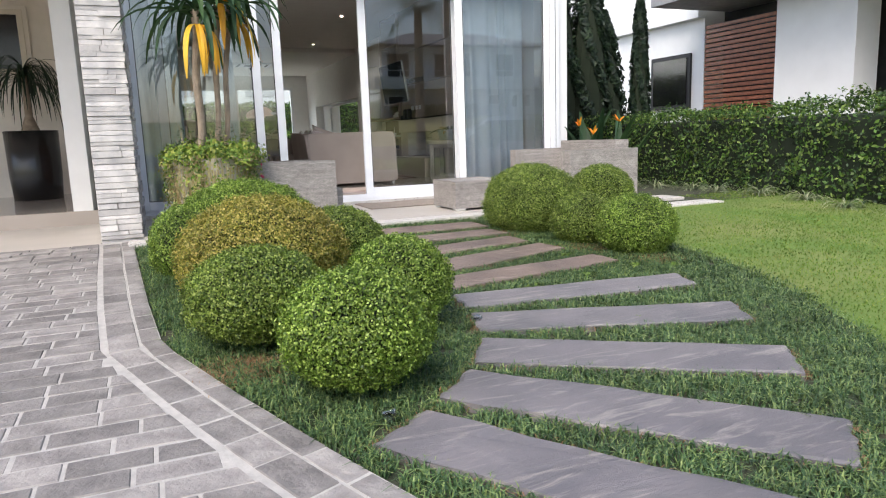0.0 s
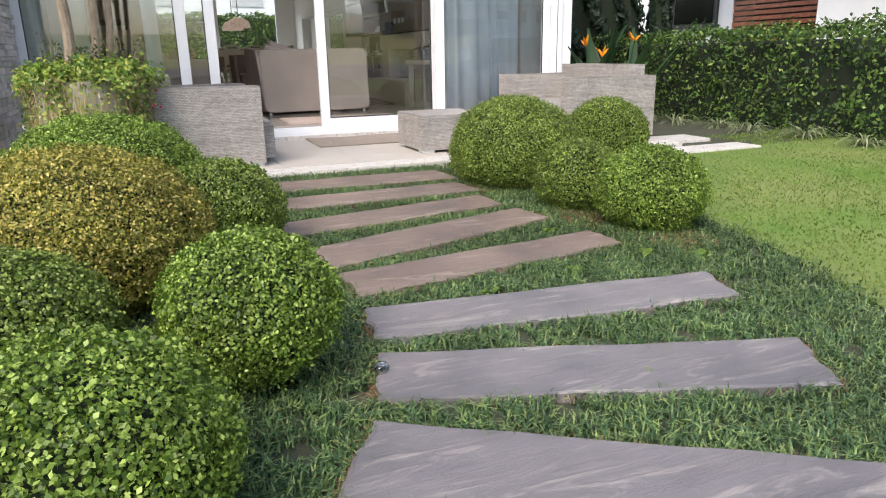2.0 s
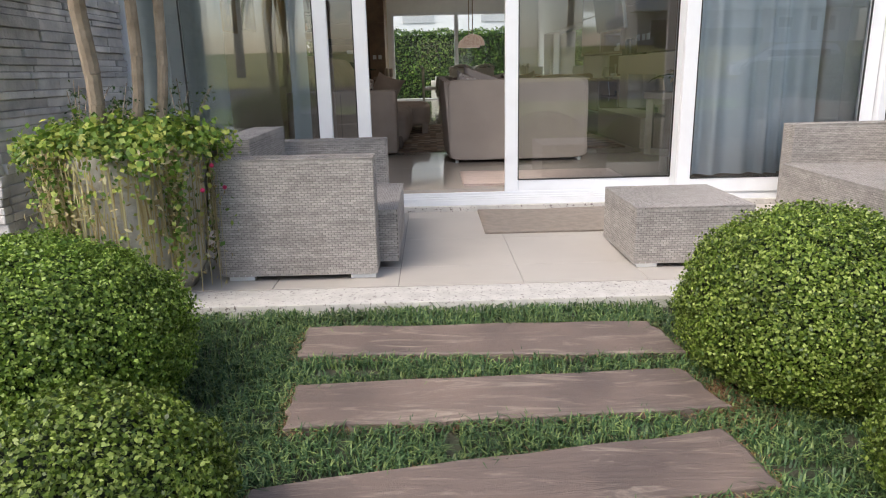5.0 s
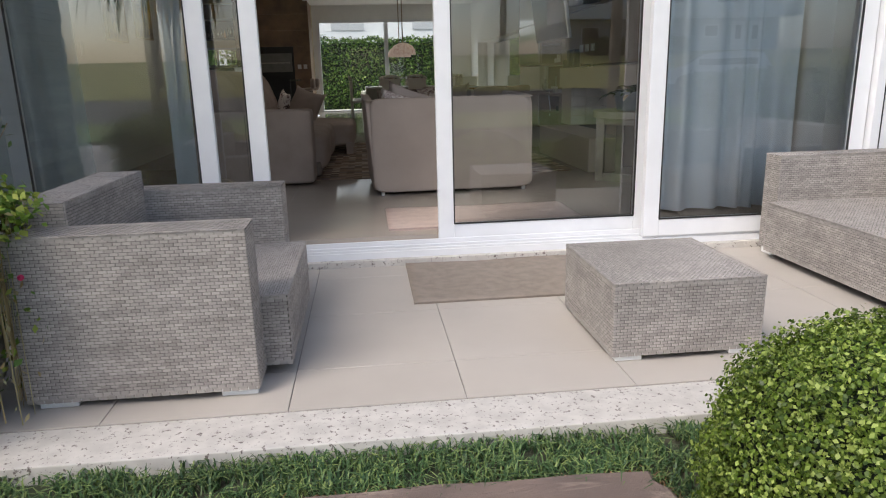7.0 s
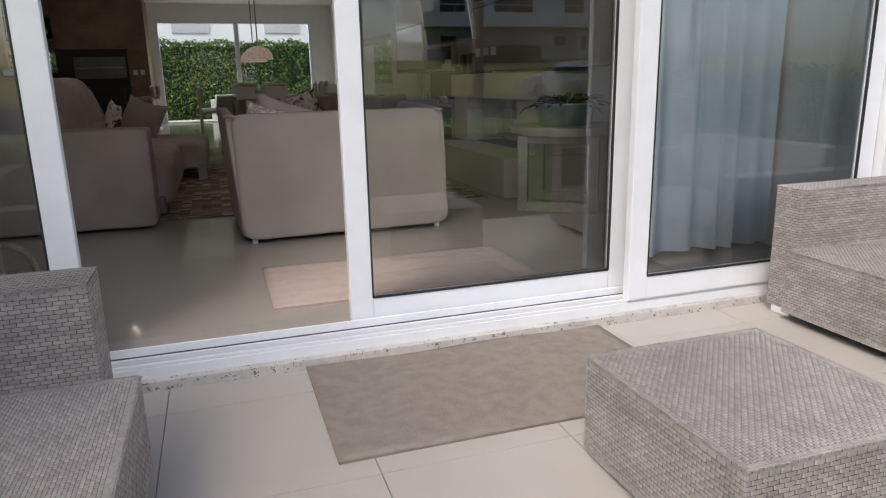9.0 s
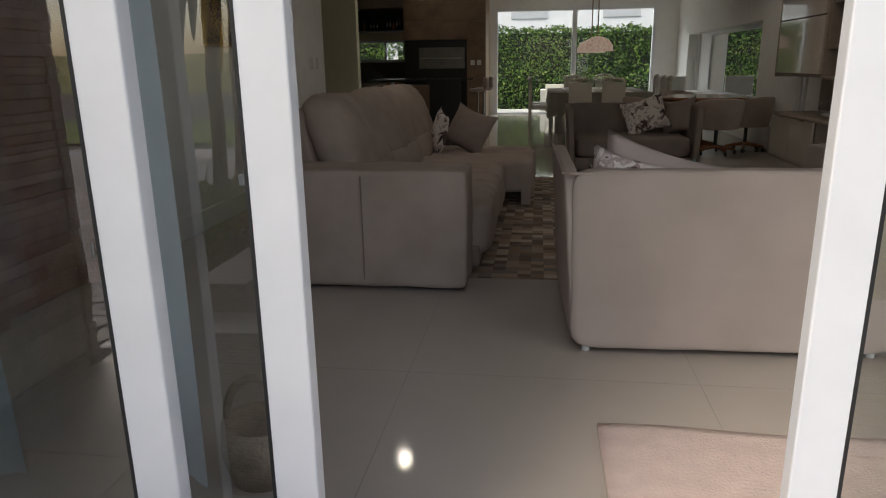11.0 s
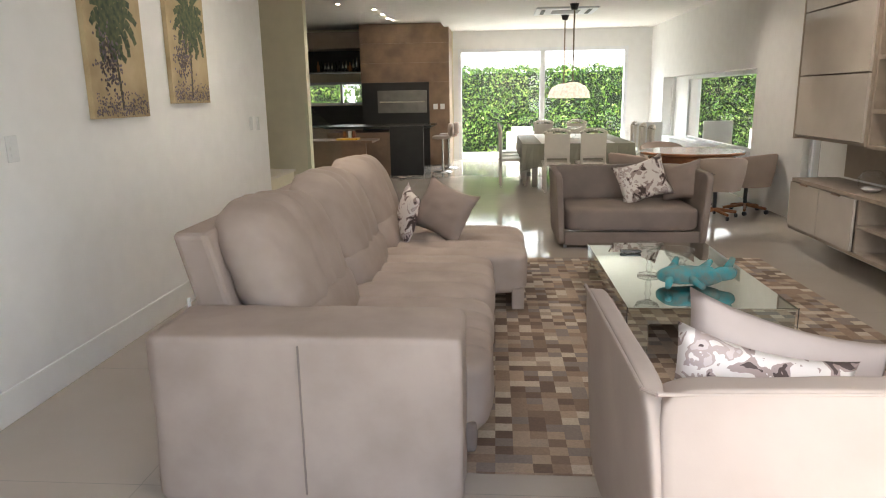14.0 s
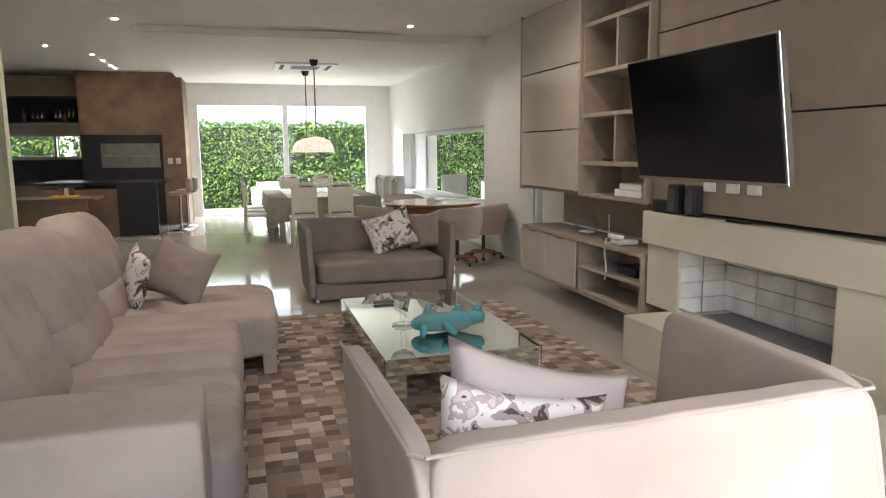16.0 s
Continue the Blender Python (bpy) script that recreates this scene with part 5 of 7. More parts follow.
    c = empty("parked_car", (17.4, -14.0, 0.3), "white hatchback parked at the roadside", "car", turn=197)
    bm = bmesh.new()
    # lengthwise outline of the body: x forward, z up
    side = ((-2.0, 0.3), (2.0, 0.3), (2.08, 0.55), (1.98, 0.78), (1.1, 0.98), (0.45, 1.42), (-0.9, 1.52), (-1.75, 1.40), (-2.05, 0.95))
    rings = [[bm.verts.new((x * (0.97 if abs(y) > 0.8 else 1), y * (0.82 if z > 1.2 else 1), z)) for x, z in side] for y in (-0.85, -0.7, 0.7, 0.85)]
    for p, q in zip(rings, rings[1:]):
        for k in range(len(side)):
            bm.faces.new((p[k], p[(k + 1) % len(side)], q[(k + 1) % len(side)], q[k]))
    bm.faces.new(rings[0]), bm.faces.new(list(reversed(rings[-1])))
    bmesh.ops.recalc_face_normals(bm, faces=bm.faces)
    part("body", bm, "porcelain", c)
    bm = bmesh.new()
    quad(bm, [(1.07, -0.6, 1.02), (1.07, 0.6, 1.02), (0.50, 0.56, 1.40), (0.50, -0.56, 1.40)])
    part("windscreen", bm, "black", c, "dark windscreen")
    for y in (-0.855, 0.83):
        part("side_window", prism([(0.7, y), (0.7, y + 0.025), (-1.5, y + 0.025), (-1.5, y)], 0.98, 1.22), "black", c)
        part("headlight", boxm(1.80, 2.0, y if y < 0 else y - 0.22, y + 0.24 if y < 0 else y + 0.02, 0.70, 0.82, 0.02), "metal", c)
    part("grille", boxm(2.0, 2.075, -0.4, 0.4, 0.42, 0.68, 0.02), "black_matt", c)
    for x in (-1.25, 1.25):
        for y in (-0.8, 0.8):
            wh = part("wheel", cyl((x, y - 0.1, 0.31), (x, y + 0.1, 0.31), 0.31, n=20), "black_matt", c)
            part("rim", cyl((x, y - 0.11, 0.31), (x, y + 0.11, 0.31), 0.19, n=12), "metal", wh)


M["dry_lawn"] = mat("dry_lawn", (0.30, 0.28, 0.08), 0.9, c2=(0.20, 0.21, 0.05), scale=0.6)
M["house_grey"] = mat("house_grey", (0.52, 0.53, 0.54), 0.8, var=0.04)
street_side()
hedge("street_hedge", 16.5, 22.5, -27.4, -26.8, 2.05, 2.95, 5000, 0.16, "hedge_leaf", "low clipped hedge before the opposite house", 34)


# ---- back garden ----
hedge("garden_hedge", -1.5, 9.5, 31.0, 31.8, -0.1, 2.45, 26000, 0.10, "hedge_leaf", "high dense green hedge behind the garden door", 35, share=0.5)
hedge("side_shrub", 8.2, 8.9, 19.0, 27.0, -0.1, 2.6, 15000, 0.10, "lime_leaf", "bright yellow-green shrub outside the bay window", 36, share=0.9)
hedge("kitchen_hedge", -6.0, -1.8, 30.6, 31.3, -0.1, 2.5, 9000, 0.10, "hedge_light", "bright green shrub outside the kitchen window", 37, share=0.8)
structure("garden_terrace", boxm(-1.0, 8.0, 26.46, 29.2, -0.1, 0.08), "patio_tile", "pale terrace behind the garden door")


def garden_set():
    e = empty("garden_sofa", (3.6, 27.9, 0.08), "pale garden armchair on the terrace", "armchair")
    part("seat", rbox(-0.4, 0.4, -0.4, 0.4, 0.05, 0.4), "chair_white", e)
    part("arm", rbox(-0.42, -0.28, -0.45, 0.4, 0.0, 0.62), "chair_white", e)
    part("arm", rbox(0.28, 0.42, -0.45, 0.4, 0.0, 0.62), "chair_white", e)
    part("backrest", rbox(-0.28, 0.28, 0.28, 0.42, 0.4, 0.75), "chair_white", e)
    h = empty("garden_house", (2.0, 36, -0.1), "pale neighbouring house behind the high hedge", "house")
    part("wall", boxm(-6, 7, 0, 6, 0, 5.5), "plaster_white", h)
    part("roof", boxm(-6.5, 7.5, -0.5, 6.5, 5.5, 5.8), "rust", h, "red tiled roof")
    for x in (-3.5, 0, 3.5):
        part("window", boxm(x, x + 1.4, -0.05, 0, 3.2, 4.5), "house_grey", h)


garden_set()


# ---- living room ----
def puff(x0, x1, y0, y1, z0, z1, p=5.0, n=9, shear=0.0, wrinkle=0.006, seed=0, bm=None, ribs=(), face="z"):
    """A soft block: a box with bulging sides and round edges, and grooves across its top or front at the fractions ribs of its length."""
    bm = bm or bmesh.new()
    c = Vector(((x0 + x1) / 2, (y0 + y1) / 2, (z0 + z1) / 2))
    h = Vector(((x1 - x0) / 2, (y1 - y0) / 2, (z1 - z0) / 2))
    verts = {}

    def vert(i, j, k):
        key = (i, j, k)
        if key not in verts:
            d = [2 * a / n - 1 for a in key]
            d = [math.sin(a * math.pi / 2) * 0.35 + a * 0.65 for a in d]
            l = (abs(d[0]) ** p + abs(d[1]) ** p + abs(d[2]) ** p) ** (1 / p)
            s = max(map(abs, d)) / l
            q = Vector((d[0] * s * h.x, d[1] * s * h.y, d[2] * s * h.z))
            w = wrinkle * noise.noise((q + c) * 5 + Vector((seed, 0, 0))) + wrinkle * 0.5 * noise.noise((q + c) * 14)
            q += q.normalized() * w
            for r in ribs:
                g = math.exp(-(((q.y / h.y + 1) / 2 - r) / 0.024) ** 2)
                if face == "z" and q.z > 0:
                    q.z -= 0.034 * g
                elif face == "x" and (q.x > 0 or q.z > h.z * 0.5):
                    q -= q.normalized() * 0.03 * g
            q.x -= shear * (q.z + h.z)
            verts[key] = bm.verts.new(c + q)
        return verts[key]

    for s in (0, n):
        for a in range(n):
            for b in range(n):
                for ax in range(3):
                    def key(u, v):
                        k = [u, v]
                        k.insert(ax, s)
                        return vert(*k)
                    f = [key(a, b), key(a + 1, b), key(a + 1, b + 1), key(a, b + 1)]
                    flip = (s == 0) != (ax == 1)
                    bm.faces.new(list(reversed(f)) if flip else f)
    return bm


def soft(name, parent, *a, material="suede", label="", **k):
    return part(name, puff(*a, **k), material, parent, label, smooth=True)


def long_sofa():
    e = empty("corner_sofa", (0, 0, 0), "large greige velvet sofa with a chaise and padded reclining backs", "sofa")
    soft("near_arm", e, 1.58, 2.76, 11.66, 12.06, 0.15, 0.83, p=34, n=18, wrinkle=0.008)
    part("arm_seam", boxm(2.160, 2.166, 11.652, 11.66, 0.2, 0.80), "suede_dark", e, "stitched seam")
    for k, (a, b) in enumerate(((12.05, 13.12), (13.10, 14.17))):
        soft("seat_cushion", e, 1.75, 2.87, a, b, 0.20, 0.58, p=7, n=30, wrinkle=0.012, seed=k, ribs=(0.27, 0.5, 0.73))
    soft("chaise", e, 1.75, 3.12, 14.14, 15.38, 0.24, 0.565, p=8, n=30, wrinkle=0.012, seed=5, ribs=(0.25, 0.45, 0.66))
    for y in (14.16, 15.2):
        part("chaise_foot", boxm(3.0, 3.09, y, y + 0.12, 0.142, 0.30, 0.01), "suede", e)
    # shade under the seat cushions is put into the base's darker suede
    part("base", boxm(1.6, 2.80, 12.06, 15.3, 0.16, 0.30, 0.02), "suede_dark", e, "base of the sofa with shade put into its darker suede")
    bm = boxm(1.72, 1.88, 12.10, 15.35, 0.30, 1.13, 0.03, 3)
    for v in bm.verts:
        v.co.x -= 0.26 * (v.co.z - 0.3)
    part("back_frame", bm, "suede", e)
    for k, (a, b) in enumerate(((12.14, 13.17), (13.23, 14.24), (14.30, 15.33))):
        soft("back_cushion", e, 1.76, 2.13, a, b, 0.62, 1.22, p=3.1, n=28, shear=0.36, wrinkle=0.018, seed=k + 8, ribs=(0.40, 0.58), face="x")
        soft("lumbar_cushion", e, 1.86, 2.16, a + 0.01, b - 0.01, 0.48, 0.80, p=3.2, n=10, shear=0.25, wrinkle=0.012, seed=k + 20)
    part("side_tag", boxm(1.55, 1.56, 12.105, 12.118, 0.80, 0.84), "porcelain", e, "small white tag")


def loveseat(name, cx, cy, w, d, turn, top, material, label, lean=0.0, flare=0.04, arm=-0.01):
    """A tub loveseat: its back to -y before it is turned; the back leans forward by lean, the arms outward by flare."""
    e = empty(name, (cx, cy, 0.14), label, "loveseat", "", turn)
    h = top - 0.14

    def slab(nm, x0, x1, y0, y1, z0, z1, tx=0.0, ty=0.0, rise=0.0, p=9):
        bm = puff(x0, x1, y0, y1, z0, z1, p=p, n=14, wrinkle=0.006, seed=x0)
        for v in bm.verts:
            f = (v.co.z - z0) / (z1 - z0)
            k = (v.co.y - y0) / (y1 - y0)
            v.co.x += tx * f
            v.co.z += rise * k * f
            v.co.y += ty * f * (1 - k if rise else 1)
        return part(nm, bm, material, e, smooth=True)

    slab("backrest", -w / 2 + flare, w / 2 - flare, -d / 2, -d / 2 + 0.10, 0.02, h, 0, lean, p=16)
    for nm, sg in (("left_arm", -1), ("right_arm", 1)):
        x0, x1 = sorted((sg * (w / 2 - flare), sg * (w / 2 - flare - 0.075)))
        slab(nm, x0, x1, -d / 2 + 0.012, d / 2, 0.02, h - 0.004, sg * flare, lean, arm if arm else 0.001)
    slab("seat", -w / 2 + flare + 0.07, w / 2 - flare - 0.07, -d / 2 + 0.12 + lean * 0.4, d / 2 - 0.02, 0.16, 0.40)
    part("front_panel", boxm(-w / 2 + flare + 0.07, w / 2 - flare - 0.07, d / 2 - 0.10, d / 2 - 0.04, 0.02, 0.158, 0.004), material, e)
    bm = bmesh.new()
    yb, hf = -d / 2 + lean, h - 0.014
    pts = [(-w / 2 + 0.004, d / 2 - 0.03, hf + arm * 0.97), (-w / 2 + 0.004, yb + 0.04, hf), (-w / 2 + 0.035, yb + 0.004, hf), (w / 2 - 0.035, yb + 0.004, hf), (w / 2 - 0.004, yb + 0.04, hf), (w / 2 - 0.004, d / 2 - 0.03, hf + arm * 0.97)]
    for p, q in zip(pts, pts[1:]):
        cyl(p, q, 0.006, n=8, bm=bm)
    part("piping", bm, material, e)
    for x in (-w / 2 + 0.12, w / 2 - 0.12):
        for y in (-d / 2 + 0.06, d / 2 - 0.1):
            part("foot", cyl((x, y, -0.01), (x, y, 0.03), 0.018, n=10), "porcelain", e)
    return e


def throw_pillow(at, rot, w, h, t, material, label, seed):
    e = empty("throw_pillow", at, label, "pillow")
    e.matrix_world = pose(*at, *rot)
    part("cover", pillow_mesh(w, h, t, 14, seed), material, e, smooth=True)
    return e


def floral_material():
    m = mat("floral", (0.70, 0.64, 0.60), 0.8)
    nt = m.node_tree
    b = nt.nodes["Principled BSDF"]
    tc = nt.nodes.new("ShaderNodeTexCoord")
    n = nt.nodes.new("ShaderNodeTexNoise")
    n.inputs["Scale"].default_value, n.inputs["Detail"].default_value, n.inputs["Distortion"].default_value = 8.0, 3.0, 0.9
    nt.links.new(tc.outputs["Object"], n.inputs["Vector"])
    cr = nt.nodes.new("ShaderNodeValToRGB")
    cr.color_ramp.interpolation = "CONSTANT"
    for pos, c in ((0.0, (0.07, 0.045, 0.04)), (0.40, (0.33, 0.25, 0.23)), (0.455, (0.66, 0.60, 0.56)), (0.585, (0.38, 0.30, 0.28)), (0.64, (0.50, 0.42, 0.40))):
        e = cr.color_ramp.elements[0] if pos == 0 else cr.color_ramp.elements.new(pos)
        e.color = (*c, 1)
    cr.color_ramp.elements[-1].color = (0.08, 0.05, 0.05, 1)
    cr.color_ramp.elements[-1].position = 0.72
    nt.links.new(n.outputs["Fac"], cr.inputs[0])
    nt.links.new(cr.outputs[0], b.inputs["Base Color"])
    return m


M["floral"] = floral_material()
M["pillow_grey"] = mat("pillow_grey", (0.40, 0.33, 0.30), 0.75, var=0.05, scale=5)
M["pillow_brown"] = mat("pillow_brown", (0.27, 0.205, 0.175), 0.75, var=0.06, scale=5)

long_sofa()
loveseat("near_loveseat", 3.98, 11.45, 1.47, 1.14, 2, 0.935, "suede_light", "pale greige velvet loveseat standing with its back to the glass doors", 0.17, 0.045, 0.03)
loveseat("far_loveseat", 4.26, 16.72, 1.56, 0.98, 180, 0.90, "suede_dark", "taupe velvet loveseat facing the mirrored coffee table")
throw_pillow((3.71, 11.33, 0.56), (-22, 17, 4), 0.70, 0.47, 0.17, "pillow_grey", "plain grey satin pillow leaning in the near loveseat", 1)
throw_pillow((3.585, 11.22, 0.555), (-14, 13, 0), 0.54, 0.43, 0.14, "floral", "pale pillow with dark flowers in the near loveseat", 2)
throw_pillow((4.52, 16.72, 0.55), (-16, -16, 8), 0.56, 0.46, 0.14, "floral", "pale pillow with brown flowers on the taupe loveseat", 3)
throw_pillow((4.86, 16.74, 0.54), (-12, -10, -38), 0.44, 0.44, 0.14, "pillow_brown", "plain taupe pillow on the taupe loveseat", 4)
throw_pillow((2.12, 14.72, 0.56), (-14, 8, -72), 0.44, 0.42, 0.12, "floral", "dark flowered pillow on the chaise", 5)
throw_pillow((2.36, 14.80, 0.56), (-24, 14, -40), 0.56, 0.46, 0.15, "pillow_brown", "plain brown pillow leaning on the chaise", 6)


def rug():
    e = empty("patchwork_rug", (0, 0, 0), "brown and beige patchwork hide rug under the sofas", "rug")
    part("hide", boxm(2.30, 5.36, 11.95, 15.82, 0.130, 0.140, 0.002, 1), "rug", e)


def coffee_table():
    e = empty("mirrored_coffee_table", (4.15, 14.21, 0.14), "low rectangular coffee table clad in mirror", "coffee table")
    part("tabletop", boxm(-0.49, 0.49, -0.91, 0.91, 0.285, 0.297, 0.002, 1), "mirror", e)
    part("apron", boxm(-0.48, 0.48, -0.90, 0.90, 0.19, 0.284), "mirror", e)
    for x in (-0.48, 0.36):
        for y in (-0.90, 0.78):
            part("leg", boxm(x, x + 0.12, y, y + 0.12, 0.0, 0.189), "mirror", e)
    for x in (-0.491, 0.491):
        part("edge", boxm(x - 0.002, x + 0.002, -0.913, -0.909, 0.0, 0.3), "black_matt", e)


M["table_glass"] = glass_material("table_glass", (0.80, 0.88, 0.85), 2.0)
M["crystal"] = glass_material("crystal", (0.975, 0.985, 0.985), 0.85)
ct = M["crystal"].node_tree
lw = ct.nodes.new("ShaderNodeLayerWeight")
lw.inputs[0].default_value = 0.22
ct.links.new(lw.outputs["Facing"], [n for n in ct.nodes if n.type == "MATH"][0].inputs[0])
rug()
coffee_table()


def goblet(at, s=1.0, name="crystal_goblet", label="tall pressed glass compote bowl on the coffee table"):
    e = empty(name, at, label, "glass")
    part("foot", lathe([(0.065 * s, 0.0), (0.06 * s, 0.008), (0.012 * s, 0.02)], 20), "crystal", e, smooth=True)
    part("stem", lathe([(0.012 * s, 0.02), (0.02 * s, 0.06), (0.012 * s, 0.09), (0.022 * s, 0.12), (0.01 * s, 0.15), (0.02 * s, 0.17)], 16), "crystal", e, smooth=True)
    part("bowl", lathe([(0.02 * s, 0.17), (0.06 * s, 0.19), (0.075 * s, 0.225), (0.072 * s, 0.225), (0.055 * s, 0.196), (0.0, 0.18)], 24), "crystal", e, smooth=True)


goblet((3.94, 14.03, 0.443), 1.2)


def table_things():
    e = empty("crystal_bowl", (4.24, 14.42, 0.443), "cut crystal bowl on the coffee table", "bowl")
    part("bowl", lathe([(0.05, 0.0), (0.09, 0.05), (0.115, 0.10), (0.11, 0.10), (0.08, 0.05), (0.0, 0.012)], 20), "crystal", e)
    e = empty("remote_control", (3.95, 14.74, 0.443), "black remote control on the coffee table", "remote control")
    part("case", boxm(-0.08, 0.08, -0.025, 0.025, 0, 0.018, 0.005), "black", e)
    # turquoise weathered ornament lying on the table
    e = empty("turquoise_figure", (4.19, 13.78, 0.443), "weathered turquoise animal ornament lying on the coffee table", "ornament")
    bm = bmesh.new()
    puff(-0.24, 0.16, -0.09, 0.09, 0.0, 0.13, p=2.6, n=10, wrinkle=0.03, bm=bm)
    puff(0.10, 0.27, -0.05, 0.06, 0.03, 0.13, p=2.2, n=8, wrinkle=0.02, bm=bm)
    for p, q in (((-0.18, -0.05, 0.06), (-0.22, -0.16, 0.03)), ((-0.05, -0.06, 0.06), (0.0, -0.17, 0.03)), ((0.05, 0.04, 0.1), (0.12, 0.12, 0.13)), ((-0.14, 0.05, 0.1), (-0.10, 0.13, 0.15)), ((0.2, 0.03, 0.1), (0.25, 0.08, 0.16))):
        cyl(p, q, 0.03, 0.018, 10, bm=bm)
    part("figure", bm, "turquoise", e, smooth=True)


table_things()


def cabinet(name, label, x0, x1, y0, y1, z0, z1, t=0.025, material="taupe_shelf"):
    e = empty(name, (x0, y0, z0), label, "cabinet")
    b = lambda a, b_, c, d, f, g: boxm(a - x0, b_ - x0, c - y0, d - y0, f - z0, g - z0, 0.001, 1)
    part("top_board", b(x0, x1, y0, y1, z1 - t, z1), material, e)
    part("bottom_board", b(x0, x1, y0, y1, z0, z0 + t), material, e)
    part("side_board", b(x0, x1, y0, y0 + t, z0 + t, z1 - t), material, e)
    part("side_board", b(x0, x1, y1 - t, y1, z0 + t, z1 - t), material, e)
    part("back_board", b(x1 - 0.01, x1, y0 + t, y1 - t, z0 + t, z1 - t), material, e)
    return e, b


def wall_units():
    e, b = cabinet("upper_cabinet", "tall wall cabinet with three glossy greige doors", 5.80, 6.24, 15.06, 16.31, 1.23, 2.97)
    for a, c in ((1.262, 1.800), (1.812, 2.372), (2.384, 2.945)):
        part("door", b(5.778, 5.799, 15.07, 16.30, a, c), "gloss_taupe", e, "glossy greige door")
    part("end_trim", b(5.776, 6.24, 16.312, 16.335, 1.22, 2.98), "taupe_shelf", e)
    e, b = cabinet("open_shelf_unit", "open greige shelf unit between cabinet and television panel", 5.82, 6.22, 14.04, 15.055, 1.215, 3.27, 0.03)
    for z in (1.49, 1.90, 2.25, 2.66):
        part("shelf", b(5.82, 6.20, 14.07, 15.025, z, z + 0.035), "taupe_shelf", e)
    for z0, z1 in ((1.527, 1.898), (2.287, 2.658)):
        part("divider", b(5.83, 6.2, 14.50, 14.53, z0, z1), "taupe_shelf", e)
    e, b = cabinet("lower_cabinet", "long floating low cabinet with pale doors and open shelves", 5.80, 6.24, 14.02, 16.31, 0.34, 0.84, 0.03)
    for a, c in ((15.69, 16.29), (15.07, 15.68)):
        d = part("door", b(5.778, 5.799, a, c, 0.375, 0.805), "gloss_taupe", e, "pale glossy door")
        part("handle", b(5.768, 5.778, (a + c) / 2 - 0.07, (a + c) / 2 + 0.07, 0.795, 0.812), "wood_mid", d)
    part("shelf", b(5.81, 6.23, 14.05, 15.05, 0.575, 0.60), "taupe_shelf", e)
    part("divider", b(5.81, 6.23, 15.045, 15.07, 0.37, 0.81), "taupe_shelf", e)
    structure("panel_behind_cabinet", boxm(6.232, 6.249, 14.05, 16.2, 0.86, 1.21), "taupe", "greige panel between the cabinets")


def tv_wall():
    e = empty("tv_wall_cladding", (5.88, 13.0, 1.2), "greige wall panelling with fine horizontal grooves", "wall panel")
    for a, c in ((1.20, 1.822), (1.832, 2.452), (2.462, 3.278)):
        part("board", boxm(0.0, 0.36, -2.0, 1.035, a - 1.2, c - 1.2, 0.002, 1), "taupe", e)
    t = empty("television", (5.30, 12.75, 1.80), "large flat black television with a silver rim on a swing arm", "television")
    t.matrix_world = pose(5.30, 12.75, 1.80, 0, -9, 1)
    part("rim", boxm(-0.02, 0.025, -0.605, 0.605, -0.355, 0.355, 0.006), "metal", t)
    part("screen", boxm(-0.024, -0.018, -0.592, 0.592, -0.335, 0.342), "screen", t)
    part("rear_housing", boxm(0.026, 0.07, -0.35, 0.35, -0.25, 0.2, 0.01), "black_matt", t)
    part("arm", boxm(0.07, 0.57, -0.05, 0.05, -0.04, 0.04), "black_matt", t)
    for y in (13.38, 13.16, 12.97):
        s = empty("wall_socket", (5.879, y, 1.385), "white socket plate under the television", "socket", "sockets on the panel")
        part("plate", boxm(-0.008, 0, -0.06, 0.06, -0.04, 0.04, 0.003), "porcelain", s)
        part("insert", boxm(-0.012, -0.008, -0.02, 0.02, -0.02, 0.02), "porcelain", s)
    for y in (13.70, 13.50):
        s = empty("speaker", (5.86, y, 1.172), "small black desktop speaker on the mantel", "speaker", "speakers on the mantel")
        part("body", puff(-0.05, 0.05, -0.055, 0.055, 0, 0.21, p=10, n=6), "black_matt", s)
        part("grille", boxm(-0.054, -0.05, -0.04, 0.04, 0.02, 0.18), "grey_dark", s)
    s = empty("media_box", (5.90, 13.83, 1.172), "flat black media box on the mantel", "electronics")
    part("case", boxm(-0.08, 0.08, -0.11, 0.11, 0, 0.09, 0.004), "black_matt", s)
    s = empty("remote_control", (5.84, 13.05, 1.172), "black remote control on the mantel", "remote control")
    part("case", boxm(-0.025, 0.025, -0.09, 0.09, 0, 0.02, 0.005), "black", s)


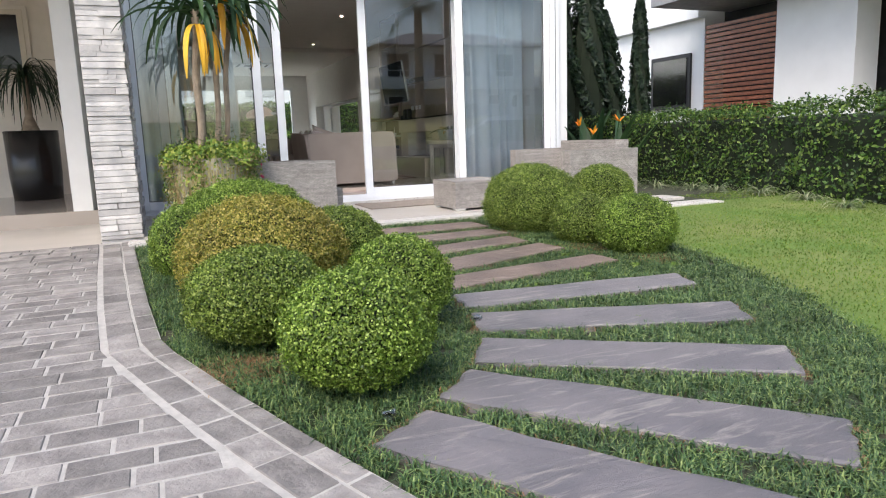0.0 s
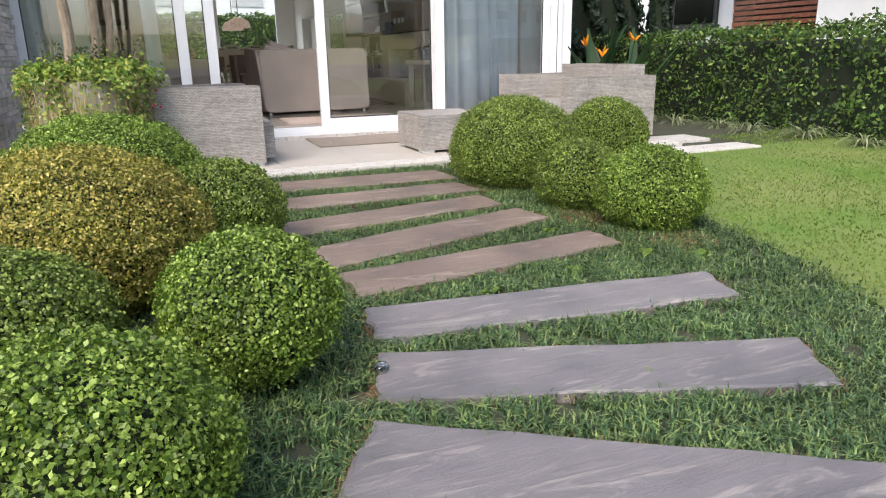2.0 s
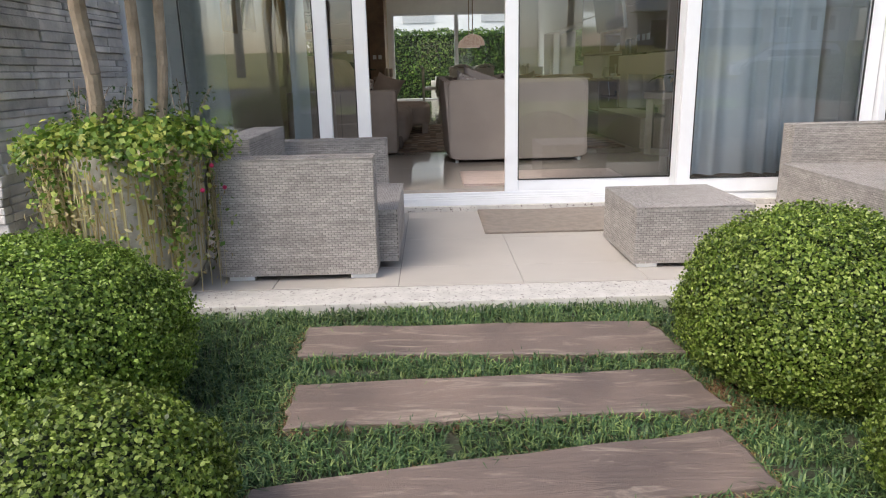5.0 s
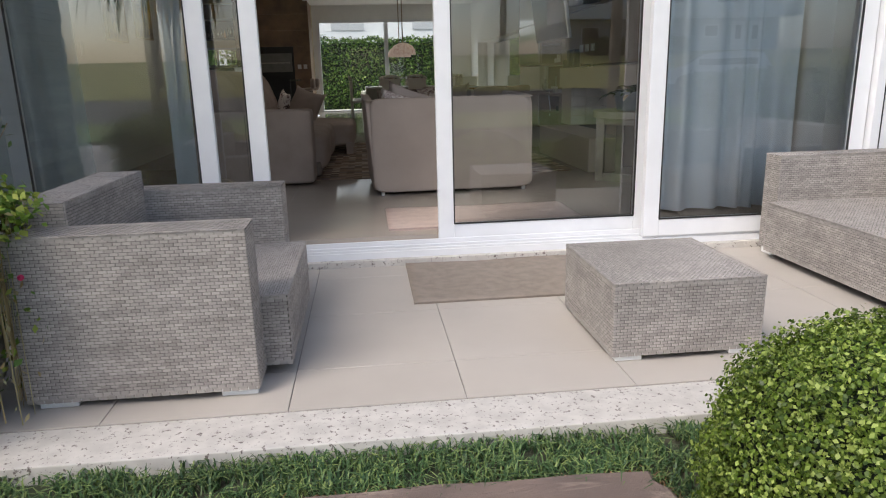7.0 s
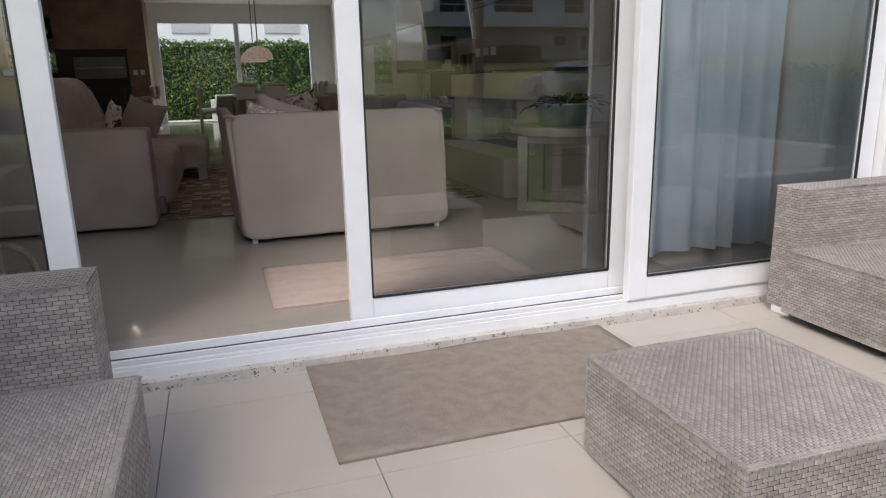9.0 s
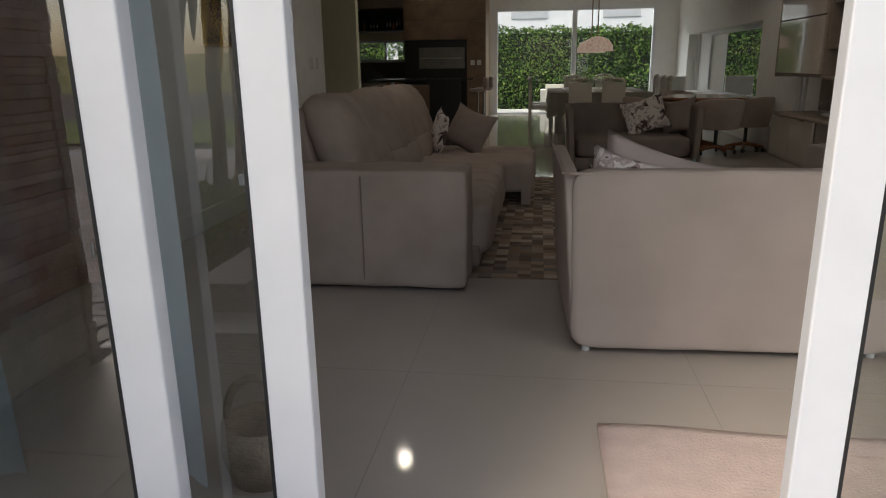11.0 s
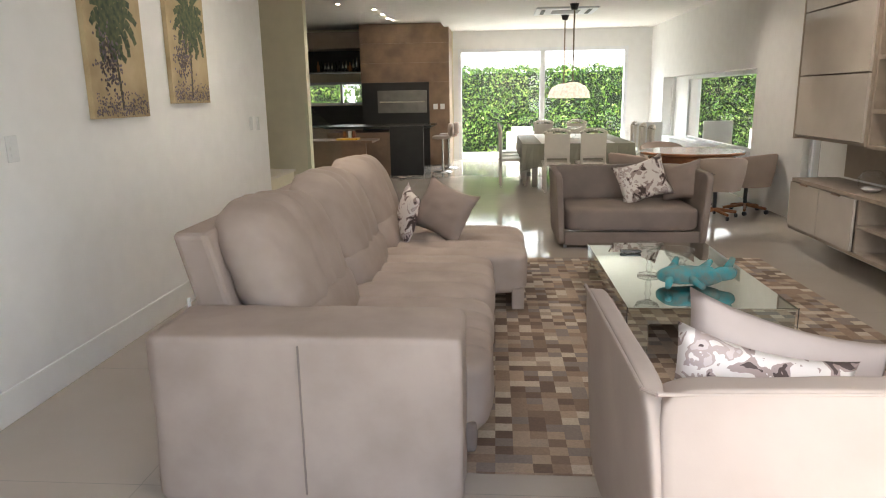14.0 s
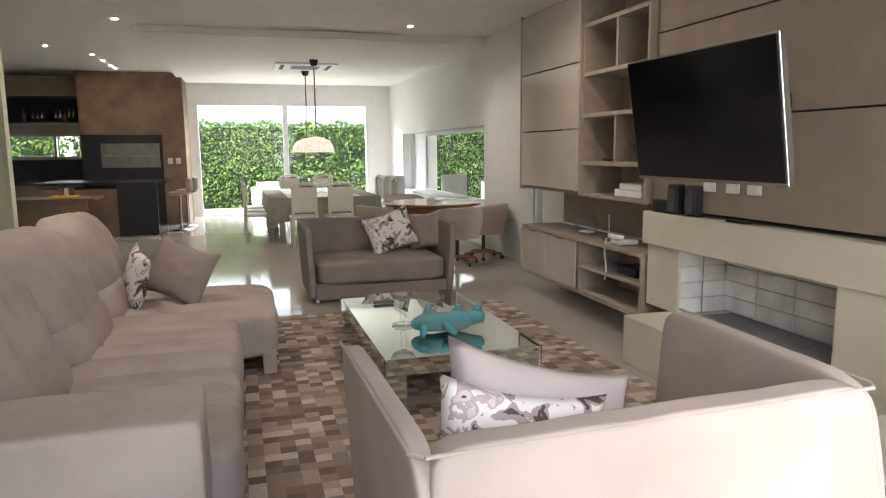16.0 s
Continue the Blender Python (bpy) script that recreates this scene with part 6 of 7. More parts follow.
def fireplace():
    e = empty("fireplace", (5.8, 13, 0.13), "cream stone fireplace with a raised hearth and white firebrick lining", "fireplace")
    b = lambda x0, x1, y0, y1, z0, z1: boxm(x0 - 5.8, x1 - 5.8, y0 - 13, y1 - 13, z0 - 0.13, z1 - 0.13, 0.004)
    part("mantel", b(5.80, 6.25, 11.75, 14.03, 0.93, 1.17), "cream_stone", e)
    part("hearth_step", b(5.46, 6.25, 11.75, 13.70, 0.132, 0.47), "cream_stone", e)
    part("left_leg", b(5.82, 6.25, 13.60, 13.98, 0.471, 0.929), "cream_stone", e)
    part("right_leg", b(5.82, 6.25, 11.75, 12.28, 0.471, 0.929), "cream_stone", e)
    li = part("lining", b(6.22, 6.248, 12.28, 13.60, 0.471, 0.929), "ash", e, "sooty joints")
    for r in range(4):
        z = 0.475 + r * 0.113
        for c in range(4):
            y = 12.29 + c * 0.33
            part("firebrick", b(6.205, 6.222, y, y + 0.322, z, z + 0.108), "firebrick", li)
        for yy, y2 in ((13.585, 13.599), (12.281, 12.295)):
            for x in (5.83, 6.02):
                part("firebrick", b(x, x + 0.183, yy, y2, z, z + 0.108), "firebrick", li)
    part("ash_bed", b(5.9, 6.2, 12.35, 13.5, 0.47, 0.478), "ash", e)


wall_units()
tv_wall()
fireplace()


def cabinet_things():
    e = empty("glass_bowl", (5.98, 15.22, 0.842), "round glass bowl of white pebbles on the low cabinet", "bowl")
    part("bowl", lathe([(0.05, 0.0), (0.10, 0.05), (0.105, 0.11), (0.07, 0.17), (0.06, 0.18)], 24), "crystal", e, smooth=True)
    part("pebbles", lathe([(0.0, 0.05), (0.05, 0.045), (0.08, 0.03), (0.05, 0.008), (0.0, 0.004)], 16), "porcelain", e)
    e = empty("telephone", (5.95, 14.52, 0.842), "white desk telephone with a coiled cord on the low cabinet", "telephone")
    part("base", boxm(-0.09, 0.09, -0.08, 0.08, 0, 0.05, 0.015), "porcelain", e)
    part("receiver", puff(-0.11, -0.05, -0.10, 0.10, 0.05, 0.09, p=5, n=6), "porcelain", e, smooth=True)
    bm = bmesh.new()
    for k in range(20):
        cyl((-0.12 - 0.012 * math.sin(k * 0.3), 0.08 + 0.001 * k, 0.05 - k * 0.018), (-0.12 - 0.012 * math.sin(k * 0.3 + 0.3), 0.082 + 0.001 * k, 0.05 - (k + 1) * 0.018), 0.007, n=6, bm=bm)
    part("cord", bm, "porcelain", e)
    e = empty("fragrance_sticks", (5.97, 14.80, 0.842), "thin reed sticks in a dark dish on the low cabinet", "diffuser")
    part("dish", lathe([(0.05, 0), (0.07, 0.015), (0.0, 0.01)], 16), "wood_mid", e)
    for dx, dy in ((0.02, 0.05), (-0.02, -0.03), (0.01, 0.02)):
        part("stick", cyl((0, 0, 0.01), (dx, dy, 0.22), 0.003, n=6), "cloth_white", e)
    z = 1.247
    for h, w, l in ((0.055, 0.24, 0.40), (0.05, 0.20, 0.32)):
        b = empty("book", (6.0, 14.38, z), "thick white book lying in the shelf", "book", "books in the shelf")
        part("cover", boxm(-w / 2, w / 2, -l / 2, l / 2, 0, h, 0.004), "cloth_white", b)
        z += h + 0.001
    e = empty("shelf_plant", (6.0, 14.28, 1.526), "small green bushy plant in the shelf", "plant")
    rng = np.random.default_rng(70)
    pts, nr = dome_points(rng, 700, 0.12, 0.12, 0.11)
    leaf_cloud("leaves", pts + np.array([0, 0, 0.13]), nr, 0.03, "hedge_leaf", e, 71)
    part("pot", lathe([(0.04, 0), (0.06, 0.06), (0.0, 0.05)], 14), "grey_dark", e)
    e = empty("vase", (6.0, 14.75, 2.286), "slim pale vase in the shelf", "vase")
    part("body", lathe([(0.03, 0), (0.035, 0.12), (0.02, 0.2), (0.025, 0.24)], 16), "metal", e, smooth=True)
    e = empty("keys", (5.95, 14.78, 1.527), "small dark clutter in the shelf", "clutter")
    part("pouch", puff(-0.04, 0.04, -0.1, 0.1, 0, 0.03, p=3, n=6), "black_matt", e, smooth=True)
    e = empty("router", (6.0, 14.4, 0.602), "black router box in the low shelf", "electronics")
    part("case", boxm(-0.1, 0.1, -0.14, 0.14, 0, 0.07, 0.005), "black_matt", e)


cabinet_things()


def palm_picture(y0, y1, z0, z1, seed):
    e = empty("palm_picture", (0.481, (y0 + y1) / 2, z0), "unframed beige canvas with a painted palm and a mauve shrub", "picture")
    w, h = y1 - y0, z1 - z0
    part("canvas", boxm(0, 0.035, -w / 2, w / 2, 0, h, 0.003), "canvas", e)
    rg = random.Random(seed)
    bm = bmesh.new()
    lean = rg.uniform(-0.06, 0.06)
    top = h * 0.68
    for k in range(10):
        y = lean * k / 10
        boxm(0.0352, 0.0362, y - 0.012, y + 0.012, 0.05 + (top - 0.05) * k / 10, 0.05 + (top - 0.05) * (k + 1) / 10, bm=bm)
    part("painted_trunk", bm, "paint_dark", e)
    bm = bmesh.new()
    for k in range(15):
        a = k / 15 * 2 * math.pi
        L = rg.uniform(0.24, 0.36)
        py, pz = lean, top
        d = a
        for j in range(6):
            ny, nz = py + math.cos(d) * L / 6, pz + math.sin(d) * L / 6
            ww = 0.034 * math.sin(0.4 + j / 6 * 2.5)
            sy, sz = -math.sin(d) * ww, math.cos(d) * ww
            if max(abs(ny), abs(py)) < w / 2 - 0.03 and max(nz, pz) < h - 0.02:
                quad(bm, [(0.0366 + k * 0.0001, py - sy, pz - sz), (0.0366 + k * 0.0001, ny - sy, nz - sz), (0.0366 + k * 0.0001, ny + sy, nz + sz), (0.0366 + k * 0.0001, py + sy, pz + sz)])
            py, pz = ny, nz
            d += -0.22 if math.cos(a) > 0 else 0.22
    part("painted_fronds", bm, "paint_green", e)
    bm = bmesh.new()
    for k in range(200):
        y, z = rg.gauss(-0.12, 0.07), rg.gauss(h * 0.36, 0.09)
        if abs(y) < w / 2 - 0.03:
            quad(bm, [(0.0385, y - 0.012, z), (0.0385, y, z - 0.012), (0.0385, y + 0.012, z), (0.0385, y, z + 0.012)])
    for k in range(330):
        y, z = rg.uniform(-w / 2 + 0.02, w / 2 - 0.02), rg.triangular(0.01, 0.17, 0.03)
        quad(bm, [(0.0386, y - 0.008, z), (0.0386, y, z - 0.008), (0.0386, y + 0.008, z), (0.0386, y, z + 0.008)])
    part("painted_shrub", bm, "paint_mauve", e)


M["canvas"] = mat("canvas", (0.52, 0.41, 0.25), 0.8, c2=(0.40, 0.30, 0.17), scale=5)
M["paint_dark"] = mat("paint_dark", (0.07, 0.07, 0.05), 0.8, c2=(0.16, 0.13, 0.09), scale=30)
M["paint_green"] = mat("paint_green", (0.05, 0.075, 0.05), 0.8, c2=(0.15, 0.16, 0.08), scale=25)
M["paint_mauve"] = mat("paint_mauve", (0.20, 0.17, 0.20), 0.8, c2=(0.12, 0.09, 0.07), scale=30)
palm_picture(13.31, 13.97, 1.575, 2.50, 1)
palm_picture(14.35, 15.0, 1.655, 2.587, 2)


def switch(y, z, label="white wall switch plate with three rockers"):
    s = empty("wall_switch", (0.481, y, z), label, "switch", "switches on the white wall")
    part("plate", boxm(0, 0.008, -0.04, 0.04, -0.065, 0.065, 0.003), "porcelain", s)
    for k in (-0.035, 0.0, 0.035):
        part("rocker", boxm(0.008, 0.012, -0.02, 0.02, k - 0.014, k + 0.014, 0.001, 1), "porcelain", s)


for y, z in SWITCHES:
    switch(y, z)


# ---- lamps ----
def downlight(x, y, z, power):
    e = empty("downlight", (x, y, z), "small round recessed ceiling spot, lit warm", "ceiling light", "ceiling spots")
    part("ring", lathe([(0.06, -0.004), (0.045, -0.008), (0.04, 0.0)], 20), "white_frame", e)
    part("bulb", lathe([(0.0, -0.004), (0.03, -0.004)], 16), "lamp_on", e, "glowing spot")
    l = bpy.data.lights.new("downlight_lamp", "SPOT")
    l.energy, l.spot_size, l.spot_blend, l.color, l.shadow_soft_size = power, radians(150), 1.0, (1.0, 0.92, 0.82), 0.06
    o = new("downlight_lamp", l)
    o.location = (x, y, z - 0.03)


for x, y in ((1.52, 19.1), (5.2, 18.75), (1.7, 14.8), (4.9, 14.6)):
    downlight(x, y, 3.279, LAMP)
for x, y in ((0.13, 21.7), (0.62, 22.6), (0.65, 23.4), (0.65, 24.1), (0.66, 24.6)):
    downlight(x, y, 3.279, LAMP * (0.35 if y < 24 else 0.04))


def pendant(x, y, zb, r, cord_top):
    e = empty("pendant_lamp", (x, y, zb), "pinkish patterned glass dome pendant over the dining table", "pendant lamp", "pendants over the dining table")
    part("shade", lathe([(r, 0.0), (r * 0.96, r * 0.35), (r * 0.75, r * 0.66), (r * 0.35, r * 0.86), (0.04, r * 0.9)], 28), "tan_shade", e, smooth=True)
    part("glow_disc", lathe([(0.0, 0.05), (r * 0.85, 0.05)], 24), "pendant_glow", e, "glowing bulb light in the shade")
    part("cord", cyl((0, 0, r * 0.9), (0, 0, cord_top - zb), 0.012, n=8), "bark", e, "rope-wrapped cord")
    part("ceiling_rose", lathe([(0.05, cord_top - zb - 0.10), (0.08, cord_top - zb)], 16), "black_matt", e)


pendant(4.22, 21.7, 1.61, 0.30, 3.178)
pendant(4.22, 23.3, 1.61, 0.30, 3.178)


def ceiling_unit():
    e = empty("ceiling_air_unit", (4.15, 22.6, 3.178), "square white ceiling air unit with dark slots", "air conditioner")
    part("panel", boxm(-0.55, 0.55, -0.5, 0.5, -0.03, 0, 0.008), "white_frame", e)
    part("grille", boxm(-0.25, 0.25, -0.25, 0.25, -0.036, -0.03), "grey_mid", e)
    for x in (-0.45, 0.38):
        part("slot", boxm(x, x + 0.07, -0.35, 0.35, -0.034, -0.03), "black_matt", e)


ceiling_unit()


# ---- dining ----
def dining_chair_mesh():
    e = empty("dining_chair", (0, 0, 0.13), "whitewashed dining chair with a curved top rail and woven back", "chair", "chairs round the dining table")
    part("seat", boxm(-0.22, 0.22, -0.20, 0.24, 0.43, 0.48, 0.015), "chair_white", e)
    for x in (-0.20, 0.16):
        part("leg", boxm(x, x + 0.04, 0.19, 0.23, 0, 0.43, 0.005), "chair_white", e)
        part("rear_leg", boxm(x, x + 0.04, -0.23, -0.19, 0, 0.93, 0.005), "chair_white", e)
    bm = bmesh.new()
    for k in range(8):
        u0, u1 = -1 + k / 4, -0.75 + k / 4
        p = [Vector((0.21 * u, -0.215 - 0.03 * (1 - u * u), 1.0 - 0.06 * abs(u) ** 3)) for u in (u0, u1)]
        cyl(p[0], p[1], 0.026, n=8, bm=bm)
    part("top_rail", bm, "chair_white", e, "curved top rail", smooth=True)
    part("grip", boxm(-0.06, 0.06, -0.222, -0.205, 0.945, 0.965, 0.004), "taupe", e, "dark grip slot")
    part("lower_rail", boxm(-0.17, 0.17, -0.23, -0.2, 0.55, 0.60, 0.005), "chair_white", e)
    part("back_panel", boxm(-0.185, 0.185, -0.235, -0.222, 0.60, 0.94), "chair_white", e, "woven cane back")
    return e


def dining():
    t = empty("dining_table", (4.25, 22.3, 0.13), "large dining table on stout pale legs", "table")
    part("tabletop", boxm(-0.9, 0.9, -1.4, 1.4, 0.70, 0.74, 0.01), "chair_white", t)
    for x in (-0.75, 0.65):
        for y in (-1.2, 1.1):
            part("leg", boxm(x, x + 0.1, y, y + 0.1, 0, 0.70, 0.01), "chair_white", t)
    c = empty("tablecloth", (4.25, 22.3, 0.872), "grey-green tablecloth with a white runner hanging over the table", "tablecloth")
    bm = bmesh.new()
    ring0, ring1 = [], []
    n = 80
    for k in range(n):
        a = k / n * 4
        s, u = int(a), a - int(a)
        cs = [(-1, -1), (1, -1), (1, 1), (-1, 1)]
        p, q = cs[s], cs[(s + 1) % 4]
        x, y = (p[0] + (q[0] - p[0]) * u) * 0.92, (p[1] + (q[1] - p[1]) * u) * 1.42
        w = 0.03 + 0.025 * math.sin(k * 1.7)
        ring0.append(bm.verts.new((x, y, 0.004)))
        ring1.append(bm.verts.new((x * (1 + w), y * (1 + w * 0.7), -0.34 - 0.12 * (abs(u - 0.5) * 2) ** 3)))
    bm.faces.new(ring0)
    for k in range(n):
        bm.faces.new((ring1[k], ring1[(k + 1) % n], ring0[(k + 1) % n], ring0[k]))
    part("cloth", bm, "cloth_green", c)
    part("runner", boxm(-0.6, 0.6, -1.4, 1.4, 0.006, 0.010), "cloth_white", c)
    goblet((4.3, 22.0, 0.884), 1.8, "fruit_glass", "wide white glass bowl on the dining table")
    a = dining_chair_mesh()
    a.matrix_world = pose(3.86, 20.62, 0.13, 0, 0, 0)
    copy_thing(a, pose(4.42, 20.60, 0.13, 0, 0, 2))
    for y in (21.4, 22.1, 22.9):
        copy_thing(a, pose(3.18, y, 0.13, 0, 0, -88))
        copy_thing(a, pose(5.32, y, 0.13, 0, 0, 90))
    for x in (3.9, 4.6):
        copy_thing(a, pose(x, 24.0, 0.13, 0, 0, 180))


dining()


def tub_chair():
    e = empty("tub_chair", (0, 0, 0.13), "rounded taupe tub chair on a wooden swivel base with castors", "chair", "tub chairs round the games table")
    bm = bmesh.new()
    n = 22
    rows = []
    for k in range(n + 1):
        a = radians(200) - radians(220) * k / n - radians(90) + radians(0)
        a = radians(-20 - 0 + 220 * k / n) + radians(180)
        top = 0.78 - 0.12 * (abs(k / n - 0.5) * 2) ** 2.2
        col = []
        for r, z in ((0.25, 0.36), (0.27, 0.60), (0.30, top - 0.02), (0.32, top), (0.345, top - 0.02), (0.33, 0.55), (0.29, 0.36)):
            col.append(bm.verts.new((r * math.cos(a), r * math.sin(a), z)))
        rows.append(col)
    for a, b in zip(rows, rows[1:]):
        for k in range(6):
            bm.faces.new((a[k], a[k + 1], b[k + 1], b[k]))
    bm.faces.new(rows[0]), bm.faces.new(list(reversed(rows[-1])))
    bmesh.ops.recalc_face_normals(bm, faces=bm.faces)
    part("shell", bm, "tub_cloth", e, smooth=True)
    part("seat", puff(-0.26, 0.26, -0.26, 0.28, 0.34, 0.48, p=3.5, n=8), "tub_cloth", e, smooth=True)
    part("column", cyl((0, 0, 0.10), (0, 0, 0.36), 0.025, n=12), "black_matt", e)
    for k in range(5):
        a = k * 2 * math.pi / 5
        part("base_arm", cyl((0, 0, 0.11), (0.27 * math.cos(a), 0.27 * math.sin(a), 0.07), 0.025, 0.018, 8), "wood_top", e)
        part("castor", cyl((0.27 * math.cos(a) - 0.012, 0.27 * math.sin(a), 0.028), (0.27 * math.cos(a) + 0.012, 0.27 * math.sin(a), 0.028), 0.028, n=12), "black_matt", e)
    return e


M["tub_cloth"] = mat("tub_cloth", (0.40, 0.31, 0.26), 0.8, var=0.05, scale=4)


def games():
    t = empty("round_table", (5.62, 19.2, 0.13), "round polished wooden table on a central foot", "table")
    part("tabletop", lathe([(0.0, 0.70), (0.66, 0.70), (0.70, 0.715), (0.70, 0.74), (0.68, 0.75), (0.0, 0.75)], 48), "wood_top", t)
    part("apron", lathe([(0.55, 0.60), (0.58, 0.60), (0.58, 0.70), (0.55, 0.70)], 40), "wood_top", t)
    part("foot", lathe([(0.32, 0.0), (0.30, 0.04), (0.08, 0.08), (0.07, 0.6)], 24), "wood_top", t, smooth=True)
    c = tub_chair()
    c.matrix_world = pose(5.62, 18.05, 0.13, 0, 0, 0)
    copy_thing(c, pose(6.12, 18.42, 0.13, 0, 0, 35))
    copy_thing(c, pose(4.74, 18.7, 0.13, 0, 0, -60))
    copy_thing(c, pose(5.5, 20.4, 0.13, 0, 0, 180))
    w = empty("white_bench_chair", (6.1, 24.3, 0.13), "white chair back standing by the bay window", "chair")
    part("backrest", boxm(-0.3, 0.3, -0.03, 0.03, 0.4, 0.95, 0.01), "porcelain", w)
    part("seat", boxm(-0.3, 0.3, -0.5, -0.03, 0.38, 0.44, 0.01), "porcelain", w)
    for x in (-0.28, 0.24):
        for y in (-0.48, -0.05):
            part("leg", boxm(x, x + 0.04, y, y + 0.04, 0, 0.38), "porcelain", w)


games()


# ---- kitchen ----
def kitchen():
    e = empty("barbecue_wall", (0.9, 25.2, 0.13), "wood-clad barbecue wall with a black surround and steel door", "kitchen unit")
    b = lambda x0, x1, y0, y1, z0, z1: boxm(x0 - 0.9, x1 - 0.9, y0 - 25.2, y1 - 25.2, z0 - 0.13, z1 - 0.13, 0.002, 1)
    for k in range(3):
        part("panel", b(-0.17, 1.84, 25.1, 26.24, 2.0 + k * 0.425, 2.422 + k * 0.425), "wood_mid", e)
    part("side_panel", b(1.38, 1.84, 25.1, 26.24, 0.132, 1.998), "wood_mid", e)
    part("surround", b(-0.17, 1.378, 25.12, 25.6, 0.132, 1.998), "black_matt", e, "black stone surround")
    d = part("steel_door", b(0.2, 1.32, 25.08, 25.118, 1.32, 1.82), "steel_dark", e, "brushed steel grill door")
    part("bar", b(0.25, 1.27, 25.05, 25.078, 1.55, 1.58), "metal", d)
    for x in (1.52, 1.68):
        s = empty("wall_switch", (x, 25.098, 1.45), "white switch on the wooden wall", "switch")
        part("plate", boxm(-0.05, 0.05, -0.008, 0, -0.06, 0.06, 0.003), "porcelain", s)
    e = empty("kitchen_shelf", (-1.2, 25.6, 2.25), "dark shelf of bottles under a grey upper cupboard", "shelf")
    part("shelf_box", boxm(-3.0, 1.0, -0.1, 0.6, 0.0, 0.03, bm=boxm(-3.0, 1.0, 0.55, 0.6, 0.03, 0.53)), "black_matt", e)
    part("cupboard", boxm(-3.0, 1.0, -0.2, 0.6, 0.53, 0.9, 0.003), "taupe", e)
    rg = random.Random(7)
    for k in range(13):
        x = -1.32 + k * 0.085
        h = rg.uniform(0.2, 0.32)
        bt = empty("bottle", (x, 25.8, 2.281), "bottle on the dark kitchen shelf", "bottle", "bottles on the kitchen shelf")
        mm = rg.choice(["black", "rust", "gloss_taupe", "wood_red", "metal"])
        part("glass_body", lathe([(0.035, 0), (0.035, h * 0.6), (0.014, h * 0.75), (0.014, h)], 10), mm, bt, smooth=True)
    e = empty("kitchen_counter", (-1.2, 25.7, 0.13), "dark kitchen counter with greige fronts", "kitchen unit")
    part("worktop", boxm(-3.0, 1.0, -0.15, 0.54, 0.86, 0.90), "black", e)
    part("front", boxm(-3.0, 1.0, -0.1, 0.54, 0.0, 0.859), "taupe", e)
    part("backsplash", boxm(-3.0, 1.0, 0.5, 0.54, 0.90, 1.36), "black_matt", e)
    e = empty("kitchen_bar", (0.9, 23.5, 0.13), "kitchen island with a dark end panel and a black top", "kitchen island")
    part("end_panel", boxm(-0.12, 0.55, -0.55, -0.50, 0.0, 0.98, 0.003), "black_matt", e)
    part("body", boxm(-1.4, -0.125, -0.5, 0.4, 0.0, 0.86, 0.003), "wood_mid", e)
    part("worktop", boxm(-1.45, 0.7, -0.499, 0.9, 0.94, 0.98, 0.003), "black", e)
    e = empty("kitchen_table", (0.1, 22.0, 0.13), "low wooden breakfast counter", "table")
    part("tabletop", boxm(-0.75, 0.55, -0.3, 0.5, 0.74, 0.78, 0.004), "wood_mid", e)
    part("side_panel", boxm(-0.7, 0.42, -0.25, -0.2, 0.0, 0.739), "wood_mid", e)
    e = empty("yellow_tray", (0.15, 22.0, 0.911), "yellow tray with jars on the counter", "tray")
    part("tray", boxm(-0.2, 0.2, -0.14, 0.14, 0, 0.035, 0.01), "yellow", e)
    for x, m_ in ((-0.08, "rust"), (0.02, "porcelain"), (0.1, "wood_red")):
        j = empty("jar", (0.15 + x, 22.05, 0.947), "small jar on the yellow tray", "jar", "jars on the tray")
        part("body", lathe([(0.035, 0), (0.035, 0.12), (0.0, 0.125)], 12), m_, j)
    for x, y in ((1.78, 23.6), (1.85, 24.4)):
        s = empty("bar_stool", (x, y, 0.13), "tan bucket bar stool on a chrome stem", "stool", "bar stools")
        part("seat", puff(-0.2, 0.2, -0.2, 0.2, 0.68, 0.76, p=3.5, n=8), "tub_cloth", s, smooth=True)
        part("backrest", puff(0.12, 0.24, -0.22, 0.22, 0.74, 1.0, p=3.5, n=8), "tub_cloth", s, smooth=True)
        part("stem", cyl((0, 0, 0.02), (0, 0, 0.68), 0.022, n=10), "metal", s)
        part("foot", lathe([(0.2, 0.0), (0.19, 0.015), (0.03, 0.03)], 24), "metal", s, smooth=True)
    st = empty("stair", (-0.6, 17.4, 0.13), "cream stair block with a glass side panel", "stair")
    part("landing", boxm(-0.9, 0.85, -0.4, 0.7, 0.0, 0.62, 0.004), "wall_cream", st)
    part("tread", boxm(-0.9, 0.87, -0.42, 0.72, 0.621, 0.65, 0.004), "cream_stone", st)
    bm = bmesh.new()
    quad(bm, [(0.99, 0.9, 0.0), (1.45, 0.9, 0.0), (1.45, 0.9, 1.1), (0.99, 0.9, 1.5)])
    part("glass_panel", bm, "clear", st)


kitchen()


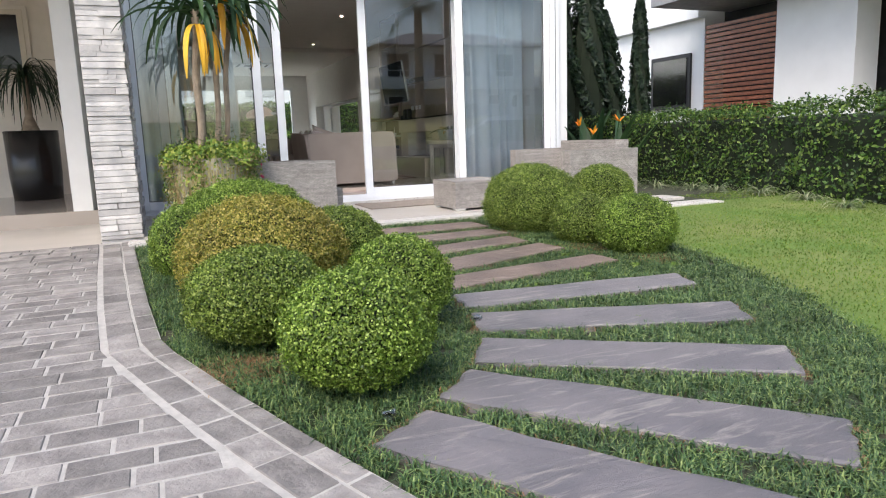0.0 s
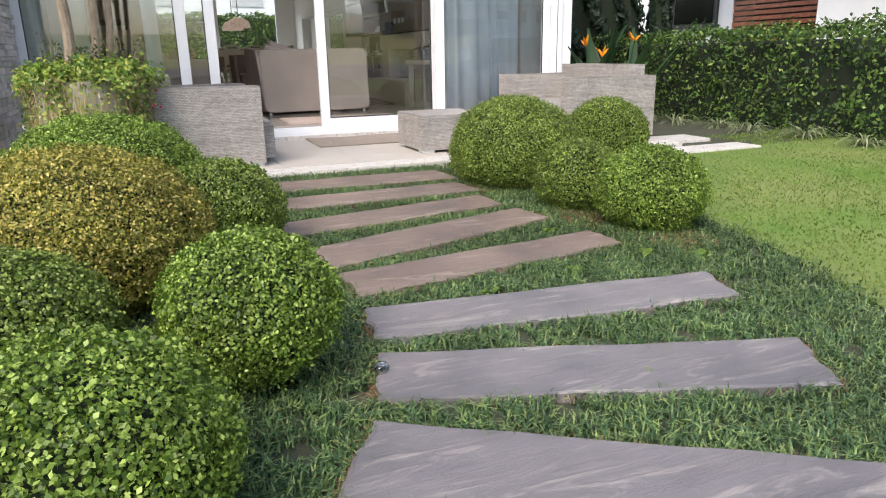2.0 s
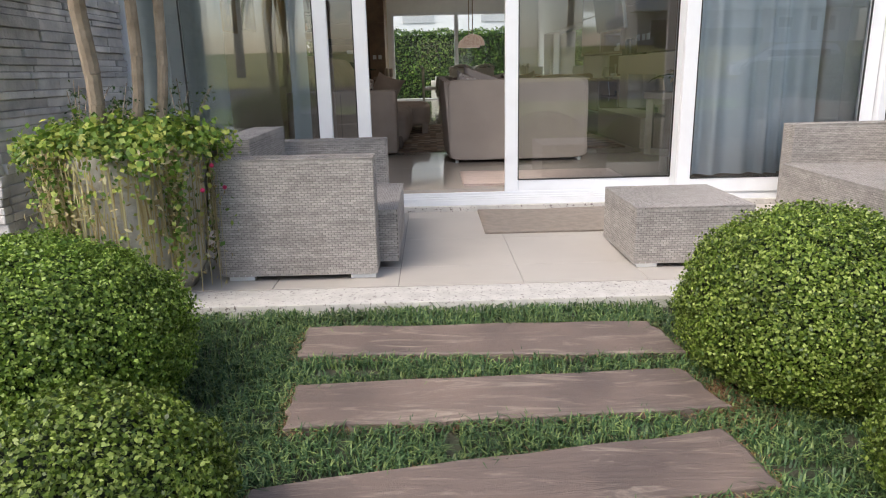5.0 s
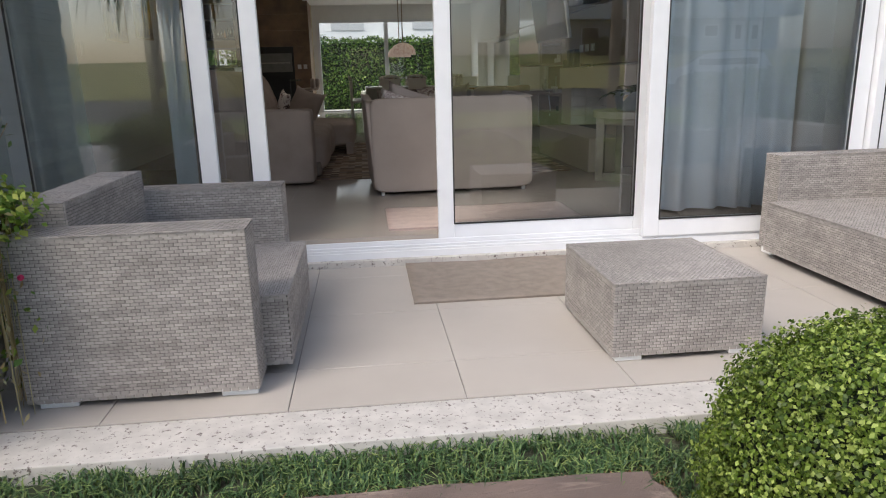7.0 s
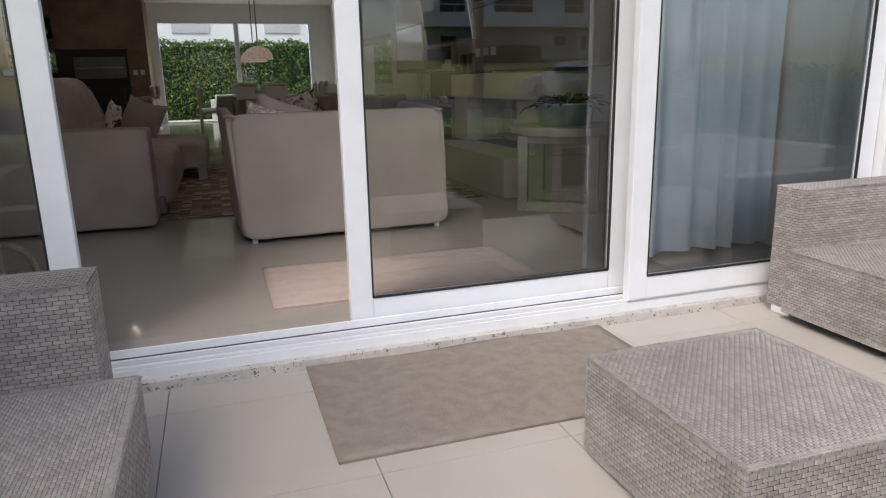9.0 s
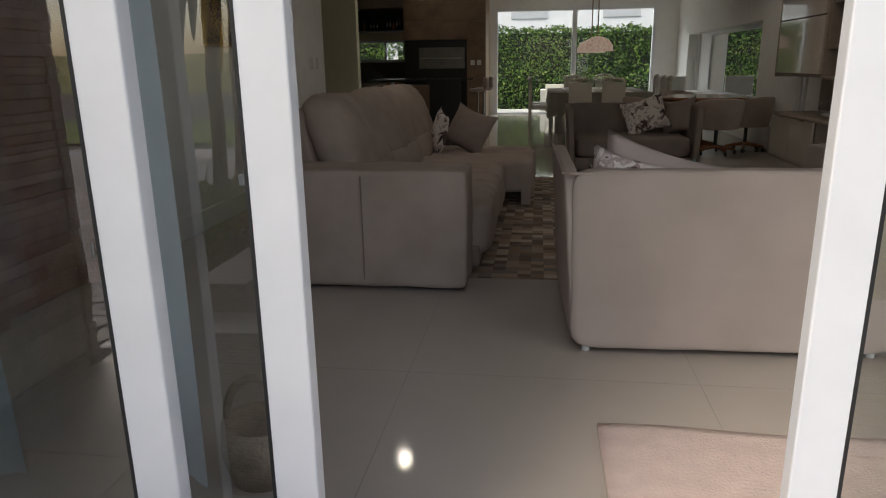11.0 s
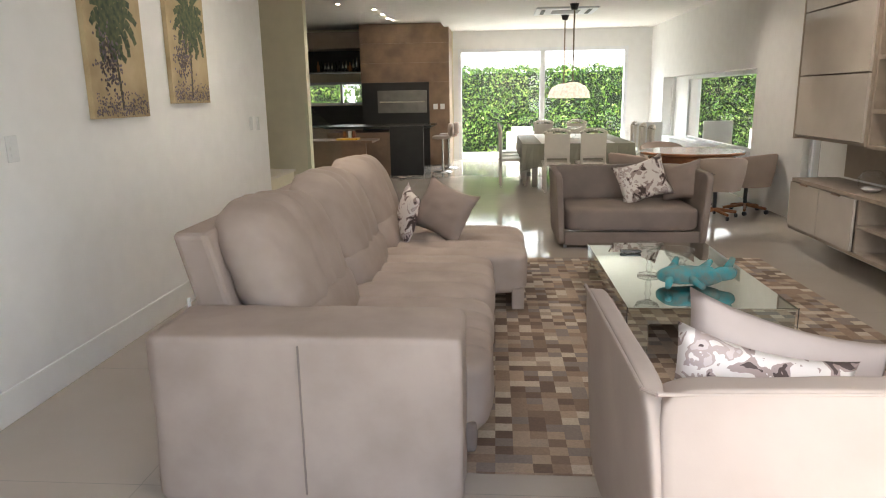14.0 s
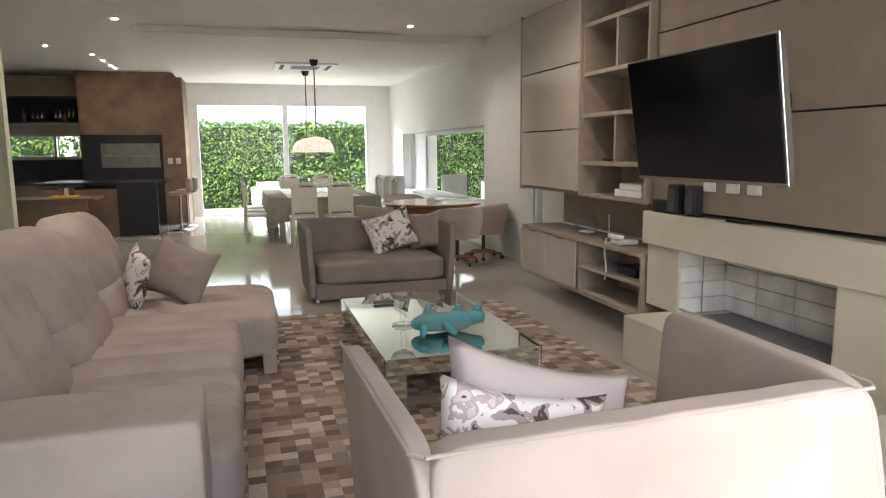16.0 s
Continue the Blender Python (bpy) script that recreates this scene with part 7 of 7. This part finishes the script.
def side_table():
    e = empty("side_table", (5.77, 11.27, 0.13), "round pale grey wooden side table on two flat framed legs", "side table", turn=-40)
    part("tabletop", lathe([(0.0, 0.57), (0.41, 0.57), (0.42, 0.575), (0.42, 0.63), (0.41, 0.635), (0.0, 0.635)], 48), "pale_wood", e)
    for y in (-0.29, 0.24):
        for x in (-0.30, 0.23):
            part("leg", boxm(x, x + 0.075, y, y + 0.05, 0.0, 0.57, 0.003), "pale_wood", e)
        part("foot_rail", boxm(-0.225, 0.23, y + 0.003, y + 0.047, 0.0, 0.07, 0.003), "pale_wood", e)
        part("upper_rail", boxm(-0.225, 0.23, y + 0.003, y + 0.047, 0.51, 0.569, 0.003), "pale_wood", e)
    p = empty("succulent_pot", (5.74, 11.22, 0.766), "wide grey-blue metal tub with broad green and brownish leaves", "potted plant")
    part("pot", lathe([(0.19, 0), (0.225, 0.15), (0.235, 0.155), (0.235, 0.165), (0.225, 0.165), (0.21, 0.13)], 32), "tub_zinc", p, smooth=True)
    part("soil_top", lathe([(0.0, 0.14), (0.215, 0.14)], 24), "soil", p)
    rg = random.Random(44)
    green, brown = bmesh.new(), bmesh.new()
    for k in range(60):
        a, r = rg.uniform(0, 6.28), rg.uniform(0.02, 0.19)
        leaf_strip(green if k % 3 else brown, (r * math.cos(a), r * math.sin(a), 0.13), (math.cos(a), math.sin(a), rg.uniform(0.4, 2.2)), rg.uniform(0.12, 0.24), 0.045, 1.0, 5, 0.4)
    part("leaves", green, "hedge_leaf", p)
    part("withered_leaves", brown, "ivy_dry", p)


M["tub_zinc"] = mat("tub_zinc", (0.42, 0.50, 0.54), 0.35, metal=0.5, var=0.12, scale=9)
M["pale_wood"] = mat("pale_wood", (0.38, 0.345, 0.29), 0.6, c2=(0.29, 0.26, 0.215), scale=12)
side_table()


def rope_basket():
    e = empty("rope_basket", (2.30, 9.80, 0.13), "small basket with a thick rope handle behind the door leaf", "basket")
    part("basket", lathe([(0.10, 0.0), (0.13, 0.1), (0.12, 0.2), (0.11, 0.2), (0.0, 0.05)], 20), "bark", e, smooth=True)
    bm = bmesh.new()
    prev = None
    for k in range(13):
        a = math.pi * k / 12
        p = Vector((0.11 * math.cos(a), 0, 0.2 + 0.14 * math.sin(a)))
        if prev is not None:
            cyl(prev, p, 0.014, n=8, bm=bm)
        prev = p
    part("handle", bm, "bark", e, "rope handle")


rope_basket()


# ---- drive paving ----
def inside_drive(x, y):
    kx = float(np.interp(y, [e[1] for e in KERB][::-1], [e[0] for e in KERB][::-1]))
    return x < kx


def paving():
    ys = [-3.0] + [e[1] for e in KERB][::-1]
    bed = bmesh.new()
    ks = [(5.2, -3.0)] + KERB[::-1]
    a = [bed.verts.new((-7, y, gz(y) - 0.0025)) for x, y in ks]
    b = [bed.verts.new((x, y, gz(y) - 0.0025)) for x, y in ks]
    for k in range(len(ks) - 1):
        bed.faces.new((a[k], b[k], b[k + 1], a[k + 1]))
    pav = structure("drive", bed, "mortar", "grey paved drive with pale joints")
    rng = random.Random(17)

    def paver(pts, cnt, rest):
        cx, cy = sum(p[0] for p in pts) / 4, sum(p[1] for p in pts) / 4
        j = rng.uniform(-0.002, 0.003)
        if cnt:
            bm = bmesh.new()
        else:
            bm = rest
        lo = [bm.verts.new((x, y, gz(y) - 0.03)) for x, y in pts]
        hi = [bm.verts.new((x, y, gz(y) - 0.003 + j)) for x, y in pts]
        tp = [bm.verts.new((x + (cx - x) * 0.03, y + (cy - y) * 0.05, gz(y) + 0.001 + j)) for x, y in pts]
        for i in range(4):
            bm.faces.new((lo[i], lo[(i + 1) % 4], hi[(i + 1) % 4], hi[i]))
            bm.faces.new((hi[i], hi[(i + 1) % 4], tp[(i + 1) % 4], tp[i]))
        bm.faces.new(tp)
        if cnt:
            part("paver", bm, "paver", pav)

    rest = bmesh.new()
    count = 0
    # two border courses along the kerb line
    W = 0.135
    line = [Vector((x, y)) for x, y in KERB]
    nrm = []
    for i in range(len(line)):
        d = (line[min(i + 1, len(line) - 1)] - line[max(i - 1, 0)]).normalized()
        nrm.append(Vector((d.y, -d.x)) if Vector((d.y, -d.x)).x < 0 else Vector((-d.y, d.x)))
    seg = [0.0]
    for p, q in zip(line, line[1:]):
        seg.append(seg[-1] + (q - p).length)

    def at(s, off):
        i = max(k for k in range(len(seg)) if seg[k] <= s + 1e-6)
        i = min(i, len(seg) - 2)
        t = (s - seg[i]) / (seg[i + 1] - seg[i])
        p = line[i].lerp(line[i + 1], t) + nrm[i].lerp(nrm[i + 1], t) * off
        return (p.x, p.y)

    for c, (c0, c1) in enumerate(((0.0, 0.105), (0.105, 0.255))):
        s = 0.02 + 0.1 * c
        while s < seg[-1] - 0.3:
            l = rng.choice((0.21, 0.24, 0.27))
            o0, o1 = c0 + 0.004, c1 - 0.010
            pts = [at(s, o0), at(s, o1), at(s + l - 0.011, o1), at(s + l - 0.011, o0)]
            ar = (pts[1][0] - pts[0][0]) * (pts[2][1] - pts[1][1]) - (pts[1][1] - pts[0][1]) * (pts[2][0] - pts[1][0])
            if ar < 0:
                pts.reverse()
            paver(pts, True, rest)
            count += 1
            s += l
    # running bond
    H, L = 0.130, 0.275
    row = 0
    y = 7.42
    while y > -1.5:
        x = 2.6 - (L / 2 if row % 2 else 0) + rng.uniform(-0.03, 0.03)
        while x > -6.5:
            l = L * rng.choice((0.85, 1.0, 1.0, 1.12))
            x0, x1, y0, y1 = x - l + 0.012, x, y - H + 0.012, y
            lim = float(np.interp((y0 + y1) / 2, ys, [5.2] + [e[0] for e in KERB][::-1])) - 2 * W * (1.0 if y > 4.3 else 1.06) - 0.01
            lim0 = float(np.interp(y0, ys, [5.2] + [e[0] for e in KERB][::-1])) - 2 * W * (1.0 if y > 4.3 else 1.06) - 0.01
            lim1 = float(np.interp(y1, ys, [5.2] + [e[0] for e in KERB][::-1])) - 2 * W * (1.0 if y > 4.3 else 1.06) - 0.01
            if x0 < lim - 0.012:
                pts = [(x0, y0), (min(x1, lim0), y0), (min(x1, lim1), y1), (x0, y1)]
                near = x0 > -1.2 and 1.5 < y < 5.2 and count < 300
                paver(pts, near, rest)
                count += near
            x -= l
        y -= H
        row += 1
    part("pavers", rest, "paver", pav, "grey stone pavers", "stuff")


paving()
